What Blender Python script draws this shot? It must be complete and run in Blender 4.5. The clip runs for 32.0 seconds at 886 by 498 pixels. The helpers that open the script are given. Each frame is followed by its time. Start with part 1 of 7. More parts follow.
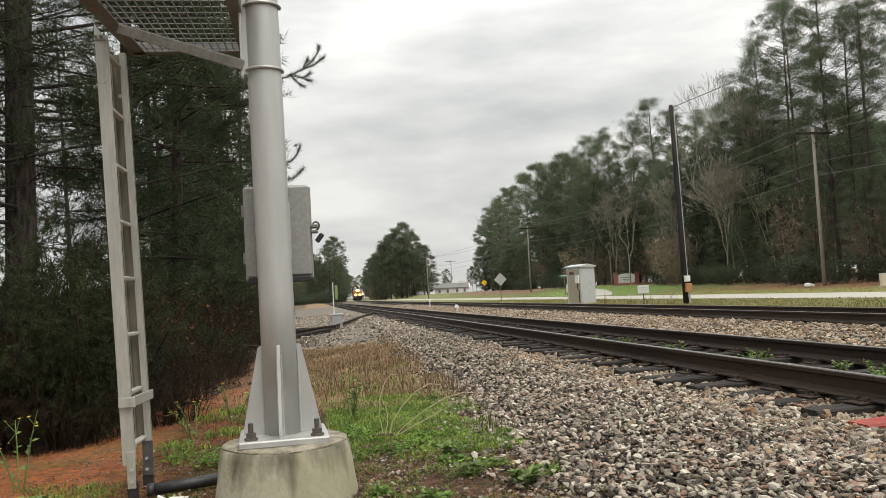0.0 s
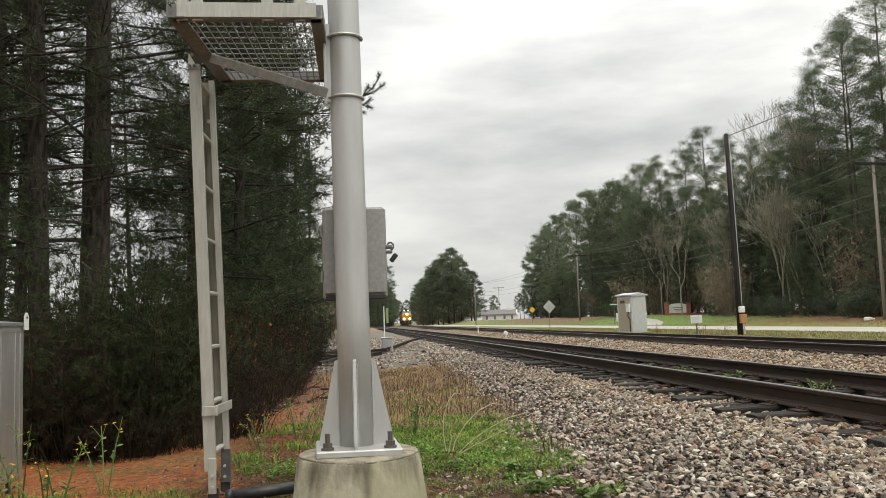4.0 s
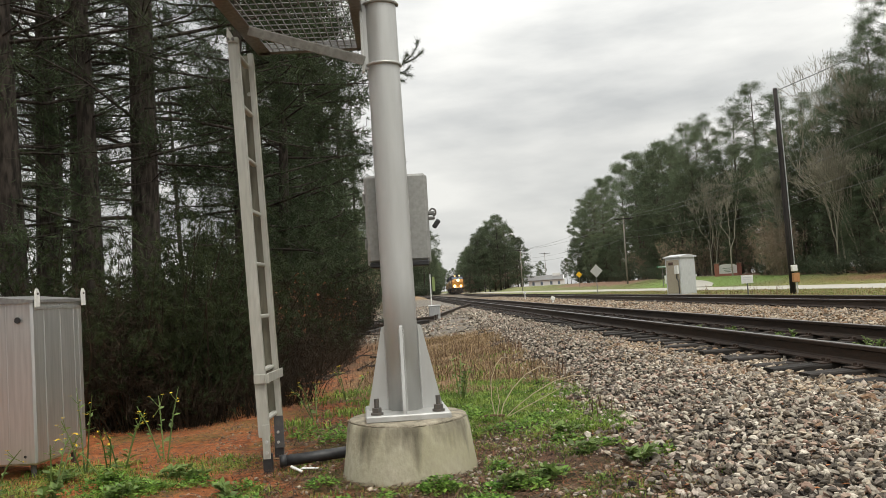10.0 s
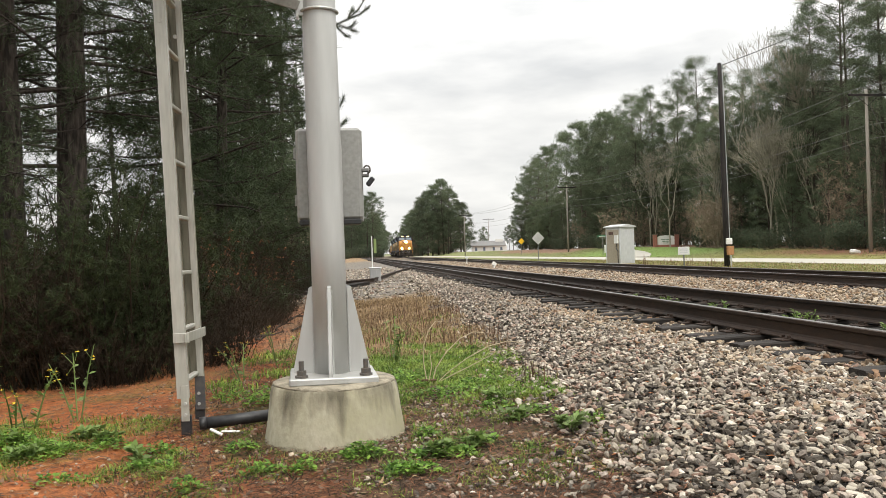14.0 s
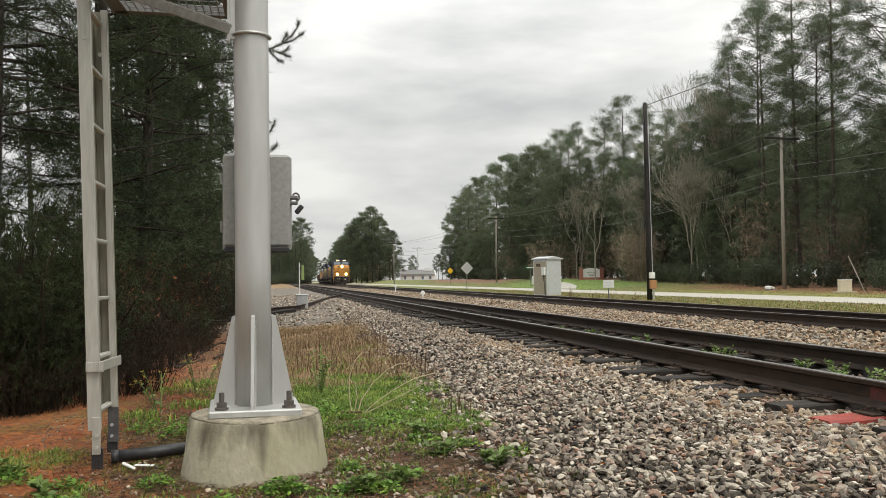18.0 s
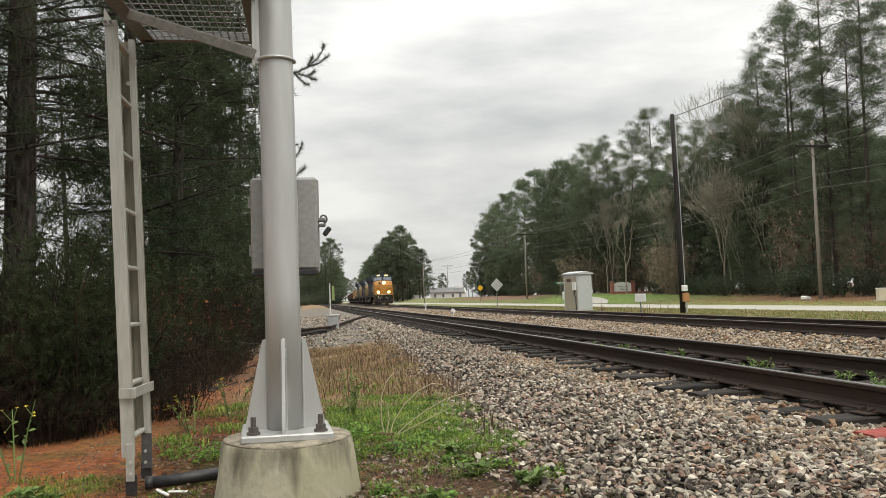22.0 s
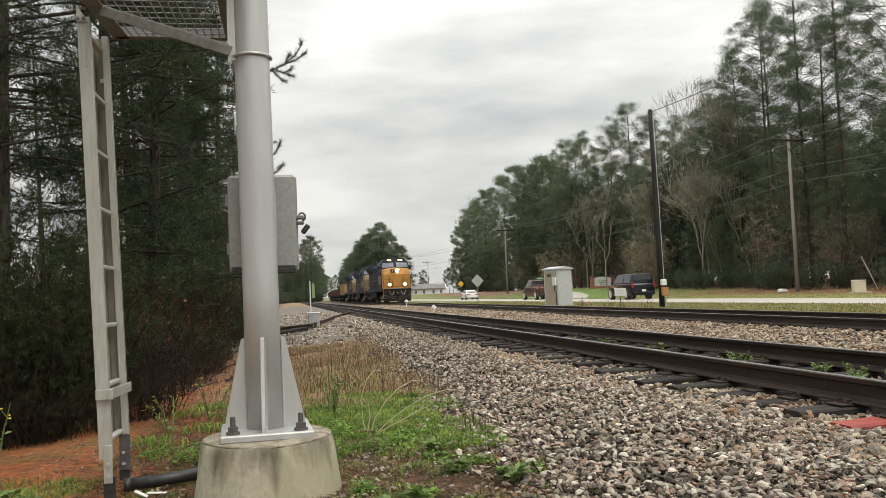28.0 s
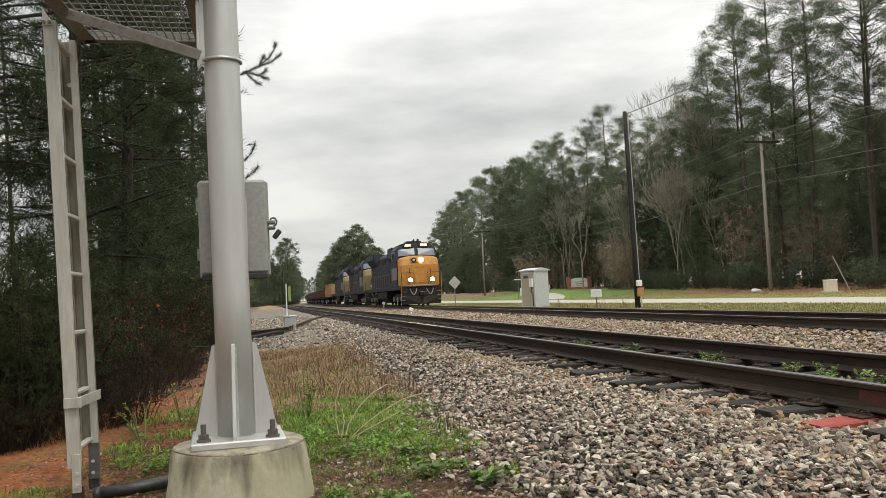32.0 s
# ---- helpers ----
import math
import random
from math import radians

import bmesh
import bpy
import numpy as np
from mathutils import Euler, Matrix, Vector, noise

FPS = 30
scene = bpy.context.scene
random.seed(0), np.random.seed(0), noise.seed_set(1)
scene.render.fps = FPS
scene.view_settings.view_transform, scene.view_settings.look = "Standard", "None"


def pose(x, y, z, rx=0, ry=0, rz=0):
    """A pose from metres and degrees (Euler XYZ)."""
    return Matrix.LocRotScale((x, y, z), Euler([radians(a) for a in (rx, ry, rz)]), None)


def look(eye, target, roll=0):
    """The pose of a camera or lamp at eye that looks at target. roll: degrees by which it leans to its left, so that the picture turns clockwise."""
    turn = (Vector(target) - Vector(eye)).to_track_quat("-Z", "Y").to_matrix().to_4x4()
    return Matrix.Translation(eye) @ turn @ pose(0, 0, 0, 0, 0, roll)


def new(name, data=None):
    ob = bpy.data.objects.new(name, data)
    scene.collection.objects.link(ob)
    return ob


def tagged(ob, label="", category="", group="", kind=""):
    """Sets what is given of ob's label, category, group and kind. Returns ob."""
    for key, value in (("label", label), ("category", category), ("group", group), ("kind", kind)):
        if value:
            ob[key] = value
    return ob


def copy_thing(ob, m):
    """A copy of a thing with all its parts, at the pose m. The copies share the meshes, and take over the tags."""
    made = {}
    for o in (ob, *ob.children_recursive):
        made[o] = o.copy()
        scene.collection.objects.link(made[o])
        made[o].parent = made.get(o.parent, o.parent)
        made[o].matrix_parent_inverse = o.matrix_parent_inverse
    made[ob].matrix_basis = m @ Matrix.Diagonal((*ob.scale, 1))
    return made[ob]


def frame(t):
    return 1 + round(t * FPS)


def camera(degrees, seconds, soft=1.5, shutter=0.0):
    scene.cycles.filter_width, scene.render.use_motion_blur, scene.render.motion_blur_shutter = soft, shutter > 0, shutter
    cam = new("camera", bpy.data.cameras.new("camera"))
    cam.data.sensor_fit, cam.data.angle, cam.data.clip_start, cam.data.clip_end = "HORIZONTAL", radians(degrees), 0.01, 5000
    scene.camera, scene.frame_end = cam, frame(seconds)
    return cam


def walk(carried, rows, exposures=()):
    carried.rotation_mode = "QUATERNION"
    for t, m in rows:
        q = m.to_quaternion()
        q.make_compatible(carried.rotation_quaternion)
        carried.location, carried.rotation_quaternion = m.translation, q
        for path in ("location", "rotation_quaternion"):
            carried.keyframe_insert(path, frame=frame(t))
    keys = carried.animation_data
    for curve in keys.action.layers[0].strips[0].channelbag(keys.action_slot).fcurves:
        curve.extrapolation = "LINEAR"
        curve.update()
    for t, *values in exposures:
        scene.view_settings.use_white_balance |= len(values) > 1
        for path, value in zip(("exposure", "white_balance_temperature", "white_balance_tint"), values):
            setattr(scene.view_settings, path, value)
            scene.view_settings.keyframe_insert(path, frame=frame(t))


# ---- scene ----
CLIP = 32.0
cam = camera(57.16, CLIP, soft=0.45)
# seconds, place, yaw to the left of +y, pitch, roll
PATH = [
    (0, 0.125, 0.117, 0.997, -9.44, 3.11, -3.24),
    (0.5, 0.034, 0.066, 0.977, -10.17, 2.91, -2.23),
    (1, 0.003, 0.018, 0.957, -10.13, 2.59, -2.35),
    (1.5, 0.001, -0.02, 0.957, -9.84, 2.54, -2.51),
    (2, 0, -0.022, 0.954, -10.11, 2.35, -2),
    (2.5, -0.013, -0.024, 0.951, -9.11, 2.5, -1.27),
    (3, -0.003, -0, 0.951, -7.4, 3.5, -1),
    (3.5, -0.03, -0.021, 0.968, -6.43, 5.23, -1.74),
    (5.5, 0.009, -0.017, 0.954, -5.94, 3.45, -2.17),
    (6, -0, -0, 0.95, -5.42, 2.68, -1.66),
    (6.5, -0.002, -0.008, 0.942, -5.94, 2.19, -1.45),
    (7, -0.003, -0.015, 0.964, -6.42, 2.82, -1.82),
    (7.5, -0.011, -0.004, 0.955, -6.37, 2.93, -1.67),
    (8, -0.015, -0.007, 0.944, -5.69, 2.35, -1.45),
    (8.5, -0.015, -0.014, 0.945, -4.99, 2.49, -2.08),
    (9, -0.016, -0.033, 0.95, -3.84, 3.14, -2.68),
    (9.5, -0.017, -0.026, 0.943, -2.89, 3.18, -3.57),
    (10, -0.012, -0.025, 0.949, -2.87, 2.99, -3.51),
    (10.5, -0.01, -0.013, 0.942, -3.3, 2.52, -2),
    (11, 0.008, 0.012, 0.943, -4.58, 1.25, -1.64),
    (11.5, 0.028, 0.113, 0.941, -6.32, 0.26, -1.25),
    (12, 0.031, 0.182, 0.948, -6.44, 0.48, -1.28),
    (12.5, 0.036, 0.179, 0.943, -5.91, 0.85, -3.08),
    (13, 0.034, 0.159, 0.948, -5.79, 0.54, -3.73),
    (13.5, 0.044, 0.136, 0.934, -6.05, 0.2, -2.69),
    (14, 0.054, 0.126, 0.936, -6.71, 0.24, -1.8),
    (14.5, 0.069, 0.137, 0.942, -8.04, 0.77, -1.86),
    (15, 0.075, 0.148, 0.95, -9.7, 1.47, -1.8),
    (15.5, 0.049, 0.149, 0.945, -10.39, 1.81, -0.14),
    (17.5, 0.052, 0.131, 0.953, -13.31, 1.75, 0.3),
    (18, 0.059, 0.154, 0.952, -11.73, 2.14, -0.58),
    (18.5, 0.06, 0.153, 0.958, -10.35, 2.26, -1.07),
    (19, 0.069, 0.17, 0.952, -9.47, 2.46, -1.18),
    (19.5, 0.06, 0.182, 0.954, -8.81, 2.78, -1.5),
    (20, 0.062, 0.182, 0.96, -8.69, 3.13, -1.68),
    (20.5, 0.064, 0.187, 0.958, -8.61, 3.2, -1.5),
    (21, 0.067, 0.186, 0.959, -8.56, 3.2, -1.71),
    (21.5, 0.066, 0.192, 0.956, -8.7, 3.21, -2.03),
    (22, 0.068, 0.187, 0.961, -9.7, 3.42, -1.85),
    (22.5, 0.08, 0.192, 0.957, -11.35, 3.57, -1.58),
    (23, 0.083, 0.185, 0.96, -11.58, 3.63, -2),
    (23.5, 0.102, 0.192, 0.957, -11.29, 3.33, -2.85),
    (24, 0.092, 0.194, 0.952, -10.69, 2.73, -2.88),
    (24.5, 0.077, 0.181, 0.954, -10.15, 2.56, -2.46),
    (25, 0.067, 0.182, 0.96, -10.2, 2.48, -2.31),
    (25.5, 0.07, 0.192, 0.959, -10.58, 2.27, -2.43),
    (27.5, 0.071, 0.196, 0.962, -11.03, 2.6, -2.21),
    (28, 0.075, 0.194, 0.963, -11.07, 3.11, -2.44),
    (28.5, 0.073, 0.196, 0.967, -10.99, 3.35, -2.32),
    (29, 0.069, 0.2, 0.966, -10.77, 3.56, -2.28),
    (29.5, 0.064, 0.201, 0.972, -10.78, 3.94, -1.92),
    (30, 0.059, 0.204, 0.97, -11.03, 3.96, -1.72),
    (30.5, 0.061, 0.188, 0.975, -11.32, 3.8, -1.47),
    (31, 0.073, 0.183, 0.97, -11.57, 3.78, -1.08),
    (31.5, 0.086, 0.188, 0.969, -11.99, 3.3, -1.82),
    (32, 0.102, 0.19, 0.976, -12.67, 3.16, -2.82),
]


def camera_pose(x, y, z, yaw, pitch, roll):
    a, b = radians(yaw), radians(pitch)
    ahead = Vector((-math.sin(a) * math.cos(b), math.cos(a) * math.cos(b), math.sin(b)))
    eye = Vector((x, y, z))
    return look(eye, eye + ahead, roll)


EXPOSURES = [(t, e, 6720, k) for t, e, k in ((0.0, 0.20, 8), (10.5, 0.21, 8), (11.5, 0.56, 9.5), (14.0, 0.57, 9.5), (15.5, 0.22, 8), (32.0, 0.22, 8))]
walk(cam, [(r[0], camera_pose(*r[1:])) for r in PATH], EXPOSURES)


# ---- world and sun: an overcast winter sky ----
def overcast_world():
    w = bpy.data.worlds.new("overcast_sky")
    scene.world = w
    w.use_nodes = True
    nt = w.node_tree
    nt.nodes.clear()
    N = nt.nodes.new
    out, bg = N("ShaderNodeOutputWorld"), N("ShaderNodeBackground")
    sky = N("ShaderNodeTexSky")
    sky.sky_type, sky.sun_disc = "NISHITA", False
    sky.sun_elevation, sky.sun_rotation = radians(58), radians(150)
    sky.air_density, sky.dust_density = 1.0, 3.0
    dim = N("ShaderNodeMixRGB")
    dim.blend_type = "MULTIPLY"
    dim.inputs[0].default_value = 1.0
    dim.inputs[2].default_value = (0.1, 0.1, 0.1, 1)
    co, mp = N("ShaderNodeTexCoord"), N("ShaderNodeMapping")
    mp.inputs["Scale"].default_value = (1.6, 1.6, 6.0)
    n1 = N("ShaderNodeTexNoise")
    n1.inputs["Scale"].default_value, n1.inputs["Detail"].default_value = 2.1, 6.0
    n1.inputs["Roughness"].default_value = 0.52
    ramp = N("ShaderNodeValToRGB")
    ramp.color_ramp.elements[0].position, ramp.color_ramp.elements[0].color = 0.34, (0.575, 0.59, 0.605, 1)
    ramp.color_ramp.elements[1].position, ramp.color_ramp.elements[1].color = 0.67, (0.94, 0.94, 0.93, 1)
    mix = N("ShaderNodeMixRGB")
    mix.inputs[0].default_value = 0.93
    L = nt.links.new
    L(sky.outputs[0], dim.inputs[1])
    L(co.outputs["Generated"], mp.inputs[0])
    L(mp.outputs[0], n1.inputs["Vector"])
    L(n1.outputs["Fac"], ramp.inputs[0])
    L(dim.outputs[0], mix.inputs[1])
    # an overcast sky is brighter overhead than at the horizon
    sep, rise, lift = N("ShaderNodeSeparateXYZ"), N("ShaderNodeMapRange"), N("ShaderNodeVectorMath")
    rise.inputs["From Min"].default_value, rise.inputs["From Max"].default_value = 0.16, 1.0
    rise.inputs["To Min"].default_value, rise.inputs["To Max"].default_value = 0.84, 2.25
    lift.operation = "SCALE"
    L(co.outputs["Generated"], sep.inputs[0])
    L(sep.outputs["Z"], rise.inputs["Value"])
    L(ramp.outputs[0], lift.inputs[0])
    L(rise.outputs[0], lift.inputs["Scale"])
    L(lift.outputs[0], mix.inputs[2])
    L(mix.outputs[0], bg.inputs[0])
    bg.inputs[1].default_value = 1.0
    L(bg.outputs[0], out.inputs[0])


overcast_world()
sun = new("sun", bpy.data.lights.new("sun", "SUN"))
sun.data.energy, sun.data.angle, sun.data.color = 1.25, radians(25), (1.0, 0.97, 0.92)
sun.matrix_world = look((22, -38, 70), (0, 0, 0))


# ---- materials ----
def material(name, base, rough=0.7, metal=0.0, grain=None, blotch=None, bump=0.0, bump_scale=60.0, emit=None, vary=0.0, island=0.0,
             stretch=(1, 1, 1), thin=0.0, spec=0.5):
    """Principled surface. grain and blotch: (scale, colour, amount). vary: brightness change from object to object; island: from piece to piece; thin: light let through."""
    m = bpy.data.materials.new(name)
    m.use_nodes = True
    nt = m.node_tree
    p = nt.nodes["Principled BSDF"]
    N, L = nt.nodes.new, nt.links.new
    p.inputs["Roughness"].default_value, p.inputs["Metallic"].default_value = rough, metal
    p.inputs["Base Color"].default_value = (*base, 1)
    p.inputs["Specular IOR Level"].default_value = spec
    co, mp = N("ShaderNodeTexCoord"), N("ShaderNodeMapping")
    mp.inputs["Scale"].default_value = stretch
    L(co.outputs["Object"], mp.inputs[0])
    last = None
    for n, layer in enumerate((blotch, grain)):
        if not layer:
            continue
        scale, colour, amount = layer
        t, r, x = N("ShaderNodeTexNoise"), N("ShaderNodeMapRange"), N("ShaderNodeMixRGB")
        t.inputs["Scale"].default_value, t.inputs["Detail"].default_value = scale, 5.0
        L(mp.outputs[0], t.inputs["Vector"])
        r.inputs["From Min"].default_value, r.inputs["From Max"].default_value = 0.38, 0.66
        r.inputs["To Max"].default_value = amount
        L(t.outputs["Fac"], r.inputs["Value"])
        L(r.outputs[0], x.inputs[0])
        x.inputs[1].default_value, x.inputs[2].default_value = (*base, 1), (*colour, 1)
        if last:
            L(last, x.inputs[1])
        last = x.outputs[0]
    for amount, node, socket in ((vary, "ShaderNodeObjectInfo", "Random"), (island, "ShaderNodeNewGeometry", "Random Per Island")):
        if amount:
            o, r, h = N(node), N("ShaderNodeMapRange"), N("ShaderNodeHueSaturation")
            L(o.outputs[socket], r.inputs["Value"])
            r.inputs["To Min"].default_value, r.inputs["To Max"].default_value = 1 - amount, 1 + amount
            L(r.outputs[0], h.inputs["Value"])
            h.inputs["Color"].default_value = (*base, 1)
            if last:
                L(last, h.inputs["Color"])
            last = h.outputs[0]
    if last:
        L(last, p.inputs["Base Color"])
    if bump:
        t, b = N("ShaderNodeTexNoise"), N("ShaderNodeBump")
        t.inputs["Scale"].default_value, t.inputs["Detail"].default_value = bump_scale, 6.0
        L(mp.outputs[0], t.inputs["Vector"])
        L(t.outputs["Fac"], b.inputs["Height"])
        b.inputs["Strength"].default_value, b.inputs["Distance"].default_value = bump, 0.02
        L(b.outputs[0], p.inputs["Normal"])
    if thin:
        tl, mx = N("ShaderNodeBsdfTranslucent"), N("ShaderNodeMixShader")
        mx.inputs[0].default_value = thin
        tl.inputs[0].default_value = (*base, 1)
        if last:
            L(last, tl.inputs[0])
        L(p.outputs[0], mx.inputs[1])
        L(tl.outputs[0], mx.inputs[2])
        L(mx.outputs[0], nt.nodes["Material Output"].inputs[0])
    if emit:
        p.inputs["Emission Color"].default_value, p.inputs["Emission Strength"].default_value = (*emit[0], 1), emit[1]
    return m


M = {}
M["galv"] = material("galvanised_paint", (0.515, 0.515, 0.50), 0.42, 0.36, (16, (0.42, 0.42, 0.40), 0.6), (2.2, (0.56, 0.56, 0.54), 0.6), 0.03, 90, stretch=(1, 1, 0.14))
M["galv_dark"] = material("weathered_galvanised", (0.20, 0.20, 0.195), 0.6, 0.3, (50, (0.14, 0.135, 0.13), 0.7), (6, (0.26, 0.255, 0.24), 0.6), 0.1, 90)
M["ladder"] = material("ladder_aluminium", (0.44, 0.43, 0.375), 0.5, 0.25, (60, (0.36, 0.35, 0.31), 0.6), (7, (0.54, 0.53, 0.49), 0.6), 0.08, 90, stretch=(1, 1, 0.15))
# ladder metal darkened: the shade inside the far stile is in this colour
M["ladder_web"] = material("shaded_ladder_web", (0.24, 0.225, 0.17), 0.75, 0.1, (40, (0.15, 0.14, 0.10), 0.7), (5, (0.29, 0.275, 0.22), 0.6), 0.1, 90, stretch=(1, 1, 0.15))
M["foot"] = material("ladder_foot_steel", (0.10, 0.10, 0.105), 0.6, 0.4, (30, (0.16, 0.15, 0.14), 0.7), None, 0.1, 60)
M["box"] = material("junction_box_metal", (0.30, 0.30, 0.285), 0.5, 0.3, (40, (0.22, 0.215, 0.20), 0.6), (5, (0.36, 0.355, 0.33), 0.7), 0.06, 80)
M["black"] = material("black_plastic", (0.018, 0.018, 0.02), 0.45, 0, (30, (0.05, 0.05, 0.05), 0.5))
M["bolt"] = material("bolt_steel", (0.13, 0.125, 0.12), 0.5, 0.6, (80, (0.2, 0.16, 0.12), 0.6))
M["concrete"] = material("mossy_concrete", (0.47, 0.435, 0.33), 0.92, 0, (34, (0.33, 0.30, 0.215), 0.6), (4.0, (0.30, 0.28, 0.165), 0.75), 0.22, 45, stretch=(1, 1, 0.7))


def rim_stains(m, top, reach, colour):
    """Dark damp runs that hang down from the rim of a block."""
    nt = m.node_tree
    N, L = nt.nodes.new, nt.links.new
    p = nt.nodes["Principled BSDF"]
    old = p.inputs["Base Color"].links[0].from_socket
    co, mp, t, sep = N("ShaderNodeTexCoord"), N("ShaderNodeMapping"), N("ShaderNodeTexNoise"), N("ShaderNodeSeparateXYZ")
    mp.inputs["Scale"].default_value = (1, 1, 0.10)
    t.inputs["Scale"].default_value, t.inputs["Detail"].default_value = 11.0, 5.0
    L(co.outputs["Object"], mp.inputs[0])
    L(mp.outputs[0], t.inputs["Vector"])
    L(co.outputs["Object"], sep.inputs[0])
    drop, run, cut, mix = N("ShaderNodeMapRange"), N("ShaderNodeMath"), N("ShaderNodeMapRange"), N("ShaderNodeMixRGB")
    drop.inputs["From Min"].default_value, drop.inputs["From Max"].default_value = top - reach, top
    L(sep.outputs["Z"], drop.inputs["Value"])
    run.operation = "MULTIPLY_ADD"
    run.inputs[1].default_value = 2.2
    L(t.outputs["Fac"], run.inputs[0])
    L(drop.outputs[0], run.inputs[2])
    cut.inputs["From Min"].default_value, cut.inputs["From Max"].default_value, cut.inputs["To Max"].default_value = 1.62, 2.2, 0.85
    L(run.outputs[0], cut.inputs["Value"])
    L(cut.outputs[0], mix.inputs[0])
    L(old, mix.inputs[1])
    mix.inputs[2].default_value = (*colour, 1)
    L(mix.outputs[0], p.inputs["Base Color"])


rim_stains(M["concrete"], 0.31, 0.30, (0.085, 0.072, 0.05))
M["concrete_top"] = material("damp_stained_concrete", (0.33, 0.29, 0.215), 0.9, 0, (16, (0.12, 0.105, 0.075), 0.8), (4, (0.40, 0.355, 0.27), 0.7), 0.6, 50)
M["rail"] = material("rail_steel", (0.043, 0.030, 0.023), 0.6, 0.15, (26, (0.07, 0.042, 0.028), 0.6), (2.5, (0.022, 0.019, 0.018), 0.7), 0.15, 60, stretch=(1, 0.25, 1), spec=0.3)
M["rail_top"] = material("worn_rail_head", (0.30, 0.29, 0.285), 0.38, 0.9, (20, (0.16, 0.14, 0.13), 0.7), None, 0.03, 60, stretch=(1, 0.1, 1))
M["tie"] = material("creosoted_tie", (0.024, 0.021, 0.019), 0.8, 0, (18, (0.055, 0.047, 0.04), 0.6), (3, (0.016, 0.014, 0.013), 0.7), 0.6, 30, vary=0.35, stretch=(0.18, 1, 1), spec=0.25)
M["tie_red"] = material("red_painted_tie", (0.34, 0.055, 0.04), 0.75, 0, (18, (0.20, 0.05, 0.04), 0.7), (5, (0.42, 0.09, 0.07), 0.6), 0.4, 30)
def mixed_stone(name, colours, single=False):
    """Crushed stone: each piece takes one of several colours."""
    m = material(name, (0.3, 0.3, 0.3), 0.88, 0, None, None, 0.5, 60)
    nt = m.node_tree
    N, L = nt.nodes.new, nt.links.new
    src = N("ShaderNodeObjectInfo" if single else "ShaderNodeNewGeometry")
    ramp = N("ShaderNodeValToRGB")
    ramp.color_ramp.interpolation = "CONSTANT"
    e = ramp.color_ramp.elements
    while len(e) < len(colours):
        e.new(0.5)
    for k, c in enumerate(colours):
        e[k].position, e[k].color = k / len(colours), (*c, 1)
    L(src.outputs["Random" if single else "Random Per Island"], ramp.inputs[0])
    t, r, h, co = N("ShaderNodeTexNoise"), N("ShaderNodeMapRange"), N("ShaderNodeHueSaturation"), N("ShaderNodeTexCoord")
    t.inputs["Scale"].default_value, t.inputs["Detail"].default_value = 26.0, 6.0
    L(co.outputs["Object"], t.inputs["Vector"])
    r.inputs["From Min"].default_value, r.inputs["From Max"].default_value = 0.3, 0.7
    r.inputs["To Min"].default_value, r.inputs["To Max"].default_value = 0.68, 1.32
    L(t.outputs["Fac"], r.inputs["Value"])
    L(r.outputs[0], h.inputs["Value"])
    L(ramp.outputs[0], h.inputs["Color"])
    L(h.outputs[0], nt.nodes["Principled BSDF"].inputs["Base Color"])
    return m


GREYS = [(0.075, 0.066, 0.055), (0.33, 0.305, 0.262), (0.22, 0.196, 0.165), (0.46, 0.43, 0.375), (0.13, 0.108, 0.085), (0.37, 0.325, 0.265), (0.26, 0.238, 0.207),
         (0.55, 0.515, 0.46), (0.27, 0.185, 0.15), (0.17, 0.148, 0.13), (0.41, 0.365, 0.33), (0.10, 0.086, 0.075), (0.34, 0.26, 0.215)]
# lower stones near black: the shade of the gaps goes into their colour
GAP_SHADES = [(r * 0.5, g * 0.49, b * 0.47) for r, g, b in ((0.045, 0.036, 0.028), (0.09, 0.074, 0.058), (0.06, 0.048, 0.036), (0.13, 0.108, 0.085), (0.075, 0.054, 0.037), (0.17, 0.143, 0.112), (0.05, 0.042, 0.035), (0.10, 0.068, 0.045))]
TANS = [(0.36, 0.27, 0.18), (0.27, 0.20, 0.14), (0.42, 0.35, 0.27), (0.20, 0.145, 0.10), (0.34, 0.29, 0.24), (0.48, 0.40, 0.31), (0.30, 0.19, 0.12), (0.25, 0.23, 0.20)]
TANS = [(r * 0.88, g * 0.86, b * 0.82) for r, g, b in TANS]
GREYS = [(r * 1.0, g * 0.955, b * 0.885) for r, g, b in GREYS]
M["stone"] = mixed_stone("ballast_stone", GREYS)
M["stone_low"] = mixed_stone("gap_shade_stone", GAP_SHADES)
M["stone_single"] = mixed_stone("loose_ballast_stone", GREYS, True)
M["stone_tan"] = mixed_stone("tan_ballast_stone", TANS)
M["bark"] = material("pine_bark", (0.030, 0.024, 0.020), 0.95, 0, (22, (0.085, 0.070, 0.058), 0.75), (5, (0.014, 0.012, 0.010), 0.9), 1.0, 22, stretch=(1, 1, 0.25), vary=0.2, spec=0.2)
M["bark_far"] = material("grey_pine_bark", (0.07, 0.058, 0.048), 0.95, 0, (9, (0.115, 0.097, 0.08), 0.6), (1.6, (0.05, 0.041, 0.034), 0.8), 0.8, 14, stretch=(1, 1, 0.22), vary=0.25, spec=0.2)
M["bark_pale"] = material("bare_grey_bark", (0.26, 0.24, 0.18), 0.95, 0, (9, (0.37, 0.345, 0.27), 0.8), None, 0.6, 14, stretch=(1, 1, 0.2), vary=0.25)
M["needle"] = material("pine_needles", (0.044, 0.064, 0.030), 0.7, 0, None, (0.5, (0.072, 0.086, 0.040), 0.6), island=0.35, vary=0.25, thin=0.3, spec=0.25)
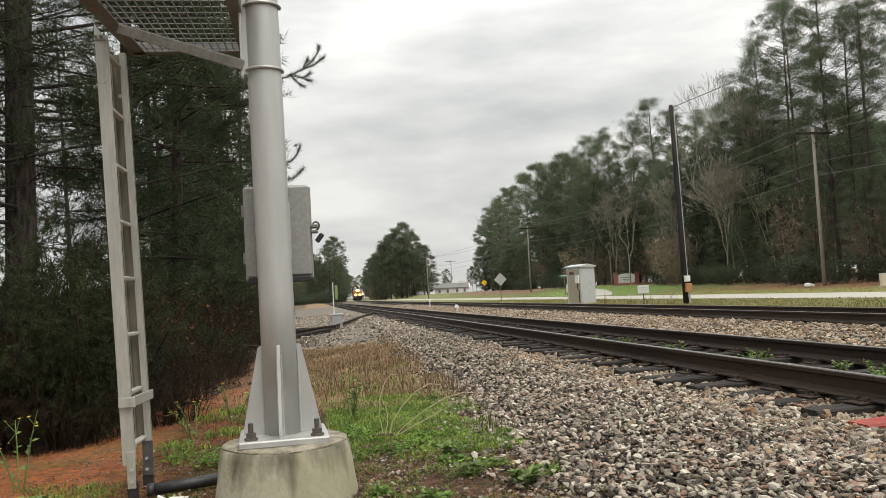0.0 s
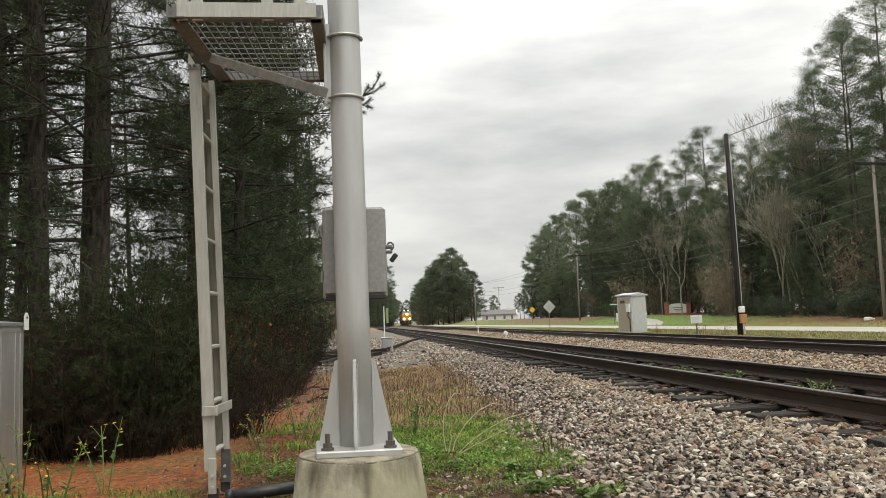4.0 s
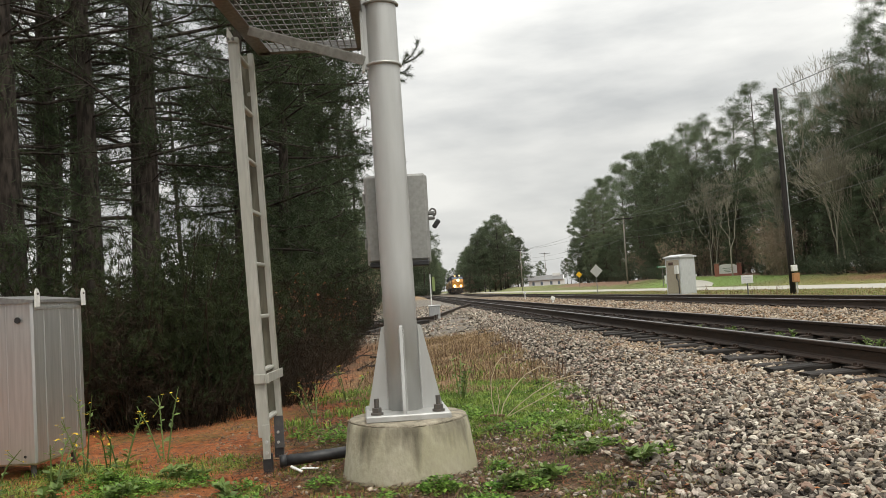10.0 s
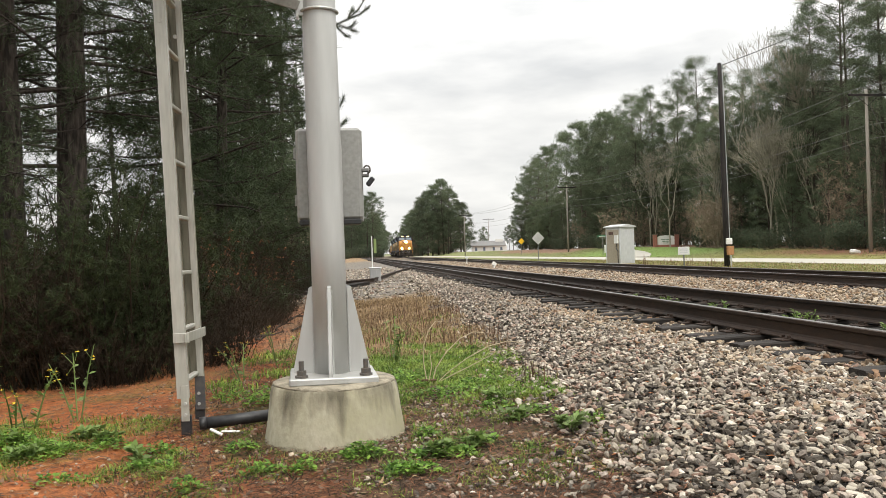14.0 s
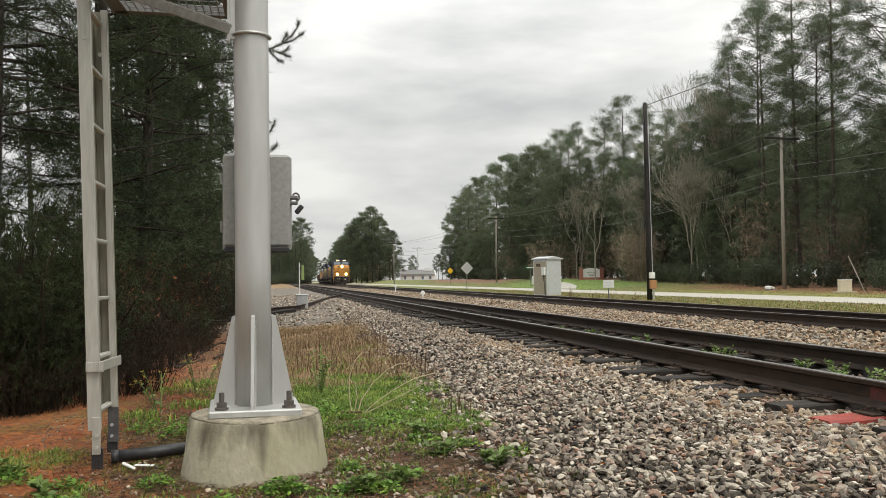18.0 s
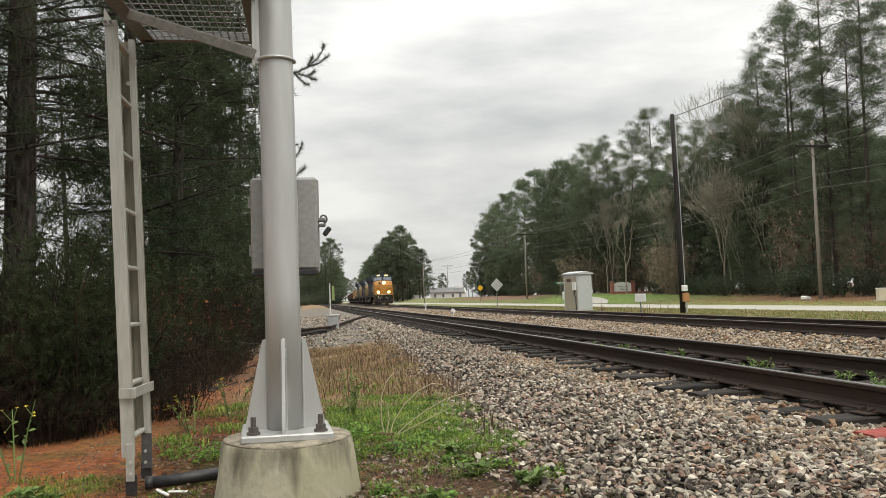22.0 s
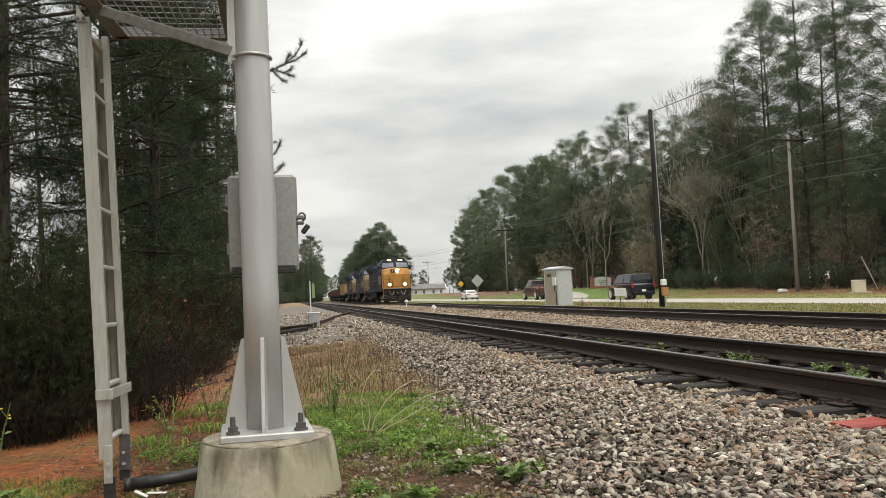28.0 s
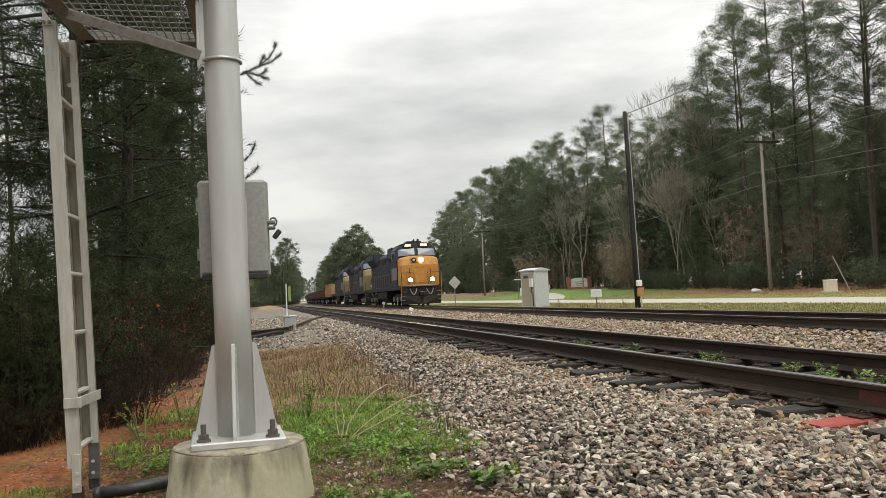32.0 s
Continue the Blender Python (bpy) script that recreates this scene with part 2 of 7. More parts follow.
# paler than the near pines: distance haze is put into this colour
M["needle_far"] = material("hazy_pine_needles", (0.108, 0.140, 0.086), 0.75, 0, None, (0.22, (0.155, 0.175, 0.105), 0.7), island=0.35, vary=0.25, thin=0.45, spec=0.25)
M["bush_green"] = material("dark_evergreen_leaf", (0.075, 0.10, 0.062), 0.65, 0, None, (0.5, (0.10, 0.12, 0.07), 0.7), island=0.35, vary=0.3, thin=0.25, spec=0.3)
M["verge"] = material("rough_verge_grass", (0.17, 0.20, 0.055), 0.7, 0, None, (0.6, (0.24, 0.22, 0.075), 0.8), island=0.4, thin=0.3, spec=0.2)
M["twig"] = material("brown_twigs", (0.235, 0.185, 0.135), 0.9, 0, None, (0.8, (0.31, 0.25, 0.185), 0.7), island=0.35, vary=0.2, spec=0.2)
# sapling and twig_dark carry the deep shade of the wood in their colour
M["sapling"] = material("shaded_sapling_leaf", (0.026, 0.036, 0.015), 0.7, 0, None, (0.7, (0.060, 0.072, 0.028), 0.7), island=0.4, vary=0.35, thin=0.25, spec=0.2)
M["twig_dark"] = material("damp_shaded_twigs", (0.025, 0.018, 0.012), 0.9, 0, None, (0.8, (0.050, 0.034, 0.019), 0.7), island=0.4, vary=0.3, spec=0.2)
M["clover"] = material("clover_leaf", (0.11, 0.225, 0.036), 0.5, 0, None, (6, (0.24, 0.36, 0.065), 0.85), island=0.6, thin=0.35, spec=0.3)
M["grass"] = material("green_grass", (0.125, 0.225, 0.036), 0.55, 0, None, (4, (0.31, 0.39, 0.085), 0.85), island=0.6, thin=0.35, spec=0.3)
M["weed"] = material("weed_leaf", (0.15, 0.23, 0.06), 0.6, 0, None, (6, (0.20, 0.27, 0.08), 0.7), island=0.35, vary=0.2, thin=0.3)
M["straw"] = material("dry_straw", (0.33, 0.235, 0.125), 0.8, 0, None, (3, (0.21, 0.135, 0.07), 0.8), island=0.4, thin=0.2)
M["briar"] = material("bleached_briar_stem", (0.52, 0.43, 0.29), 0.8, 0, (30, (0.40, 0.32, 0.2), 0.6))
M["stalk"] = material("dead_brown_stalk", (0.105, 0.062, 0.038), 0.9, 0, None, (3, (0.18, 0.105, 0.058), 0.7), island=0.4)
M["litter"] = material("fallen_pine_needles", (0.40, 0.15, 0.052), 0.85, 0, None, (2, (0.27, 0.09, 0.033), 0.7), island=0.45, spec=0.3)
M["litter_dark"] = material("damp_red_brown_needles", (0.25, 0.10, 0.048), 0.85, 0, None, (2, (0.14, 0.065, 0.038), 0.8), island=0.5, spec=0.3)
M["flower"] = material("yellow_petal", (0.75, 0.55, 0.04), 0.6, 0, thin=0.2)
M["pole"] = material("tarred_pole", (0.011, 0.009, 0.009), 0.85, 0, (14, (0.04, 0.03, 0.025), 0.6), None, 0.5, 25, stretch=(1, 1, 0.1))
M["pole_grey"] = material("weathered_pole", (0.23, 0.205, 0.175), 0.9, 0, (14, (0.30, 0.27, 0.23), 0.6), None, 0.5, 25, stretch=(1, 1, 0.1))
M["white"] = material("white_paint", (0.72, 0.72, 0.69), 0.6, 0, (20, (0.6, 0.59, 0.55), 0.5), (3, (0.78, 0.78, 0.75), 0.5))
M["alu"] = material("brushed_aluminium", (0.62, 0.62, 0.62), 0.46, 1.0, (30, (0.50, 0.50, 0.50), 0.6), (3, (0.70, 0.70, 0.695), 0.7), 0.05, 60, stretch=(2, 2, 0.12))
M["alu_dull"] = material("dull_aluminium", (0.58, 0.59, 0.60), 0.55, 0.3, (20, (0.42, 0.43, 0.44), 0.6), (1.5, (0.56, 0.57, 0.58), 0.7), 0.05, 60, stretch=(2, 2, 0.2))
M["road"] = material("worn_concrete_road", (0.43, 0.41, 0.36), 0.9, 0, (6, (0.36, 0.34, 0.30), 0.6), (0.3, (0.48, 0.455, 0.40), 0.7), 0.2, 20)
M["yellow"] = material("train_yellow", (0.46, 0.205, 0.03), 0.6, 0.0, (7, (0.27, 0.135, 0.045), 0.6), (1.6, (0.52, 0.26, 0.05), 0.6), 0.03, 20)
M["navy"] = material("train_dark_blue", (0.024, 0.029, 0.042), 0.6, 0.1, (8, (0.045, 0.045, 0.05), 0.6), (1, (0.018, 0.02, 0.028), 0.6), 0.03, 20, spec=0.15)
M["grime"] = material("train_underframe", (0.020, 0.018, 0.017), 0.85, 0.0, (8, (0.05, 0.04, 0.033), 0.6), None, 0.1, 20, spec=0.2)
M["rust"] = material("wagon_rust_brown", (0.10, 0.058, 0.042), 0.85, 0, (6, (0.06, 0.04, 0.034), 0.7), (0.8, (0.16, 0.085, 0.055), 0.7), 0.15, 15, vary=0.3)
M["car_glass"] = material("tinted_car_glass", (0.018, 0.022, 0.026), 0.08, 0.0, spec=0.7)
M["wheel_alloy"] = material("bright_wheel_alloy", (0.62, 0.62, 0.62), 0.35, 0.5, (30, (0.5, 0.5, 0.5), 0.5))
M["wire"] = material("weathered_cable", (0.16, 0.16, 0.155), 0.6, 0.2, (8, (0.24, 0.24, 0.23), 0.6))
# the base colour holds the pale blue of a reflected sky
M["glass"] = material("sky_tint_glass", (0.13, 0.16, 0.20), 0.1, 0.0, None, (1.5, (0.20, 0.23, 0.27), 0.6), spec=0.4)
M["lamp"] = material("lit_headlight", (1, 0.9, 0.7), 0.3, 0, emit=((1.0, 0.76, 0.42), 2500.0))
# the rings' own glow stands for the bright halo round each lamp
M["reflector"] = material("halo_glow_reflector", (1, 0.7, 0.4), 0.3, 0.5, emit=((1.0, 0.55, 0.18), 45.0))
M["lamp_low"] = material("lit_ditch_light", (1, 0.85, 0.6), 0.3, 0, emit=((1.0, 0.66, 0.30), 1500.0))
M["brick"] = material("red_brick", (0.27, 0.105, 0.075), 0.9, 0, (12, (0.34, 0.16, 0.12), 0.6), None, 0.2, 30, vary=0.25)


# ---- mesh building ----
class Geo:
    """Vertices and faces of one mesh."""

    def __init__(self):
        self.v, self.f, self.n = [], [], 0

    def add(self, verts, faces):
        k = len(self.v)
        self.v.extend([tuple(p) for p in verts])
        self.f.extend([tuple(i + k for i in q) for q in faces])
        return self

    def box(self, c, s, bevel=0.0, m=None):
        """A block with centre c and size s, with chamfered edges."""
        hx, hy, hz = s[0] / 2, s[1] / 2, s[2] / 2
        if bevel <= 0:
            vs = [(sx * hx, sy * hy, sz * hz) for sx in (-1, 1) for sy in (-1, 1) for sz in (-1, 1)]
            fs = [(0, 1, 3, 2), (4, 6, 7, 5), (0, 4, 5, 1), (2, 3, 7, 6), (0, 2, 6, 4), (1, 5, 7, 3)]
        else:
            b = min(bevel, hx * 0.49, hy * 0.49, hz * 0.49)
            vs, key = [], {}
            for sx in (-1, 1):
                for sy in (-1, 1):
                    for sz in (-1, 1):
                        for a in range(3):
                            p = [sx * (hx - b), sy * (hy - b), sz * (hz - b)]
                            p[a] = (sx * hx, sy * hy, sz * hz)[a]
                            key[sx, sy, sz, a] = len(vs)
                            vs.append(p)
            fs = []
            for a in range(3):
                o = [i for i in range(3) if i != a]
                for sa in (-1, 1):
                    q = []
                    for s1, s2 in ((-1, -1), (1, -1), (1, 1), (-1, 1)):
                        k = [0, 0, 0]
                        k[a], k[o[0]], k[o[1]] = sa, s1, s2
                        q.append(key[(*k, a)])
                    fs.append(q if (sa > 0) == (a != 1) else q[::-1])
                for s1 in (-1, 1):
                    for s2 in (-1, 1):
                        k0, k1 = [0, 0, 0], [0, 0, 0]
                        k0[a], k1[a] = -1, 1
                        k0[o[0]] = k1[o[0]] = s1
                        k0[o[1]] = k1[o[1]] = s2
                        q = [key[(*k0, o[0])], key[(*k1, o[0])], key[(*k1, o[1])], key[(*k0, o[1])]]
                        fs.append(q)
            for sx in (-1, 1):
                for sy in (-1, 1):
                    for sz in (-1, 1):
                        fs.append([key[sx, sy, sz, 0], key[sx, sy, sz, 1], key[sx, sy, sz, 2]])
        mt = Matrix.Translation(c) @ (m.to_4x4() if m else Matrix())
        return self.add([mt @ Vector(p) for p in vs], fs)

    def tube(self, points, radii, n=8, cap=True):
        """A round bar along points."""
        k, rings = len(self.v), []
        pts = [Vector(p) for p in points]
        side = None
        for i, p in enumerate(pts):
            d = (pts[min(i + 1, len(pts) - 1)] - pts[max(i - 1, 0)]).normalized()
            if side is None:
                side = d.orthogonal().normalized()
            side = (side - d * side.dot(d)).normalized()
            up = d.cross(side)
            r = radii[i] if hasattr(radii, "__len__") else radii
            for j in range(n):
                a = 2 * math.pi * j / n
                self.v.append(tuple(p + side * (r * math.cos(a)) + up * (r * math.sin(a))))
        for i in range(len(pts) - 1):
            for j in range(n):
                a, b = k + i * n + j, k + i * n + (j + 1) % n
                self.f.append((a, b, b + n, a + n))
        if cap:
            self.f.append(tuple(k + j for j in range(n))[::-1])
            self.f.append(tuple(k + (len(pts) - 1) * n + j for j in range(n)))
        return self

    def sweep(self, outline, path_points, close=True):
        """Extrude an outline of (x, z) offsets along points that run mostly along +y."""
        k, n = len(self.v), len(outline)
        pts = [Vector(p) for p in path_points]
        for i, p in enumerate(pts):
            d = (pts[min(i + 1, len(pts) - 1)] - pts[max(i - 1, 0)])
            d.z = 0
            d.normalize()
            r = Vector((d.y, -d.x, 0))
            for ox, oz in outline:
                self.v.append(tuple(p + r * ox + Vector((0, 0, oz))))
        for i in range(len(pts) - 1):
            for j in range(n if close else n - 1):
                a, b = k + i * n + j, k + i * n + (j + 1) % n
                self.f.append((a, b, b + n, a + n))
        if close:
            self.f.append(tuple(range(k, k + n)))
            self.f.append(tuple(range(k + (len(pts) - 1) * n, k + len(pts) * n))[::-1])
        return self

    def prism(self, outline, axis, lo, hi):
        """A flat outline, thick from lo to hi along axis."""
        n, k = len(outline), len(self.v)
        for h in (lo, hi):
            for a, b in outline:
                p = [a, b]
                p.insert(axis, h)
                self.v.append(tuple(p))
        for j in range(n):
            self.f.append((k + j, k + (j + 1) % n, k + n + (j + 1) % n, k + n + j))
        self.f.append(tuple(range(k, k + n))[::-1])
        self.f.append(tuple(range(k + n, k + 2 * n)))
        return self

    def lathe(self, profile, c=(0, 0, 0), n=32):
        """A turned form from (radius, z) pairs."""
        k = len(self.v)
        for r, z in profile:
            for j in range(n):
                a = 2 * math.pi * j / n
                self.v.append((c[0] + r * math.cos(a), c[1] + r * math.sin(a), c[2] + z))
        for i in range(len(profile) - 1):
            for j in range(n):
                a, b = k + i * n + j, k + i * n + (j + 1) % n
                self.f.append((a, b, b + n, a + n))
        self.f.append(tuple(range(k, k + n))[::-1])
        self.f.append(tuple(range(k + (len(profile) - 1) * n, k + len(profile) * n)))
        return self

    def mesh(self, name, smooth=False):
        me = bpy.data.meshes.new(name)
        me.from_pydata(self.v, [], self.f)
        bm = bmesh.new()
        bm.from_mesh(me)
        if len(bm.faces) < 20000:
            bmesh.ops.recalc_face_normals(bm, faces=bm.faces)
        for f in bm.faces:
            f.smooth = smooth
        bm.to_mesh(me)
        bm.free()
        return me


def part(name, geo, mat, parent=None, label="", smooth=False):
    me = geo.mesh(name, smooth) if isinstance(geo, Geo) else geo
    if not me.materials:
        me.materials.append(M[mat] if isinstance(mat, str) else mat)
    ob = new(name, me)
    if parent:
        ob.parent = parent
    if label:
        ob["label"] = label
    return ob


def thing(name, label, category, at=None, group="", kind=""):
    ob = new(name)
    if at is not None:
        ob.matrix_basis = at
    return tagged(ob, label, category, group, kind)


def soup(name, verts, tris, mat, smooth=False):
    """A large mesh from arrays of vertices and triangles."""
    verts, tris = np.asarray(verts, np.float32), np.asarray(tris, np.int32)
    me = bpy.data.meshes.new(name)
    me.vertices.add(len(verts))
    me.vertices.foreach_set("co", verts.ravel())
    me.loops.add(tris.size)
    me.loops.foreach_set("vertex_index", tris.ravel())
    me.polygons.add(len(tris))
    me.polygons.foreach_set("loop_start", np.arange(0, tris.size, 3, dtype=np.int32))
    me.polygons.foreach_set("use_smooth", np.full(len(tris), smooth))
    me.update(calc_edges=True)
    me.materials.append(M[mat] if isinstance(mat, str) else mat)
    return me


# ---- the ground ----
RAIL_TOP = 0.214
NEAR_X = 4.947


def far_x(y):
    """Middle of the far track."""
    return 10.75 + 0.008 * y + 0.000105 * max(0.0, y - 110) ** 2


def smooth(a, b, v):
    t = np.clip((v - a) / (b - a), 0, 1)
    return t * t * (3 - 2 * t)


def ripple(x, y, s, seed=0.0):
    """Cheap uneven waves, about -1 to 1."""
    a = np.sin(x * 1.7 * s + seed) * np.cos(y * 1.3 * s + 2 * seed) + 0.6 * np.sin(x * 3.9 * s - y * 2.7 * s + seed * 3)
    return (a + 0.5 * np.sin(y * 6.1 * s + x * 5.3 * s + seed) + 0.35 * np.sin(11.7 * s * x - 9.1 * s * y + seed)) / 2.2


def ballast_edge(y):
    """Where the ballast ends on the mast's side."""
    y = np.asarray(y, float)
    return 1.12 + 0.034 * np.clip(y, 0, 16) + 0.052 * np.clip(y - 16, 0, 40)


def ground_z(x, y):
    x, y = np.asarray(x, float), np.asarray(y, float)
    z = -0.14 * smooth(-0.6, -3.5, x) * smooth(5.0, 8.5, y) - 0.03 * smooth(-1.2, -2.4, x)
    z = z - 0.03 * smooth(0.8, 0.0, x - ballast_edge(y) + 0.8) * smooth(5, 12, y)
    z = z - 0.10 * smooth(8, 16, y) * smooth(2.2, 0.2, x)
    z = z + smooth(26.5, 34.0, x) * np.clip(0.1 + (y - 35) * 0.013, 0.05, 0.9)
    z = z - 0.05 * smooth(13.5, 14.5, x) * smooth(29, 26, x)
    z = z - 0.070 * smooth(2.6, 3.5, x) * smooth(13.6, 12.9, x)
    near = smooth(40, 6, y) * smooth(8, 1, np.abs(x))
    z = z + near * 0.018 * ripple(x, y, 2.0, 1.0) + smooth(-0.5, -3, x) * 0.05 * ripple(x, y, 0.8, 4.0)
    return z


def steps(marks):
    """Values from mark to mark, (start, step) pairs; the last start ends it."""
    out = []
    for (a, s), (b, _) in zip(marks[:-1], marks[1:]):
        n = max(1, int(round((b - a) / s)))
        out += [a + (b - a) * i / n for i in range(n)]
    return np.array(out + [marks[-1][0]])


def mixed(a, b, w):
    return a * (1 - w[..., None]) + np.array(b) * w[..., None]


def build_ground():
    xs = steps([(-3000, 900), (-300, 90), (-60, 8), (-14, 0.7), (-5, 0.09), (4, 0.25), (14, 0.6), (40, 4), (80, 40), (400, 900), (3000, 1)])
    ys = steps([(-600, 120), (-40, 6), (0, 0.3), (2.6, 0.09), (12, 0.16), (22, 0.5), (60, 2.5), (160, 10), (400, 200), (3400, 1)])
    X, Y = np.meshgrid(xs, ys)
    Z = ground_z(X, Y)
    verts = np.stack([X, Y, Z], -1).reshape(-1, 3)
    nx = len(xs)
    i = (np.arange(len(ys) - 1)[:, None] * nx + np.arange(nx - 1)[None]).ravel()
    tris = np.concatenate([np.stack([i, i + 1, i + nx + 1], 1), np.stack([i, i + nx + 1, i + nx], 1)])
    # soil, moss, needles, dry grass and lawn, each with its own ragged outline
    w1, w2 = ripple(X, Y, 1.3, 2.0), ripple(X, Y, 5.0, 5.0)
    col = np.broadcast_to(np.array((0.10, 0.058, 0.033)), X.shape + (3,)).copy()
    # soil below the ballast is blackened to stand for shade between stones
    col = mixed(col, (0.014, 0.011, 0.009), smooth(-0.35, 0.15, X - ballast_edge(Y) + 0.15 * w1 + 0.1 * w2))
    needles = smooth(0.1, -0.9, X + 0.35 * w1 + 0.2 * w2) * smooth(1.6, 3.0, Y + 0.3 * w1)
    col = mixed(col, (0.37, 0.112, 0.034), needles * 0.95)
    col = mixed(col, (0.17, 0.075, 0.036), needles * smooth(9.5, 13, Y + 0.5 * w1) * 0.5)
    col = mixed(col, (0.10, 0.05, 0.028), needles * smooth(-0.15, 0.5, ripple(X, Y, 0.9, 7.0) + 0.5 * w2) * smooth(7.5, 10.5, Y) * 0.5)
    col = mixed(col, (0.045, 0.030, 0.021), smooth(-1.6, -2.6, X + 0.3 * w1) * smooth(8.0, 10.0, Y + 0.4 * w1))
    col = mixed(col, (0.055, 0.062, 0.030), smooth(2.0, 1.0, Y + 0.3 * w1) * smooth(1.2, 0.6, X))
    col = mixed(col, (0.12, 0.085, 0.05), smooth(15, 20, Y + w1) * smooth(0.5, -1.0, X))
    dry = smooth(7.2, 8.2, Y + 0.5 * w1) * smooth(-1.2, -0.3, X + 0.3 * w1) * smooth(0.35, -0.1, X - ballast_edge(Y) + 0.2 * w2)
    col = mixed(col, (0.26, 0.17, 0.085), dry * 0.85)
    moss = smooth(0.1, 0.55, w1 + 0.5 * w2 + 0.2) * smooth(9.0, 7.0, Y) * smooth(3.4, 4.2, Y) * smooth(1.5, 0.9, X)
    col = mixed(col, (0.085, 0.125, 0.03), moss * 0.7)
    turf = smooth(-0.4, 0.1, ripple(X, Y, 1.3, 0.4) + 0.4 * w2) * smooth(5.2, 5.7, Y) * smooth(8.6, 7.8, Y) * smooth(0.15, 0.4, X) * smooth(0.25, -0.1, X - ballast_edge(Y))
    col = mixed(col, (0.10, 0.145, 0.03), turf * 0.5)
    col = mixed(col, (0.16, 0.14, 0.115), smooth(17.5, 21, Y + w1) * smooth(-2.4, -1.2, X + 0.4 * w1) * smooth(4.5, 4.0, X) * smooth(140, 100, Y))
    inner = smooth(6.0, 6.6, X) * smooth(13.4, 12.9, X)
    col = mixed(col, (0.10, 0.078, 0.055), inner)
    lawn = smooth(13.0, 13.8, X + 0.3 * w1)
    col = mixed(col, (0.155, 0.165, 0.055), lawn)
    col = mixed(col, (0.16, 0.24, 0.055), smooth(26, 27, X) * smooth(62, 70, Y) * smooth(104, 90, Y))
    col = mixed(col, (0.21, 0.20, 0.06), smooth(25, 26, X) * smooth(64, 54, Y + 4 * w1))
    col = mixed(col, (0.20, 0.095, 0.05), smooth(27.5, 30.5, X + 1.2 * w1) * smooth(62, 50, Y))
    col = mixed(col, (0.16, 0.09, 0.05), smooth(33, 36, X + w1))
    col = mixed(col, (0.17, 0.135, 0.085), smooth(130, 170, Y) * smooth(12, 16, X) * smooth(22, 17, X))
    col = mixed(col, (0.23, 0.135, 0.085), smooth(29.0, 30.5, X + w1) * smooth(104, 112, Y) * smooth(170, 150, Y))
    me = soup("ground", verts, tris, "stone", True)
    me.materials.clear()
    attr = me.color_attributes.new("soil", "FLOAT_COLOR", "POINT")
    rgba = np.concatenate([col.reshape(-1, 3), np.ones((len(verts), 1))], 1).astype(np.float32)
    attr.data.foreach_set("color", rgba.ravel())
    m = material("soil_and_needles", (0.12, 0.1, 0.07), 0.95, 0, None, None, 0.8, 55)
    nt = m.node_tree
    p = nt.nodes["Principled BSDF"]
    a = nt.nodes.new("ShaderNodeAttribute")
    a.attribute_name = "soil"
    t, r, x = nt.nodes.new("ShaderNodeTexNoise"), nt.nodes.new("ShaderNodeMapRange"), nt.nodes.new("ShaderNodeHueSaturation")
    t.inputs["Scale"].default_value, t.inputs["Detail"].default_value = 17.0, 10.0
    co = nt.nodes.new("ShaderNodeTexCoord")
    nt.links.new(co.outputs["Object"], t.inputs["Vector"])
    r.inputs["From Min"].default_value, r.inputs["From Max"].default_value = 0.3, 0.7
    r.inputs["To Min"].default_value, r.inputs["To Max"].default_value = 0.3, 1.75
    nt.links.new(t.outputs["Fac"], r.inputs["Value"])
    nt.links.new(r.outputs[0], x.inputs["Value"])
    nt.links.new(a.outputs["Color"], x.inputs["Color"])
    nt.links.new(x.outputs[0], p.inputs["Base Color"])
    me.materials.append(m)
    return tagged(new("ground", me), "earth with pine needles, moss, gravel and rough lawn", "ground", kind="structure")


build_ground()

road = part("road", Geo().sweep([(-2.4, -0.2), (2.4, -0.2), (2.4, -0.025), (0, -0.005), (-2.4, -0.025)],
                                [(22.5, y, 0) for y in (-150, -40, 0, 30, 60, 100, 150, 200, 300, 600)]), "road")
tagged(road, "pale worn two-lane road beside the railway", "road", kind="structure")
drive = part("side_road", Geo().sweep([(-1.3, -0.3), (1.3, -0.3), (1.3, 0.03), (-1.3, 0.03)],
                                      [(25.0, 69, 0.0), (27.5, 75, 0.16), (29.5, 82, 0.38), (33, 92, 0.7), (38, 104, 0.9)]), "road")
tagged(drive, "pale side road that climbs past the brick sign", "road", kind="structure")


# ---- the two tracks ----
RAIL = [(-0.076, 0), (0.076, 0), (0.076, 0.011), (0.02, 0.03), (0.009, 0.05), (0.009, 0.135), (0.036, 0.148), (0.0375, 0.178),
        (0.03, 0.1845), (-0.03, 0.1845), (-0.0375, 0.178), (-0.036, 0.148), (-0.009, 0.135), (-0.009, 0.05), (-0.02, 0.03), (-0.076, 0.011)]


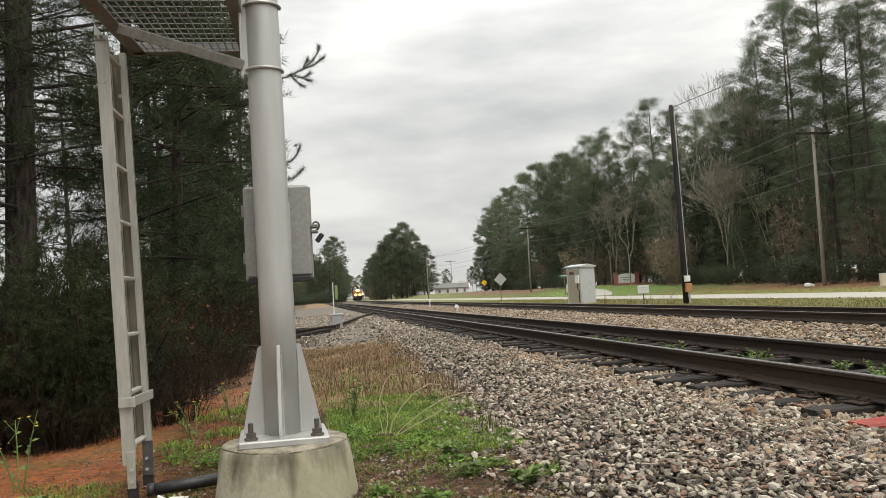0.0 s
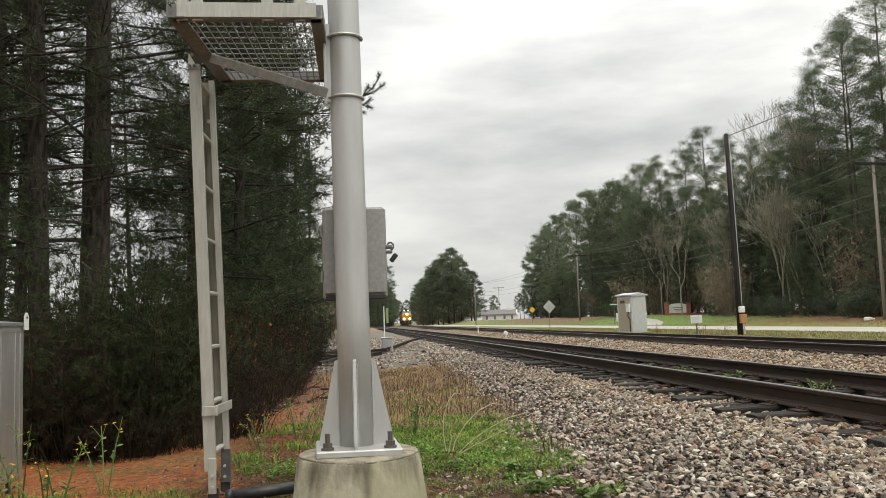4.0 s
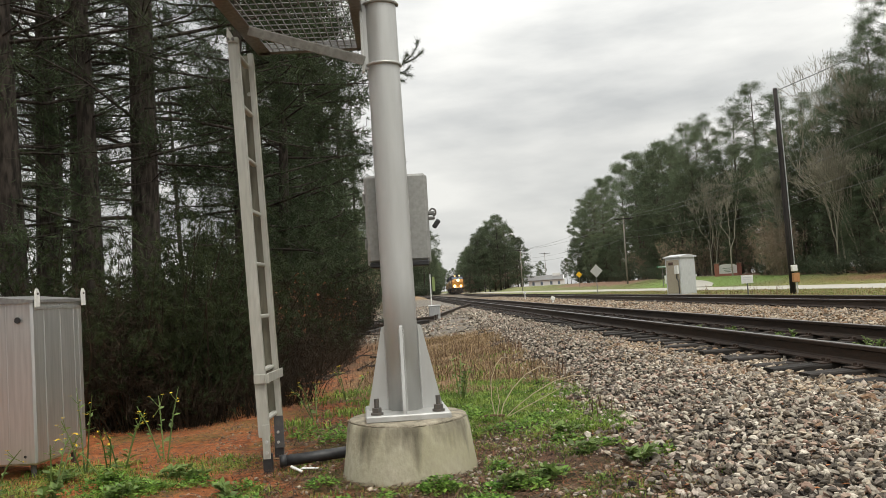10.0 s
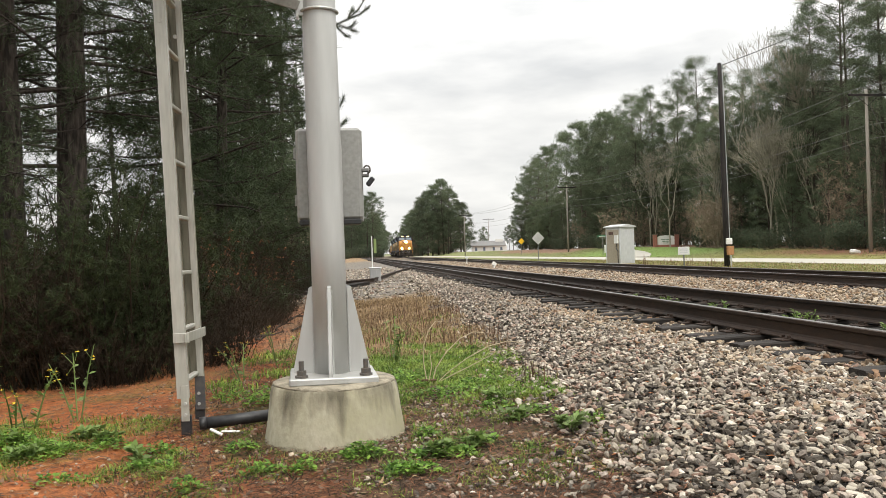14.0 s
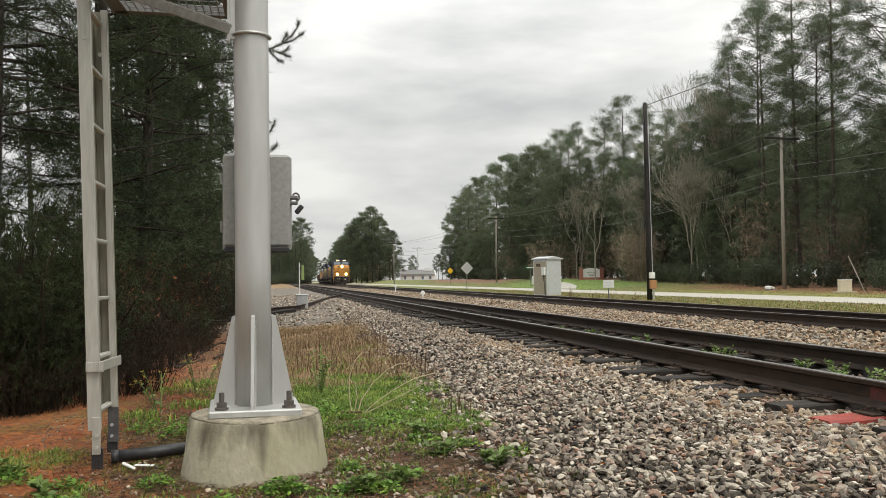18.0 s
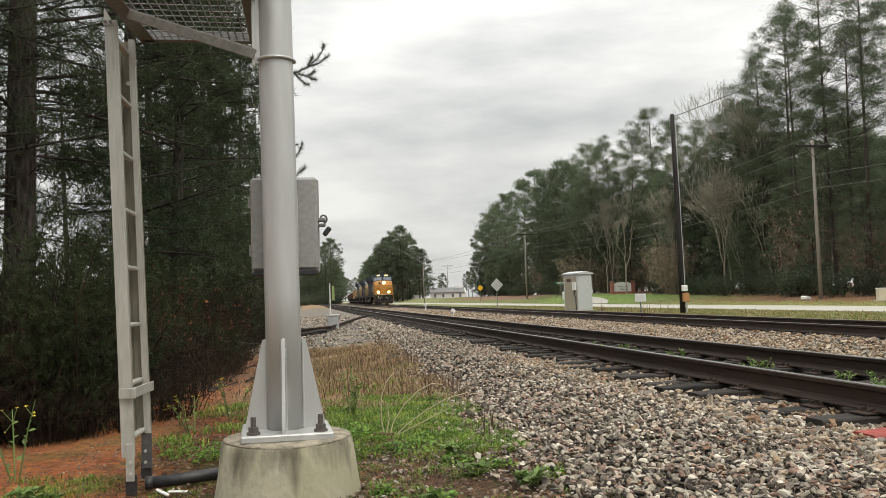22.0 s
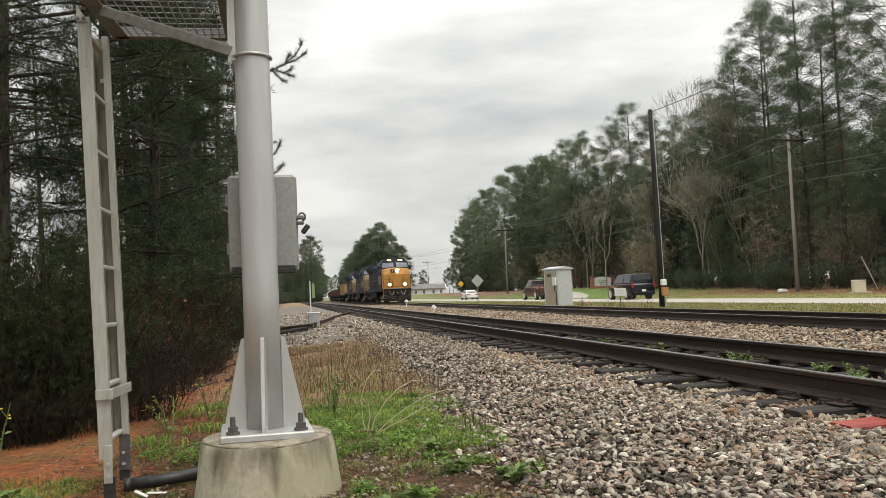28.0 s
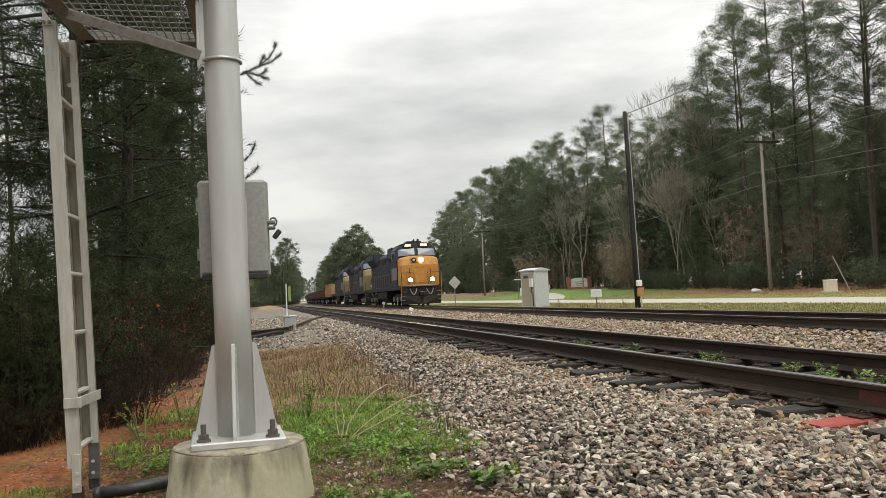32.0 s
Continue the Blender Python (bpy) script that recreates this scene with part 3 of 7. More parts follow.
def tie_mesh(seed):
    rnd = random.Random(seed)
    g = Geo()
    n = 7
    for i in range(n):
        x = -1.31 + 2.62 * i / (n - 1)
        a, b, c = 0.115 + rnd.uniform(-0.008, 0.008), 0.115 + rnd.uniform(-0.008, 0.008), rnd.uniform(-0.006, 0.004)
        if i in (0, n - 1):
            a, b, c = a - 0.012, b - 0.012, c - 0.01
        g.v += [(x, -a, -0.18), (x, b, -0.18), (x, b, c - 0.014), (x, b - 0.014, c), (x, -a + 0.014, c), (x, -a, c - 0.014)]
    for i in range(n - 1):
        for j in range(6):
            q, r = i * 6 + j, i * 6 + (j + 1) % 6
            g.f.append((q, r, r + 6, q + 6))
    g.f += [tuple(range(6)), tuple(range((n - 1) * 6, n * 6))[::-1]]
    me = g.mesh("tie")
    me.materials.append(M["tie"])
    return me


def plate_mesh():
    g = Geo()
    g.box((0, 0, 0.006), (0.36, 0.19, 0.014), 0.004)
    for sx in (-1, 1):
        g.box((sx * 0.088, 0, 0.017), (0.02, 0.19, 0.012), 0.003)
        for sy in (-1, 1):
            g.box((sx * 0.082, sy * 0.05, 0.03), (0.034, 0.022, 0.03), 0.005)
    me = g.mesh("tie_plate")
    me.materials.append(M["rail"])
    return me


TIES = [tie_mesh(k) for k in range(5)]
PLATE = plate_mesh()
RED_TIE = TIES[2].copy()
RED_TIE.materials.clear()
RED_TIE.materials.append(M["tie_red"])


def build_track(name, label, middle, rail_top, y_first, y_last, y_near, y_far, seed, red=()):
    rnd = random.Random(seed)
    tr = thing(name, label, "railway track", kind="structure")
    base = rail_top - 0.1845
    ys = list(np.arange(y_first, 70, 4.0)) + list(np.arange(70, y_last + 1, 15.0))
    for side in (-0.7525, 0.7525):
        rail = part("rail", Geo().sweep(RAIL, [(middle(y) + side, y, base) for y in ys]), "rail", tr, "rust-dark steel rail with a worn bright head", False)
        part("rail_head", Geo().sweep([(-0.027, 0), (0.027, 0), (0.024, 0.0022), (-0.024, 0.0022)], [(middle(y) + side, y, base + 0.1845) for y in ys]),
             "rail_top", rail, "bright worn running surface")
    far, y, n = Geo(), y_first, 0
    while y < y_last:
        jig = rnd.uniform(-0.03, 0.03)
        x, zt = middle(y) + rnd.uniform(-0.12, 0.12), base - 0.014 - (0.022 if rnd.random() < 0.35 else 0.0) + rnd.uniform(-0.006, 0.0)
        if y_near < y < y_far:
            tie = new("tie", RED_TIE if any(abs(y - r) < 0.28 for r in red) else rnd.choice(TIES))
            tie.parent = tr
            tie.matrix_basis = pose(x, y + jig, zt, 0, 0, rnd.uniform(-1.5, 1.5))
            for side in (-0.7525, 0.7525):
                pl = new("tie_plate", PLATE)
                pl.parent = tie
                pl.matrix_basis = pose(middle(y) + side - x, 0, 0.001)
        elif y < 150:
            far.box((x, y + jig, zt - 0.06), (2.6, 0.23, 0.12))
        y += 0.56
        n += 1
    rest = part("distant_ties", far, "tie", tr)
    rest["kind"] = "stuff"
    return tr


build_track("railway_track_1", "rust-dark near track on creosoted ties in ballast", lambda y: NEAR_X, RAIL_TOP, -7.8, 235, 2.5, 48, 3, (5.08,))
build_track("railway_track_2", "rust-dark far track on creosoted ties in ballast", far_x, RAIL_TOP - 0.014, -8, 640, 9, 44, 4)


mark = part("paint_mark", Geo().prism([(4.85, 0.07), (5.22, 0.07), (5.20, 0.165), (4.85, 0.165)], 0, NEAR_X - 0.7525 - 0.0105, NEAR_X - 0.7525 - 0.0085), material("faded_red_paint", (0.11, 0.030, 0.027), 0.75, 0, (18, (0.06, 0.03, 0.025), 0.8), (5, (0.16, 0.04, 0.034), 0.6), 0.3, 40))
tagged(mark, "red paint mark sprayed on the near rail", "paint mark")


# ---- ballast stones ----
def ico():
    p = (1 + 5 ** 0.5) / 2
    v = [(-1, p, 0), (1, p, 0), (-1, -p, 0), (1, -p, 0), (0, -1, p), (0, 1, p), (0, -1, -p), (0, 1, -p), (p, 0, -1), (p, 0, 1), (-p, 0, -1), (-p, 0, 1)]
    f = [(0, 11, 5), (0, 5, 1), (0, 1, 7), (0, 7, 10), (0, 10, 11), (1, 5, 9), (5, 11, 4), (11, 10, 2), (10, 7, 6), (7, 1, 8),
         (3, 9, 4), (3, 4, 2), (3, 2, 6), (3, 6, 8), (3, 8, 9), (4, 9, 5), (2, 4, 11), (6, 2, 10), (8, 6, 7), (9, 8, 1)]
    return np.array(v) / (1 + p * p) ** 0.5, np.array(f)


ICO_V, ICO_F = ico()
OCT_V = np.array([(1, 0, 0), (-1, 0, 0), (0, 1, 0), (0, -1, 0), (0, 0, 1), (0, 0, -1)], float)
OCT_F = np.array([(0, 2, 4), (2, 1, 4), (1, 3, 4), (3, 0, 4), (2, 0, 5), (1, 2, 5), (3, 1, 5), (0, 3, 5)])


def stones(x, y, z, size, rng, far=False):
    """Vertices and triangles of angular stones at the given places."""
    n = len(x)
    base, faces = (OCT_V, OCT_F) if far else (ICO_V, ICO_F)
    k = len(base)
    v = np.repeat(base[None], n, 0) * (1 + rng.uniform(-0.38, 0.30, (n, k, 1)))
    v = v * np.stack([rng.uniform(0.9, 1.5, n), rng.uniform(0.6, 1.0, n), rng.uniform(0.34, 0.66, n)], -1)[:, None]
    q = rng.normal(size=(n, 4)) * np.array([1.0, 0.26, 0.26, 1.0])
    q /= np.linalg.norm(q, axis=1, keepdims=True)
    w, a, b, c = q.T
    R = np.stack([1 - 2 * (b * b + c * c), 2 * (a * b - c * w), 2 * (a * c + b * w), 2 * (a * b + c * w), 1 - 2 * (a * a + c * c), 2 * (b * c - a * w),
                  2 * (a * c - b * w), 2 * (b * c + a * w), 1 - 2 * (a * a + b * b)], -1).reshape(n, 3, 3)
    v = np.einsum("nij,nkj->nki", R, v) * (size / 2)[:, None, None]
    v += np.stack([x, y, z], -1)[:, None]
    f = faces[None] + (np.arange(n) * k)[:, None, None]
    return v.reshape(-1, 3), f.reshape(-1, 3)


def scatter_stones(name, label, mat, count, xr, yr, size, rng, keep, lift=0.0):
    x, y = rng.uniform(*xr, count), rng.uniform(*yr, count)
    ok = keep(x, y)
    x, y = x[ok], y[ok]
    s = rng.uniform(*size, len(x))
    v, f = stones(x, y, ground_z(x, y) + lift + rng.uniform(-0.022, 0.022, len(x)), s, rng, yr[0] >= 9)
    ob = new(name, soup(name, v, f, mat))
    return tagged(ob, label, "gravel", kind="stuff")


def shoulder(x, y):
    e = ballast_edge(y) + 0.10 * ripple(x, y, 2.0, 3.0) + 0.08 * ripple(x, y, 6.0, 1.0)
    fade = np.clip((x - e + 0.35) / 0.5, 0, 1)
    return (np.random.default_rng(5).uniform(size=len(x)) < fade ** 1.5) & (y > 2.2)


RNG = np.random.default_rng(11)


def whole(x, y):
    return np.ones(len(x), bool)


# this first layer is coloured as the shade between the stones above it
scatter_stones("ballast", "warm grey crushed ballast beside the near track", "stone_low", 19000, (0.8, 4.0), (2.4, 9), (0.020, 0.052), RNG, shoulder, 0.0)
scatter_stones("ballast", "warm grey crushed ballast beside the near track", "stone", 23000, (0.8, 4.0), (2.4, 9), (0.016, 0.056), RNG, shoulder, 0.014)
scatter_stones("ballast", "warm grey crushed ballast beside the near track", "stone", 16000, (1.0, 4.0), (9, 24), (0.035, 0.075), RNG, shoulder, 0.012)
scatter_stones("ballast", "lower ballast, coloured as the shade between stones, beside the near track", "stone_low", 6500, (1.0, 4.0), (9, 24), (0.05, 0.09), RNG, shoulder, -0.002)
scatter_stones("ballast", "warm grey crushed ballast along the distant track", "stone", 9000, (1.2, 4.3), (24, 60), (0.09, 0.16), RNG, shoulder, 0.0)
scatter_stones("ballast", "tan crushed ballast among the near ties", "stone_tan", 5200, (1.8, 4.15), (2.8, 16), (0.03, 0.075), RNG,
               lambda x, y: np.random.default_rng(6).uniform(size=len(x)) < smooth(1.8, 3.4, x), 0.008)
def crib(y):
    """True between the ties of the near track."""
    return (np.abs((y + 7.8 + 0.28) % 0.56 - 0.28) > 0.14) | (np.random.default_rng(9).uniform(size=len(y)) < 0.28)


scatter_stones("ballast", "tan crushed ballast packed between the tie ends", "stone_tan", 3600, (3.1, 4.2), (2.8, 13), (0.035, 0.085), RNG, lambda x, y: crib(y), 0.022)
scatter_stones("ballast", "grey ballast packed between the near ties", "stone", 3600, (3.3, 6.3), (3.5, 16), (0.035, 0.085), RNG, lambda x, y: crib(y), 0.020)
scatter_stones("ballast", "warm grey ballast between the rails of the near track", "stone", 4200, (4.0, 6.2), (3.5, 26), (0.04, 0.08), RNG, whole, 0.0)
scatter_stones("ballast", "warm grey crushed ballast along the near track", "stone", 5200, (0.9, 4.2), (-5, 2.5), (0.035, 0.085), RNG,
               lambda x, y: x > 1.15 + 0.1 * ripple(x, y, 2.0, 3.0), 0.008)
scatter_stones("ballast", "tan crushed ballast between the two tracks", "stone_tan", 11500, (6.0, 10.0), (6, 30), (0.05, 0.10), RNG, whole, 0.05)
scatter_stones("ballast", "tan crushed ballast between the distant tracks", "stone_tan", 8000, (5.9, 10.4), (30, 90), (0.10, 0.18), RNG, whole, 0.05)
scatter_stones("ballast", "grey ballast between the rails of the far track", "stone", 4000, (9.8, 12.9), (10, 50), (0.07, 0.12), RNG, whole, 0.0)
scatter_stones("ballast", "grey gravel spread beside the old rails", "stone", 5200, (-2.2, 2.8), (19, 60), (0.07, 0.14), RNG,
               lambda x, y: ripple(x, y, 0.5, 3.0) + (x + 1.2) * 0.5 > -0.1, 0.0)
scatter_stones("gravel", "small stones and bark chips in the pine litter", "stone_tan", 3200, (-1.4, 1.5), (3.2, 6.5), (0.008, 0.028), RNG,
               lambda x, y: ripple(x, y, 1.5, 8.0) > -0.3, 0.002)


scatter_stones("gravel", "small grey stones trodden into the soil beside the ballast", "stone", 4200, (0.1, 1.7), (3.0, 5.6), (0.008, 0.034), RNG,
               lambda x, y: ripple(x, y, 1.7, 2.0) + 0.9 * (x - 0.6) > -0.2, 0.002)


def loose_stones(count):
    """Single stones on top of the ballast where the path passes nearest."""
    rng = np.random.default_rng(77)
    kinds = []
    for k in range(9):
        v, f = stones(np.zeros(1), np.zeros(1), np.zeros(1), np.ones(1), rng)
        me = soup("stone", v, f, "stone_single")
        kinds.append(me)
    bed = thing("ballast_edge", "loose angular stones on the edge of the ballast bed", "gravel", kind="structure")
    done = 0
    while done < count:
        x, y = rng.uniform(1.0, 3.4), rng.uniform(3.1, 5.6)
        if x < float(ballast_edge(y)) + rng.uniform(-0.1, 0.3):
            continue
        ob = new("stone", kinds[done % 9])
        ob.parent = bed
        s = rng.uniform(0.028, 0.062)
        ob.matrix_basis = pose(x, y, float(ground_z(x, y)) + 0.016, rng.uniform(-20, 20), rng.uniform(-20, 20), rng.uniform(0, 360)) @ Matrix.Diagonal((s, s, s * 0.9, 1))
        done += 1


loose_stones(300)


# ---- signal mast, ladder and platform ----
MX, MY = -0.043, 4.40
TILT = Matrix.Rotation(radians(0.6), 4, "Y")


def turned(geo, m):
    geo.v = [tuple(m @ Vector(p)) for p in geo.v]
    return geo


def build_mast():
    g = thing("signal_mast", "grey painted steel signal mast with gussets, bolted to a concrete footing", "signal mast", pose(MX, MY, 0))
    tube = Geo().lathe([(0.089, 0.325), (0.0885, 1.0), (0.0875, 2.0), (0.086, 3.2), (0.084, 5.2)], n=40)
    tube.v = [(x - 0.0065 * (z - 0.33), y, z) for x, y, z in tube.v]
    part("tube", tube, "galv", g, smooth=True)
    part("base_plate", turned(Geo().box((0, 0, 0.315), (0.44, 0.44, 0.035), 0.006, Matrix.Rotation(radians(3), 4, "Z")), TILT), "galv", g)
    for k in range(4):
        a = radians(-1 + 90 * k)
        m = Matrix.Rotation(a, 4, "Z")
        gu = Geo().prism([(0.086, 0.325), (0.196, 0.325), (0.196, 0.355), (0.108, 0.775), (0.086, 0.785)], 1, -0.008, 0.008)
        gusset = part("gusset", turned(gu, m), "galv", g)
        seam = Geo()
        rnd = random.Random(k)
        for side in (-1, 1):
            run = [(0.091 + rnd.uniform(-0.0015, 0.0015), side * (0.011 + rnd.uniform(-0.001, 0.001)), 0.335 + 0.0115 * i) for i in range(38)]
            seam.tube(run, [0.0045 + rnd.uniform(-0.001, 0.0014) for _ in run], 6)
        part("weld_seam", turned(seam, m), "galv", gusset, "pale lumpy weld bead")
        b = TILT @ (Matrix.Rotation(radians(3 + 90 * k), 4, "Z") @ Vector((0.160, 0.160, 0.33)))
        bolt = part("bolt", Geo().tube([(b.x, b.y, b.z), (b.x, b.y, b.z + 0.085)], 0.013, 10), "bolt", g, "dark anchor bolt")
        part("nut", Geo().tube([(b.x, b.y, b.z + 0.014), (b.x, b.y, b.z + 0.038)], 0.025, 6), "bolt", bolt)
        part("washer", Geo().tube([(b.x, b.y, b.z + 0.002), (b.x, b.y, b.z + 0.014)], 0.033, 14), "bolt", bolt)
    for z in (2.205, 2.545):
        ring = [(0.095 * math.cos(a) - 0.0065 * (z - 0.33), 0.095 * math.sin(a), z) for a in np.linspace(radians(-190), radians(10), 22)]
        part("u_bolt", Geo().tube(ring, 0.008, 8), "galv", g, "bright U-shaped clamp round the tube")
    return g


build_mast()


def build_footing():
    prof = [(0.372, -0.14), (0.362, 0.0), (0.345, 0.12), (0.330, 0.24), (0.322, 0.275), (0.312, 0.289), (0.29, 0.297), (0.12, 0.299)]
    g = Geo().lathe(prof, n=64)
    rnd = random.Random(2)
    g.v = [(x * (1 + 0.008 * math.sin(7 * x + 9 * y + 11 * z) + rnd.uniform(-0.002, 0.002)), y, z + 0.004 * math.sin(9 * x + 5 * y)) for x, y, z in g.v]
    ft = thing("concrete_footing", "round tapered concrete footing with moss stains under the mast", "footing", pose(MX + 0.008, MY, 0))
    part("block", turned(g, TILT), "concrete", ft, smooth=True)
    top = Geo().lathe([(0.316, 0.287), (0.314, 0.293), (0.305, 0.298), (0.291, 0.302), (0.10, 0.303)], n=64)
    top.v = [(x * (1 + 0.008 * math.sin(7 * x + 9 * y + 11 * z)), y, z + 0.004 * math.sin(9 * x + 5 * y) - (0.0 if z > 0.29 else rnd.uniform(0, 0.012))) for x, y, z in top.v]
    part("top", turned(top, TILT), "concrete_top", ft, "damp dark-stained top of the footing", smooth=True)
    return ft


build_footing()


def build_ladder():
    g = thing("mast_ladder", "weathered pale aluminium ladder bolted to steel feet beside the mast", "ladder")
    feet = ((-0.840, 4.60), (-0.8275, 4.93))
    for n, (x, y) in enumerate(feet):
        w = (0.030, 0.042)[n]
        s = Geo().prism([(x - w, y - 0.004), (x + w, y - 0.004), (x + w, y + 0.034), (x + w - 0.007, y + 0.034), (x + w - 0.007, y + 0.003), (x - w + 0.007, y + 0.003),
                         (x - w + 0.007, y + 0.034), (x - w, y + 0.034)], 2, 0.20 if n == 0 else 0.26, 2.47)
        s.v = [(px - 0.030 * (pz - 0.2), py if n == 0 else 2 * y + 0.03 - py, pz) for px, py, pz in s.v]
        if n:
            fl = Geo().box((x + 0.027, y - 0.012, 1.37), (0.034, 0.006, 2.2), 0.002)
            fl.v = [(px - 0.030 * (pz - 0.2), py, pz) for px, py, pz in fl.v]
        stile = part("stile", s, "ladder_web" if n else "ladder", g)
        if n:
            part("flange", fl, "ladder", stile, "paler outer flange")
        f = part("foot_plate", Geo().box((x + (0.012 if n == 0 else 0.02), y - 0.009, 0.175), (0.042 if n == 0 else 0.056, 0.008, 0.19), 0.002), "ladder" if n == 0 else "foot", g, "bolted foot plate")
        part("foot_post", Geo().box((x + 0.014, y + 0.008, -0.02), (0.054, 0.024, 0.26), 0.003), "black", f)
        for z in (0.115, 0.175):
            part("foot_bolt", Geo().tube([(x + 0.014, y - 0.012, z), (x + 0.014, y - 0.022, z)], 0.0085, 8), "galv", f)
        part("rivet", Geo().tube([(x - 0.06, y - 0.004, 2.22), (x - 0.06, y - 0.009, 2.22)], 0.012, 12), "ladder", stile)
    for z in (0.29, 0.565, 0.87, 1.175, 1.48, 1.785, 2.09, 2.39):
        lean = -0.030 * (z - 0.2)
        a, b = Vector((feet[0][0] + 0.004 + lean, 4.60, z)), Vector((feet[1][0] + lean, 4.935, z))
        part("rung", Geo().box((a + b) / 2, ((b - a).length, 0.034, 0.022), 0.006, Matrix.Rotation(math.atan2((b - a).y, (b - a).x), 4, "Z")), "ladder", g)
    part("cross_bracket", Geo().box((-0.795, 4.76, 0.525), (0.008, 0.40, 0.052), 0.002, Matrix.Rotation(radians(-5), 4, "Z")).box((-0.835, 4.575, 0.525), (0.085, 0.008, 0.052), 0.002), "ladder", g,
         "flat bracket across the two stiles")
    part("head_plate", Geo().prism([(-0.94, 2.44), (-0.885, 2.44), (-0.935, 2.53)], 1, 4.584, 4.592), "ladder", g)
    for dz, dx in ((-0.03, -0.015), (-0.03, 0.018), (0.03, 0.0)):
        part("head_bolt", Geo().tube([(-0.918 + dx * 0.8, 4.585, 2.485 + dz), (-0.918 + dx * 0.8, 4.575, 2.485 + dz)], 0.009, 8), "bolt", g)
    return g


build_ladder()


def build_platform():
    g = thing("mast_platform", "dark steel service platform with a wire mesh floor", "platform")
    z = 2.50
    nl, nr, fl, fr = (-0.87, 4.00), (-0.19, 4.00), (-0.80, 5.02), (-0.19, 5.02)
    ang = 0.0

    def rail(name, a, b, w, lab=""):
        a, b = Vector((*a, z)), Vector((*b, z))
        d = (b - a)
        m = Matrix.Rotation(math.atan2(d.y, d.x), 4, "Z")
        o = Geo().box((a + b) / 2 + Vector((0, 0, -0.0)), (d.length + w, w, 0.008), 0.002, m)
        side = m @ Vector((0, w / 2, 0))
        for s in (1,):
            o.box((a + b) / 2 - side * s + Vector((0, 0, 0.035)), (d.length + w, 0.008, 0.07), 0.002, m)
        return part(name, o, "galv_dark", g, lab)

    rail("frame_side", nl, nr, 0.05)
    rail("frame_side", nr, fr, 0.06)
    rail("frame_side", fr, fl, 0.05)
    rail("frame_side", fl, nl, 0.085)
    n = 15
    for i in range(n):
        t = (i + 0.5) / n
        a = (nl[0] + (nr[0] - nl[0]) * t, nl[1])
        b = (fl[0] + (fr[0] - fl[0]) * t, fl[1])
        part("mesh_wire", Geo().tube([(*a, z + 0.008), (*b, z + 0.008)], 0.0036, 5), "galv_dark", g)
    for i in range(12):
        t = (i + 0.5) / 12
        y = nl[1] + (fl[1] - nl[1]) * t
        part("mesh_wire", Geo().tube([(nl[0] + (fl[0] - nl[0]) * t, y, z + 0.014), (nr[0], y, z + 0.014)], 0.0034, 5), "galv_dark", g)
    # brace from the outer side down to the mast clamp
    a, b = Vector((-0.80, 4.50, 2.47)), Vector((-0.155, 4.315, 2.215))
    d = b - a
    m = d.to_track_quat("X", "Z").to_matrix().to_4x4()
    part("brace", Geo().box((a + b) / 2, (d.length, 0.008, 0.050), 0.002, m).box((a + b) / 2 + Vector((0, 0.03, 0.03)), (d.length, 0.06, 0.008), 0.002, m),
         material("grimy_brace_steel", (0.23, 0.22, 0.195), 0.6, 0.25, (40, (0.15, 0.14, 0.12), 0.7), (5, (0.29, 0.28, 0.25), 0.6), 0.06, 80), g, "flat angle brace down to the mast clamp")
    part("mast_bracket", Geo().box((-0.165, 4.35, 2.40), (0.012, 0.05, 0.48), 0.003).box((-0.145, 4.37, 2.40), (0.035, 0.012, 0.44), 0.003), "galv", g,
         "pale bracket clamped to the mast")
    for x, w in ((-0.845, 0.05), (-0.77, 0.05), (-0.43, 0.055), (-0.27, 0.05)):
        part("upright", Geo().box((x, 3.985, 3.1), (w, 0.012, 1.22), 0.003).box((x - w / 2, 4.0, 3.1), (0.008, 0.035, 1.22), 0.002), "ladder", g, "pale railing upright")
    part("toe_board", Geo().box((-0.53, 3.97, 2.54), (0.68, 0.006, 0.075), 0.002), "ladder", g, "pale strip along the platform edge")
    return g


build_platform()


def build_junction_box():
    g = thing("junction_box", "grey metal junction box with a padlocked side latch", "junction box", pose(MX + 0.013, MY + 0.185, 1.375))
    part("body", Geo().box((0, 0, 0), (0.345, 0.15, 0.49), 0.014), "box", g)
    part("lid", Geo().box((0, 0.085, 0.0), (0.365, 0.03, 0.51), 0.012), "box", g, "overlapping door with a rolled rim")
    part("sill", Geo().box((0, 0.0, -0.258), (0.33, 0.15, 0.03), 0.006), "black", g, "black strip along the underside of the box")
    part("bracket", Geo().box((0, -0.088, 0.0), (0.14, 0.03, 0.30), 0.003), "galv", g)
    latch = part("hasp", Geo().box((0.193, 0.06, 0.03), (0.045, 0.05, 0.02), 0.004).box((0.193, 0.06, 0.0), (0.045, 0.05, 0.016), 0.004), "galv_dark", g)
    arc = [(0.205 + 0.018 * math.cos(a), 0.05, 0.032 + 0.022 * math.sin(a)) for a in np.linspace(-1.6, 3.4, 10)]
    part("shackle", Geo().tube(arc, 0.005, 6), "bolt", latch)
    part("padlock", Geo().box((0.222, 0.05, -0.035), (0.028, 0.024, 0.055), 0.008, Matrix.Rotation(radians(38), 4, "Y")), "black", latch, "black padlock hanging askew")
    for z in (0.13, -0.13):
        part("hinge", Geo().tube([(-0.185, 0.06, z - 0.03), (-0.185, 0.06, z + 0.03)], 0.008, 8), "box", g)
    return g


build_junction_box()

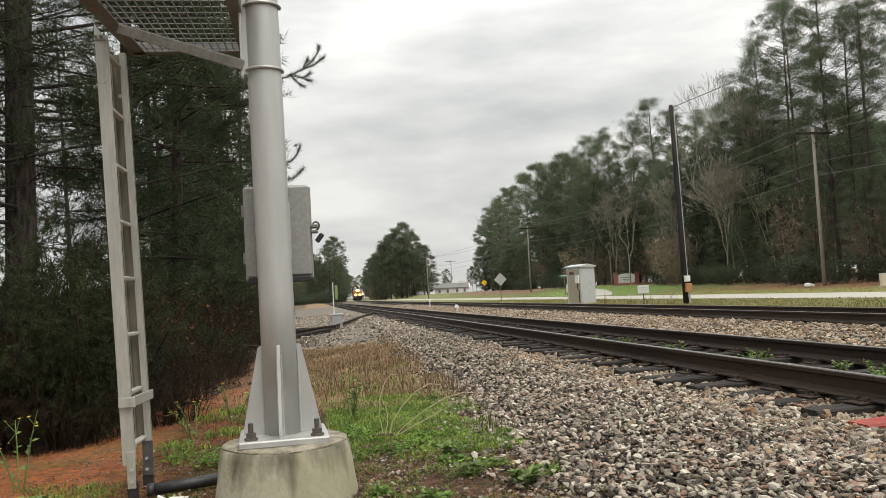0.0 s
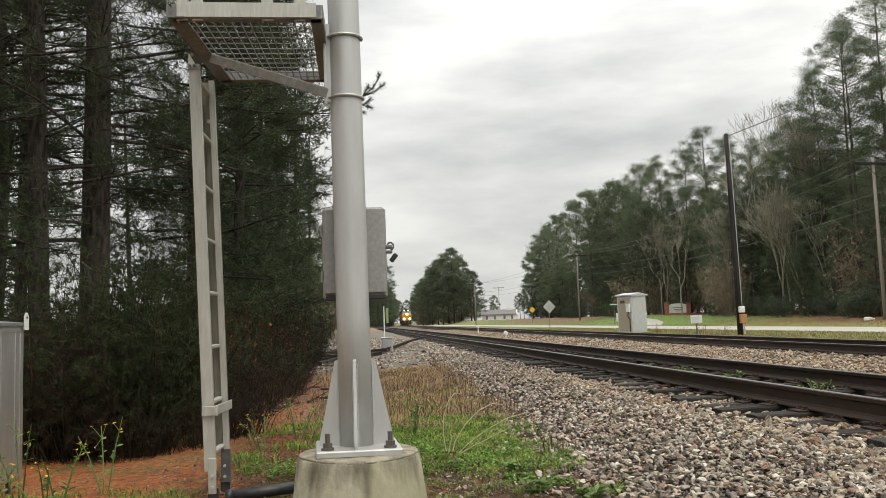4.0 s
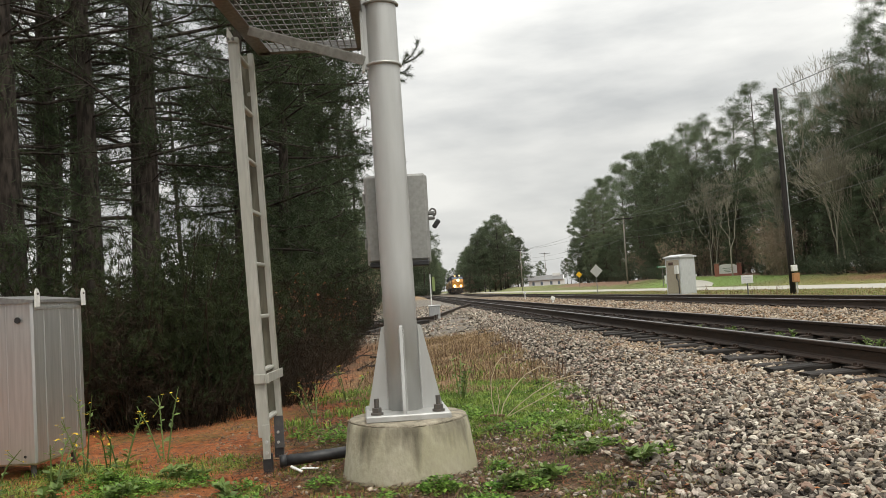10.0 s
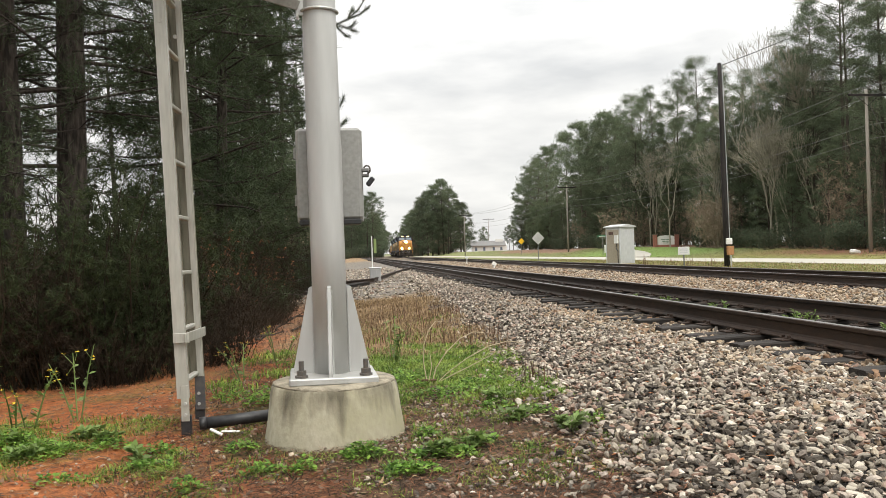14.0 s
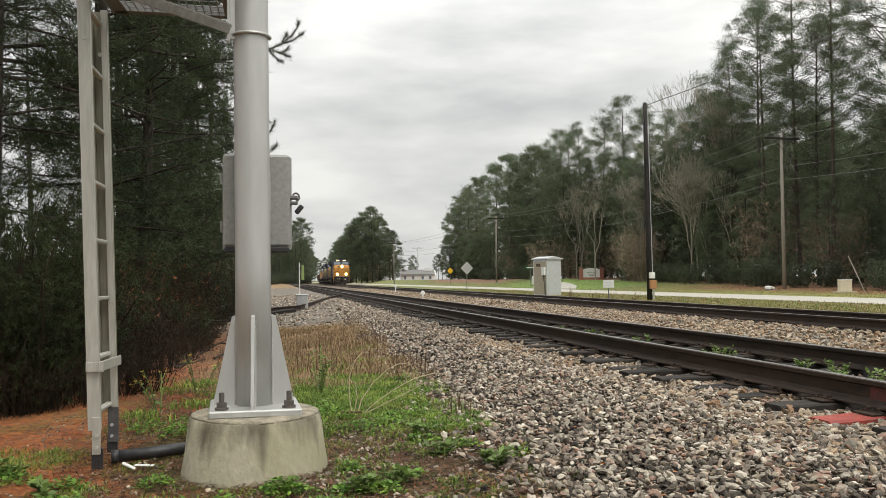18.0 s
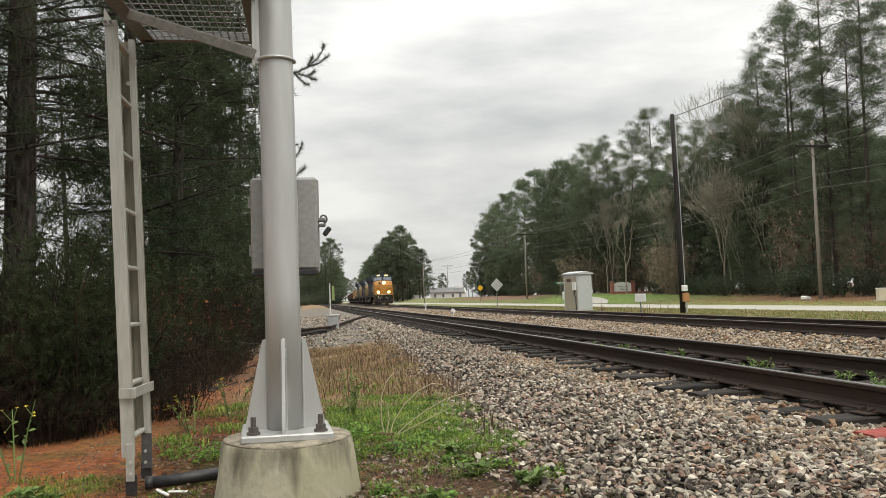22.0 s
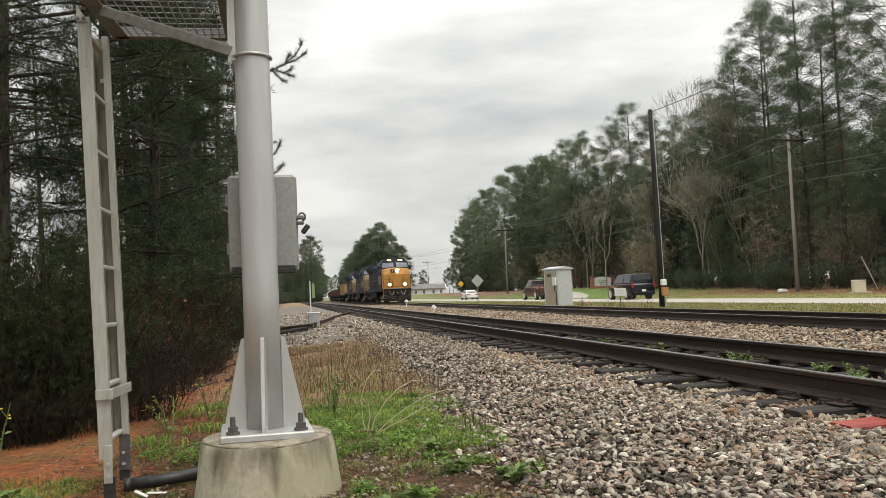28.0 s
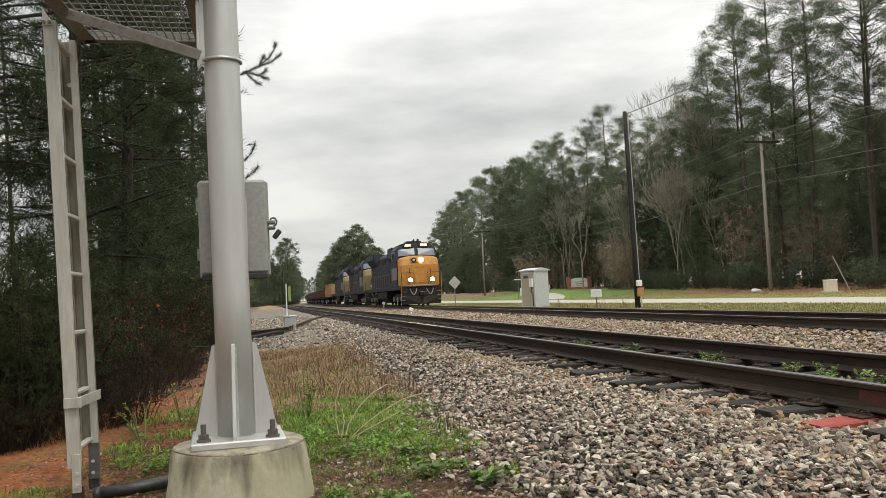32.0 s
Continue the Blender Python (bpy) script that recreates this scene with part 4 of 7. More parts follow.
pipe = part("drain_pipe", Geo().tube([(-0.775, 4.70, 0.042), (-0.56, 4.74, 0.05), (-0.28, 4.80, 0.062)], 0.032, 16)
            .tube([(-0.777, 4.70, 0.042), (-0.74, 4.707, 0.043)], 0.036, 16), "black", smooth=True)
tagged(pipe, "black plastic conduit lying between ladder and footing", "pipe")
litter = part("paper_scrap", Geo().box((-0.66, 4.52, 0.03), (0.07, 0.035, 0.008), 0.002, Matrix.Rotation(0.5, 4, "Y")).box((-0.59, 4.54, 0.025), (0.10, 0.025, 0.006), 0.002,
              Matrix.Rotation(-0.3, 4, "Z")), "white")
tagged(litter, "crumpled white scrap of paper on the ground", "litter")


def build_battery_case():
    g = thing("aluminium_case", "brushed aluminium trackside equipment case on short legs", "equipment case", pose(-2.49, 5.24, -0.05, 0, 0, -9) @ Matrix.Diagonal((1, 1, 1.045, 1)))
    w, d, h = 0.62, 0.54, 0.93
    shell = part("shell", Geo().box((0, 0, 0.12 + h / 2), (w, d, h), 0.012), "alu", g)
    for y in (-0.15, 0.02, 0.17, 0.225):
        part("fold", Geo().box((w / 2 + 0.0005, y, 0.12 + h / 2), (0.004, 0.010, h - 0.05), 0.0018), "alu", shell)
    for x in (-0.18, 0.14):
        part("fold", Geo().box((x, -d / 2 - 0.0005, 0.12 + h / 2), (0.008, 0.004, h - 0.05), 0.0018), "alu", shell)
    lid = Geo().prism([(-w / 2 - 0.015, 1.035), (w / 2 + 0.015, 1.035), (w / 2 + 0.015, 1.052), (0, 1.085), (-w / 2 - 0.015, 1.052)], 1, -d / 2 - 0.015, d / 2 + 0.015)
    part("lid", lid, "galv_dark", g, "dull dark overhanging lid")
    for y in (-d / 2 + 0.02, d / 2 - 0.02):
        lug = part("lifting_lug", Geo().prism([(y - 0.022, 1.01), (y + 0.022, 1.01), (y + 0.022, 1.09), (y + 0.008, 1.115), (y - 0.008, 1.115), (y - 0.022, 1.09)], 0, w / 2 + 0.018, w / 2 + 0.026), "white", g,
                   "pale drilled lifting lug")
        part("lug_bolt", Geo().tube([(w / 2 + 0.024, y, 1.085), (w / 2 + 0.031, y, 1.085)], 0.007, 8), "bolt", lug)
    part("seam", Geo().box((w / 2 + 0.003, 0, 1.005), (0.006, d - 0.04, 0.02), 0.002), "alu", g, "bright scuffed top seam")
    for x in (-w / 2 + 0.06, w / 2 - 0.06):
        for y in (-d / 2 + 0.06, d / 2 - 0.06):
            part("leg", Geo().tube([(x, y, -0.35), (x, y, 0.12)], 0.016, 10), "foot", g)
    part("vent_plug", Geo().tube([(0.22, -d / 2 - 0.002, 0.94), (0.22, -d / 2 - 0.01, 0.94)], 0.018, 12), "black", g)
    part("drain_plug", Geo().tube([(0.24, -d / 2 - 0.002, 0.17), (0.24, -d / 2 - 0.006, 0.17)], 0.008, 8), "black", g)
    return g


build_battery_case()


# ---- across the tracks: cabinet, poles, signs ----
def build_cabinet():
    g = thing("relay_cabinet", "tall grey relay cabinet with a low roof beside the far track", "cabinet", pose(15.30, 44.4, -0.02, 0, 0, 26))
    part("body", Geo().box((0, 0, 1.02), (1.12, 1.12, 2.04), 0.02), "alu_dull", g)
    part("roof", Geo().prism([(-0.64, 2.04), (0.64, 2.04), (0.64, 2.10), (0.0, 2.22), (-0.64, 2.10)], 1, -0.64, 0.64), "alu_dull", g, "low pitched roof")
    part("door", Geo().box((-0.565, 0.0, 1.0), (0.02, 0.94, 1.84), 0.008), material("tan_door", (0.40, 0.35, 0.27), 0.7, 0.1, (12, (0.30, 0.25, 0.19), 0.6)), g, "tan stained door")
    part("door", Geo().box((0.0, -0.565, 1.0), (0.98, 0.02, 1.84), 0.008), "alu_dull", g)
    part("base", Geo().box((0, 0, -0.04), (1.2, 1.2, 0.14), 0.01), "concrete", g)
    meter = part("meter_box", Geo().box((-0.63, -0.34, 1.38), (0.12, 0.24, 0.46), 0.01), "white", g, "pale meter box")
    part("conduit", Geo().tube([(-0.62, -0.34, 1.15), (-0.63, -0.30, 0.9), (-0.62, -0.44, 0.72), (-0.6, -0.40, 0.55), (-0.6, -0.42, 0.05)], 0.024, 8), "black", meter)
    part("vent", Geo().box((-0.58, 0.12, 1.72), (0.02, 0.34, 0.16), 0.004), "rust", g, "rust stained vent")
    return g


build_cabinet()


def build_line_pole():
    x, y = 16.04, 33.0
    g = thing("line_pole", "black tarred wooden pole with a meter and conduit near its foot", "pole", pose(x, y, -0.02))
    part("shaft", Geo().tube([(0, 0, -0.4), (-0.02, 0, 3.0), (-0.04, 0, 6.0), (-0.06, 0, 8.62)], [0.12, 0.11, 0.098, 0.085], 14), "pole", g, smooth=True)
    part("meter", Geo().box((0.02, -0.2, 1.05), (0.24, 0.14, 0.26), 0.02), "white", g, "pale meter head")
    part("switch_box", Geo().box((0.06, -0.21, 0.66), (0.28, 0.14, 0.38), 0.015), material("orange_box", (0.42, 0.2, 0.08), 0.7, 0, (20, (0.3, 0.15, 0.07), 0.6)), g,
         "faded orange switch box")
    part("conduit", Geo().tube([(0.10, -0.18, 0.5), (0.10, -0.18, -0.1)], 0.035, 8), "alu", g)
    part("riser", Geo().tube([(0.10, -0.10, 1.2), (0.03, -0.08, 8.3)], 0.018, 6), "alu", g, "thin silvery conduit up the pole")
    for z in (8.25, 8.45):
        part("insulator", Geo().tube([(0.12, -0.03, z), (0.12, -0.03, z + 0.10)], 0.03, 8), "white", g)
    return g


build_line_pole()


def wire(a, b, sag, name="overhead_wire", r=0.017, label="thin dark overhead wire strung between poles"):
    pts = []
    for i in range(13):
        t = i / 12
        p = Vector(a).lerp(Vector(b), t)
        p.z -= sag * 4 * t * (1 - t)
        pts.append(p)
    w = part(name, Geo().tube(pts, r, 4, cap=False), "wire")
    tagged(w, label, "wire", group="overhead wires")


def build_utility_pole(x, y, z, h, arm, turn=0):
    g = thing("utility_pole", "weathered grey utility pole with a crossarm beside the road", "utility pole", pose(x, y, z, 0, 0, turn), group="utility poles")
    part("shaft", Geo().tube([(0, 0, -0.5), (0, 0, h * 0.5), (0.03, 0, h)], [0.115, 0.10, 0.08], 12), "pole_grey", g, smooth=True)
    part("crossarm", Geo().box((0, -0.14, h - 0.35), (arm, 0.10, 0.13), 0.012), "pole", g)
    for k in range(4):
        part("insulator", Geo().tube([(arm * (-0.46 + 0.307 * k), -0.14, h - 0.28), (arm * (-0.46 + 0.307 * k), -0.14, h - 0.16)], [0.035, 0.022], 8), "galv_dark", g)
    part("brace", Geo().tube([(-arm * 0.3, -0.15, h - 0.4), (0, -0.15, h - 1.0)], 0.018, 5).tube([(arm * 0.3, -0.15, h - 0.4), (0, -0.15, h - 1.0)], 0.018, 5), "pole", g)
    return g


UP = [(30.84, 45.0, 0.05, 9.75), (30.2, 109.0, 0.7, 8.95), (25.9, 178.0, 0.2, 9.1), (30.8, -20.0, 0.0, 9.8)]
for n, (x, y, z, h) in enumerate(UP):
    build_utility_pole(x, y, z, h, 2.5, 4)
for (a, b) in ((3, 0), (0, 1), (1, 2)):
    pa, pb = UP[a], UP[b]
    for off, dz in ((-1.15, -0.1), (1.15, -0.1), (0.1, -2.1), (0.25, -2.9)):
        wire((pa[0] + off, pa[1], pa[2] + pa[3] + dz), (pb[0] + off, pb[1], pb[2] + pb[3] + dz), 0.9)
wire((16.06, 33.0, 8.5), (21.4, 10.0, 10.2), 0.25)
wire((30.9, 44.9, 9.1), (32.6, 45.4, 6.6), 0.1, "slack_wire", label="loose wire hanging from the crossarm")

build_utility_pole(49.5, 282, 0, 12.4, 4.0, 0)


def build_brick_sign():
    g = thing("entrance_sign", "brick entrance sign with a pale panel on the lawn", "sign", pose(34.83, 86, 0.66, 0, 0, -14))
    panel = part("panel", Geo().prism([(-0.92, 0.33), (0.92, 0.33), (0.92, 1.22), (0.6, 1.34), (0, 1.39), (-0.6, 1.34), (-0.92, 1.22)], 1, -0.06, 0.06), "white", g, "pale panel with a green border")
    for z, w in ((0.93, 1.1), (0.72, 0.8), (0.55, 0.6)):
        part("lettering_bar", Geo().box((0, -0.066, z), (w, 0.01, 0.07), 0.002), material("faded_green", (0.2, 0.28, 0.2), 0.8), panel, "faint line of lettering")
    part("plinth", Geo().box((0, 0, 0.12), (2.7, 0.4, 0.46), 0.02), "brick", g)
    for x in (-1.16, 1.16):
        pier = part("pier", Geo().box((x, 0, 0.72), (0.44, 0.44, 1.44), 0.02), "brick", g)
        part("cap", Geo().box((x, 0, 1.48), (0.54, 0.54, 0.08), 0.02), "concrete", pier)
    return g


build_brick_sign()


def build_stake_sign():
    g = thing("notice_board", "small weathered notice board on a post by the track", "sign", pose(13.45, 31.4, -0.02, 0, 0, -22))
    part("post", Geo().box((0, 0, 0.3), (0.05, 0.05, 1.0), 0.005), "foot", g)
    b = part("board", Geo().box((0, -0.035, 0.72), (0.44, 0.02, 0.32), 0.006), "white", g)
    for z in (0.79, 0.72, 0.65):
        part("lettering_bar", Geo().box((0, -0.048, z), (0.30, 0.004, 0.016)), "alu_dull", b)


build_stake_sign()


def build_diamond_sign(x, y, z, h, size, mat, label):
    g = thing("road_sign", label, "road sign", pose(x, y, z, 0, 0, 8))
    part("post", Geo().box((0, 0, h / 2 - 0.2), (0.06, 0.05, h + 0.3), 0.006), "galv_dark", g)
    part("plate", Geo().box((0, -0.045, h), (size, 0.012, size), 0.01, Matrix.Rotation(radians(45), 4, "Y")), mat, g)
    return g


build_diamond_sign(16.8, 70.5, -0.02, 1.95, 0.82, "alu", "bare metal back of a diamond road sign")
build_diamond_sign(28.4, 131, 0.45, 1.9, 0.75, material("sign_yellow", (0.75, 0.45, 0.02), 0.6), "yellow diamond warning sign on a post")


def build_street_sign():
    g = thing("street_sign", "green street name sign on a thin post beyond the road", "sign", pose(28.0, 87, 0.35, 0, 0, -10))
    part("post", Geo().tube([(0, 0, -0.3), (0, 0, 1.75)], 0.04, 8), "galv_dark", g)
    blade = part("blade", Geo().box((0, 0, 1.82), (1.1, 0.03, 0.2), 0.005), material("sign_green", (0.03, 0.16, 0.07), 0.6), g)
    part("lettering_bar", Geo().box((0, -0.018, 1.82), (0.8, 0.006, 0.07)), "white", blade)
    b = part("white_bollard", Geo().box((0, 0, 0.4), (0.35, 0.3, 0.9), 0.03), "white")
    b.matrix_basis = pose(28.7, 88.0, 0.35)
    tagged(b, "short white utility pedestal on the lawn", "bollard")
    bed = part("mulch_bed", Geo().lathe([(2.6, -0.2), (2.3, 0.05), (1.4, 0.22), (0.3, 0.30)], n=24), material("brown_mulch", (0.14, 0.085, 0.055), 0.95, 0, (8, (0.20, 0.12, 0.08), 0.7), None, 0.8, 12))
    bed.matrix_basis = pose(37.9, 88.0, 0.62) @ Matrix.Diagonal((1.4, 0.8, 1, 1))
    tagged(bed, "low brown mulch bed beside the brick sign", "flower bed")


build_street_sign()


def build_ebox():
    g = thing("utility_box", "cream metal utility box on a pad in the pine straw", "utility box", pose(29.6, 38.0, 0.06, 0, 0, -25))
    part("pad", Geo().box((0, 0, 0.0), (1.0, 0.8, 0.10), 0.01), "concrete", g)
    part("body", Geo().box((0, 0, 0.34), (0.60, 0.52, 0.60), 0.025), material("cream_paint", (0.62, 0.56, 0.42), 0.6, 0, (10, (0.54, 0.48, 0.36), 0.5)), g)
    part("lid", Geo().box((0, 0, 0.655), (0.64, 0.56, 0.04), 0.015), M["white"], g)
    guy = part("guy_guard", Geo().tube([(31.05, 38.2, -0.1), (29.86, 38.0, 1.97)], 0.026, 6), "galv")
    tagged(guy, "slanted grey guy wire guard beside the utility box", "guy wire")
    bag = part("rock", turned(Geo().box((0, 0, 0), (0.66, 0.4, 0.24), 0.10), pose(30.1, 45.4, 0.2, 0, 8, 30)), "white")
    tagged(bag, "white painted rock on the lawn edge", "rock")


build_ebox()


def build_switch_marker(x, y, h, label):
    g = thing("track_marker", label, "track marker", pose(x, y, 0.0, 0, 0, 10), group="white markers between the tracks")
    part("stem", Geo().tube([(0, 0, -0.1), (0, 0, h * 0.6)], 0.04, 8), "white", g)
    part("head", turned(Geo().box((0, 0, 0), (0.22, 0.1, 0.20), 0.04), pose(0, 0, h * 0.8, 0, 30, 0)), "white", g)


build_switch_marker(9.15, 62.0, 0.6, "white marker with an angled head between tracks")
build_switch_marker(7.55, 41.5, 0.32, "low white marker between tracks")


def build_signal_box():
    g = thing("switch_cabinet", "small grey switch cabinet with a thin mast beside the track", "cabinet", pose(1.08, 31.0, -0.12))
    part("body", Geo().box((0, 0, 0.28), (0.42, 0.34, 0.5), 0.02), "alu", g)
    part("lid", Geo().box((0, 0, 0.55), (0.48, 0.4, 0.05), 0.015), "alu", g)
    part("mast", Geo().tube([(-0.1, 0, 0.5), (-0.1, 0, 1.75)], 0.022, 8), "white", g)
    part("target", Geo().box((0.02, 0, 1.38), (0.10, 0.02, 0.55), 0.005), material("target_green", (0.25, 0.33, 0.12), 0.7), g, "dull green target blade")
    part("foot", Geo().box((0, 0, 0.0), (0.6, 0.5, 0.1), 0.01), "pole_grey", g)


build_signal_box()

# old rails and ties dumped along the foot of the ballast
for n, (a, b) in enumerate((((4.0, 50.5), (1.05, 30.0)), ((1.0, 29.6), (-0.9, 25.5)))):
    za, zb = float(ground_z(*a)), float(ground_z(*b))
    old = part("old_rail", Geo().sweep(RAIL, [(b[0], b[1], zb + 0.0 + 0.02 * n), ((a[0] + b[0]) / 2, (a[1] + b[1]) / 2, (za + zb) / 2 + 0.02), (a[0], a[1], za + 0.0)]), "rail")
    tagged(old, "discarded rusty rail lying beside the ballast", "rail", group="discarded rails")
rnd0 = random.Random(8)
for n in range(9):
    x, y = 0.0 + rnd0.uniform(-1.3, 0.9), 27.5 + rnd0.uniform(-3, 4)
    old = new("old_tie", TIES[n % 5])
    old.matrix_basis = pose(x, y, float(ground_z(x, y)) + 0.06 + 0.05 * (n % 2), rnd0.uniform(-8, 8), rnd0.uniform(-6, 6), rnd0.uniform(20, 80))
    tagged(old, "discarded dark tie in a heap beside the track", "railway tie", group="discarded ties")


def build_house():
    g = thing("white_house", "low white building with a dark roof and bright gable sign", "house", pose(45.3, 258, 0.55, 0, 0, -8))
    part("wall", Geo().prism([(-5.6, 0), (5.6, 0), (5.6, 2.0), (-5.6, 2.0)], 1, -3.0, 3.0), "white", g)
    part("gable", Geo().prism([(-3.0, 2.0), (3.0, 2.0), (0, 3.4)], 0, 5.3, 5.6), "white", g)
    part("roof", Geo().prism([(-3.4, 1.95), (0, 3.45), (3.4, 1.95), (3.4, 2.1), (0, 3.6), (-3.4, 2.1)], 0, -5.9, 5.25), "galv_dark", g, "dark shingled roof")
    for x in (-4.2, -1.6, 1.4, 3.8):
        part("window", Geo().box((x, -3.01, 1.05), (0.7, 0.05, 1.1), 0.01), "glass", g)
    part("gable_sign", Geo().box((3.2, -1.0, 3.7), (2.4, 0.1, 0.9), 0.02), "white", g)


build_house()


# ---- plants ----
def tufts(places, ways, length, width, count, rng, spread=0.42):
    """Brushes of needles round the last stretch of each twig, leaning along ways."""
    n = len(places)
    ways = ways / (np.linalg.norm(ways, axis=-1, keepdims=True) + 1e-9)
    d = ways[:, None] + rng.normal(size=(n, count, 3)) * spread
    d /= np.linalg.norm(d, axis=-1, keepdims=True)
    side = np.cross(d, rng.normal(size=(n, count, 3)))
    side /= np.linalg.norm(side, axis=-1, keepdims=True) + 1e-9
    L = length * rng.uniform(0.6, 1.15, (n, count, 1))
    p = places[:, None] - ways[:, None] * length * rng.uniform(0, 0.9, (n, count, 1))
    tri = np.stack([p - side * width / 2, p + side * width / 2, p + d * L], 2)
    v = tri.reshape(-1, 3)
    return v, np.arange(len(v)).reshape(-1, 3)


def pine_parts(seed, h, r, start, spread, whorls, tuft, width, needles, along, bend=0.02, dead=0, top=1.0, droop=0.15, extra=(), spray=0.62, twigs=2, fuzz=0.0):
    """Trunk with limbs, and the crown's needles, of one pine. start: height of the lowest green limb."""
    rng = np.random.default_rng(seed)
    wood, places, ways = Geo(), [], []
    ph = rng.uniform(0, 6)

    def axis(z):
        return Vector((bend * h * math.sin(z / h * 2.2 + ph) - bend * h * math.sin(ph), bend * h * 0.6 * (math.cos(z / h * 1.7 + ph) - math.cos(ph)), z))

    zs = np.linspace(-0.4, h, 9)
    wood.tube([axis(max(z, 0)) + Vector((0, 0, min(z, 0))) for z in zs], [r * (1.18 if z < 0 else 1) * (1 - 0.86 * max(z, 0) / h) for z in zs], 9)
    jobs = []
    for k in range(whorls):
        f = (k + rng.uniform(0, 0.8)) / whorls
        z = start + (h - start) * f ** 0.92
        reach = spread * ((1 - 0.82 * f ** 1.5) * (0.55 + 0.45 * min(1, f * 4)) if top == 1.0 else 0.30 + 0.75 * math.sin(math.pi * (0.14 + 0.8 * f)))
        for j in range(rng.integers(2, 5)):
            jobs.append((z, rng.uniform(0, 2 * math.pi), reach * rng.uniform(0.55, 1.12), True))
    for k in range(dead):
        jobs.append((rng.uniform(0.45, 1.3) * start, rng.uniform(0, 2 * math.pi), spread * rng.uniform(0.2, 0.55), False))
    jobs += [(z, a, ln, True) for z, a, ln in extra]
    for z, a, ln, green in jobs:
        f = max(0, (z - start) / (h - start))
        p = axis(z)
        rise = 0.1 + 0.55 * f
        pts, d = [p], Vector((math.cos(a), math.sin(a), rise)).normalized()
        seg = 4
        for s in range(seg):
            d = (d + Vector((rng.normal() * 0.16, rng.normal() * 0.16, rng.normal() * 0.10 - (droop if s < 2 else -droop * 0.9)))).normalized()
            p = p + d * ln / seg
            pts.append(p)
        rr = max(0.008, 0.022 * ln ** 0.8 * (r / 0.2) ** 0.5)
        wood.tube(pts, [rr * (1 - 0.8 * i / seg) for i in range(seg + 1)], 4, cap=False)
        if not green:
            for q in range(3):
                b = pts[rng.integers(1, 4)]
                wood.tube([b, b + Vector(rng.normal(size=3)) * 0.25 * ln], [rr * 0.4, rr * 0.1], 3, cap=False)
            continue
        m = max(3, int(along * ln))
        for q in range(m):
            u = rng.uniform(0.30, 1.0) ** 0.75 * seg
            i = min(int(u), seg - 1)
            base = pts[i].lerp(pts[i + 1], u - i)
            out = (pts[i + 1] - pts[i]).normalized()
            w = (out * 0.5 + Vector(rng.normal(size=3)) * 0.6 + Vector((0, 0, 0.25))).normalized()
            tip = base + w * ln * rng.uniform(0.04, 0.26)
            if twigs and q % twigs == 0:
                wood.tube([base, tip], [rr * 0.35, rr * 0.12], 3, cap=False)
            places.append(tip + Vector(rng.normal(size=3)) * fuzz)
            ways.append(w)
    for q in range(10):
        places.append(axis(h * (0.93 + 0.08 * q / 10)) + Vector(rng.normal(size=3)) * 0.12)
        ways.append(Vector((0, 0, 1)))
    v, t = tufts(np.array(places), np.array(ways), tuft, width, needles, rng, spray)
    return wood, v, t


def make_tree(name, label, wood, crown_v, crown_t, bark, leaf, at, group=""):
    g = thing(name, label, "tree", at, group)
    me = bpy.data.meshes.new("trunk")
    me.from_pydata(wood.v, [], wood.f)
    me.polygons.foreach_set("use_smooth", np.ones(len(me.polygons), bool))
    part("trunk", me, bark, g)
    if crown_v is not None:
        part("crown", soup("crown", crown_v, crown_t, leaf), leaf, g)
    return g


def at_ground(x, y, turn=0, sink=0.0):
    return pose(x, y, float(ground_z(x, y)) - sink, 0, 0, turn)


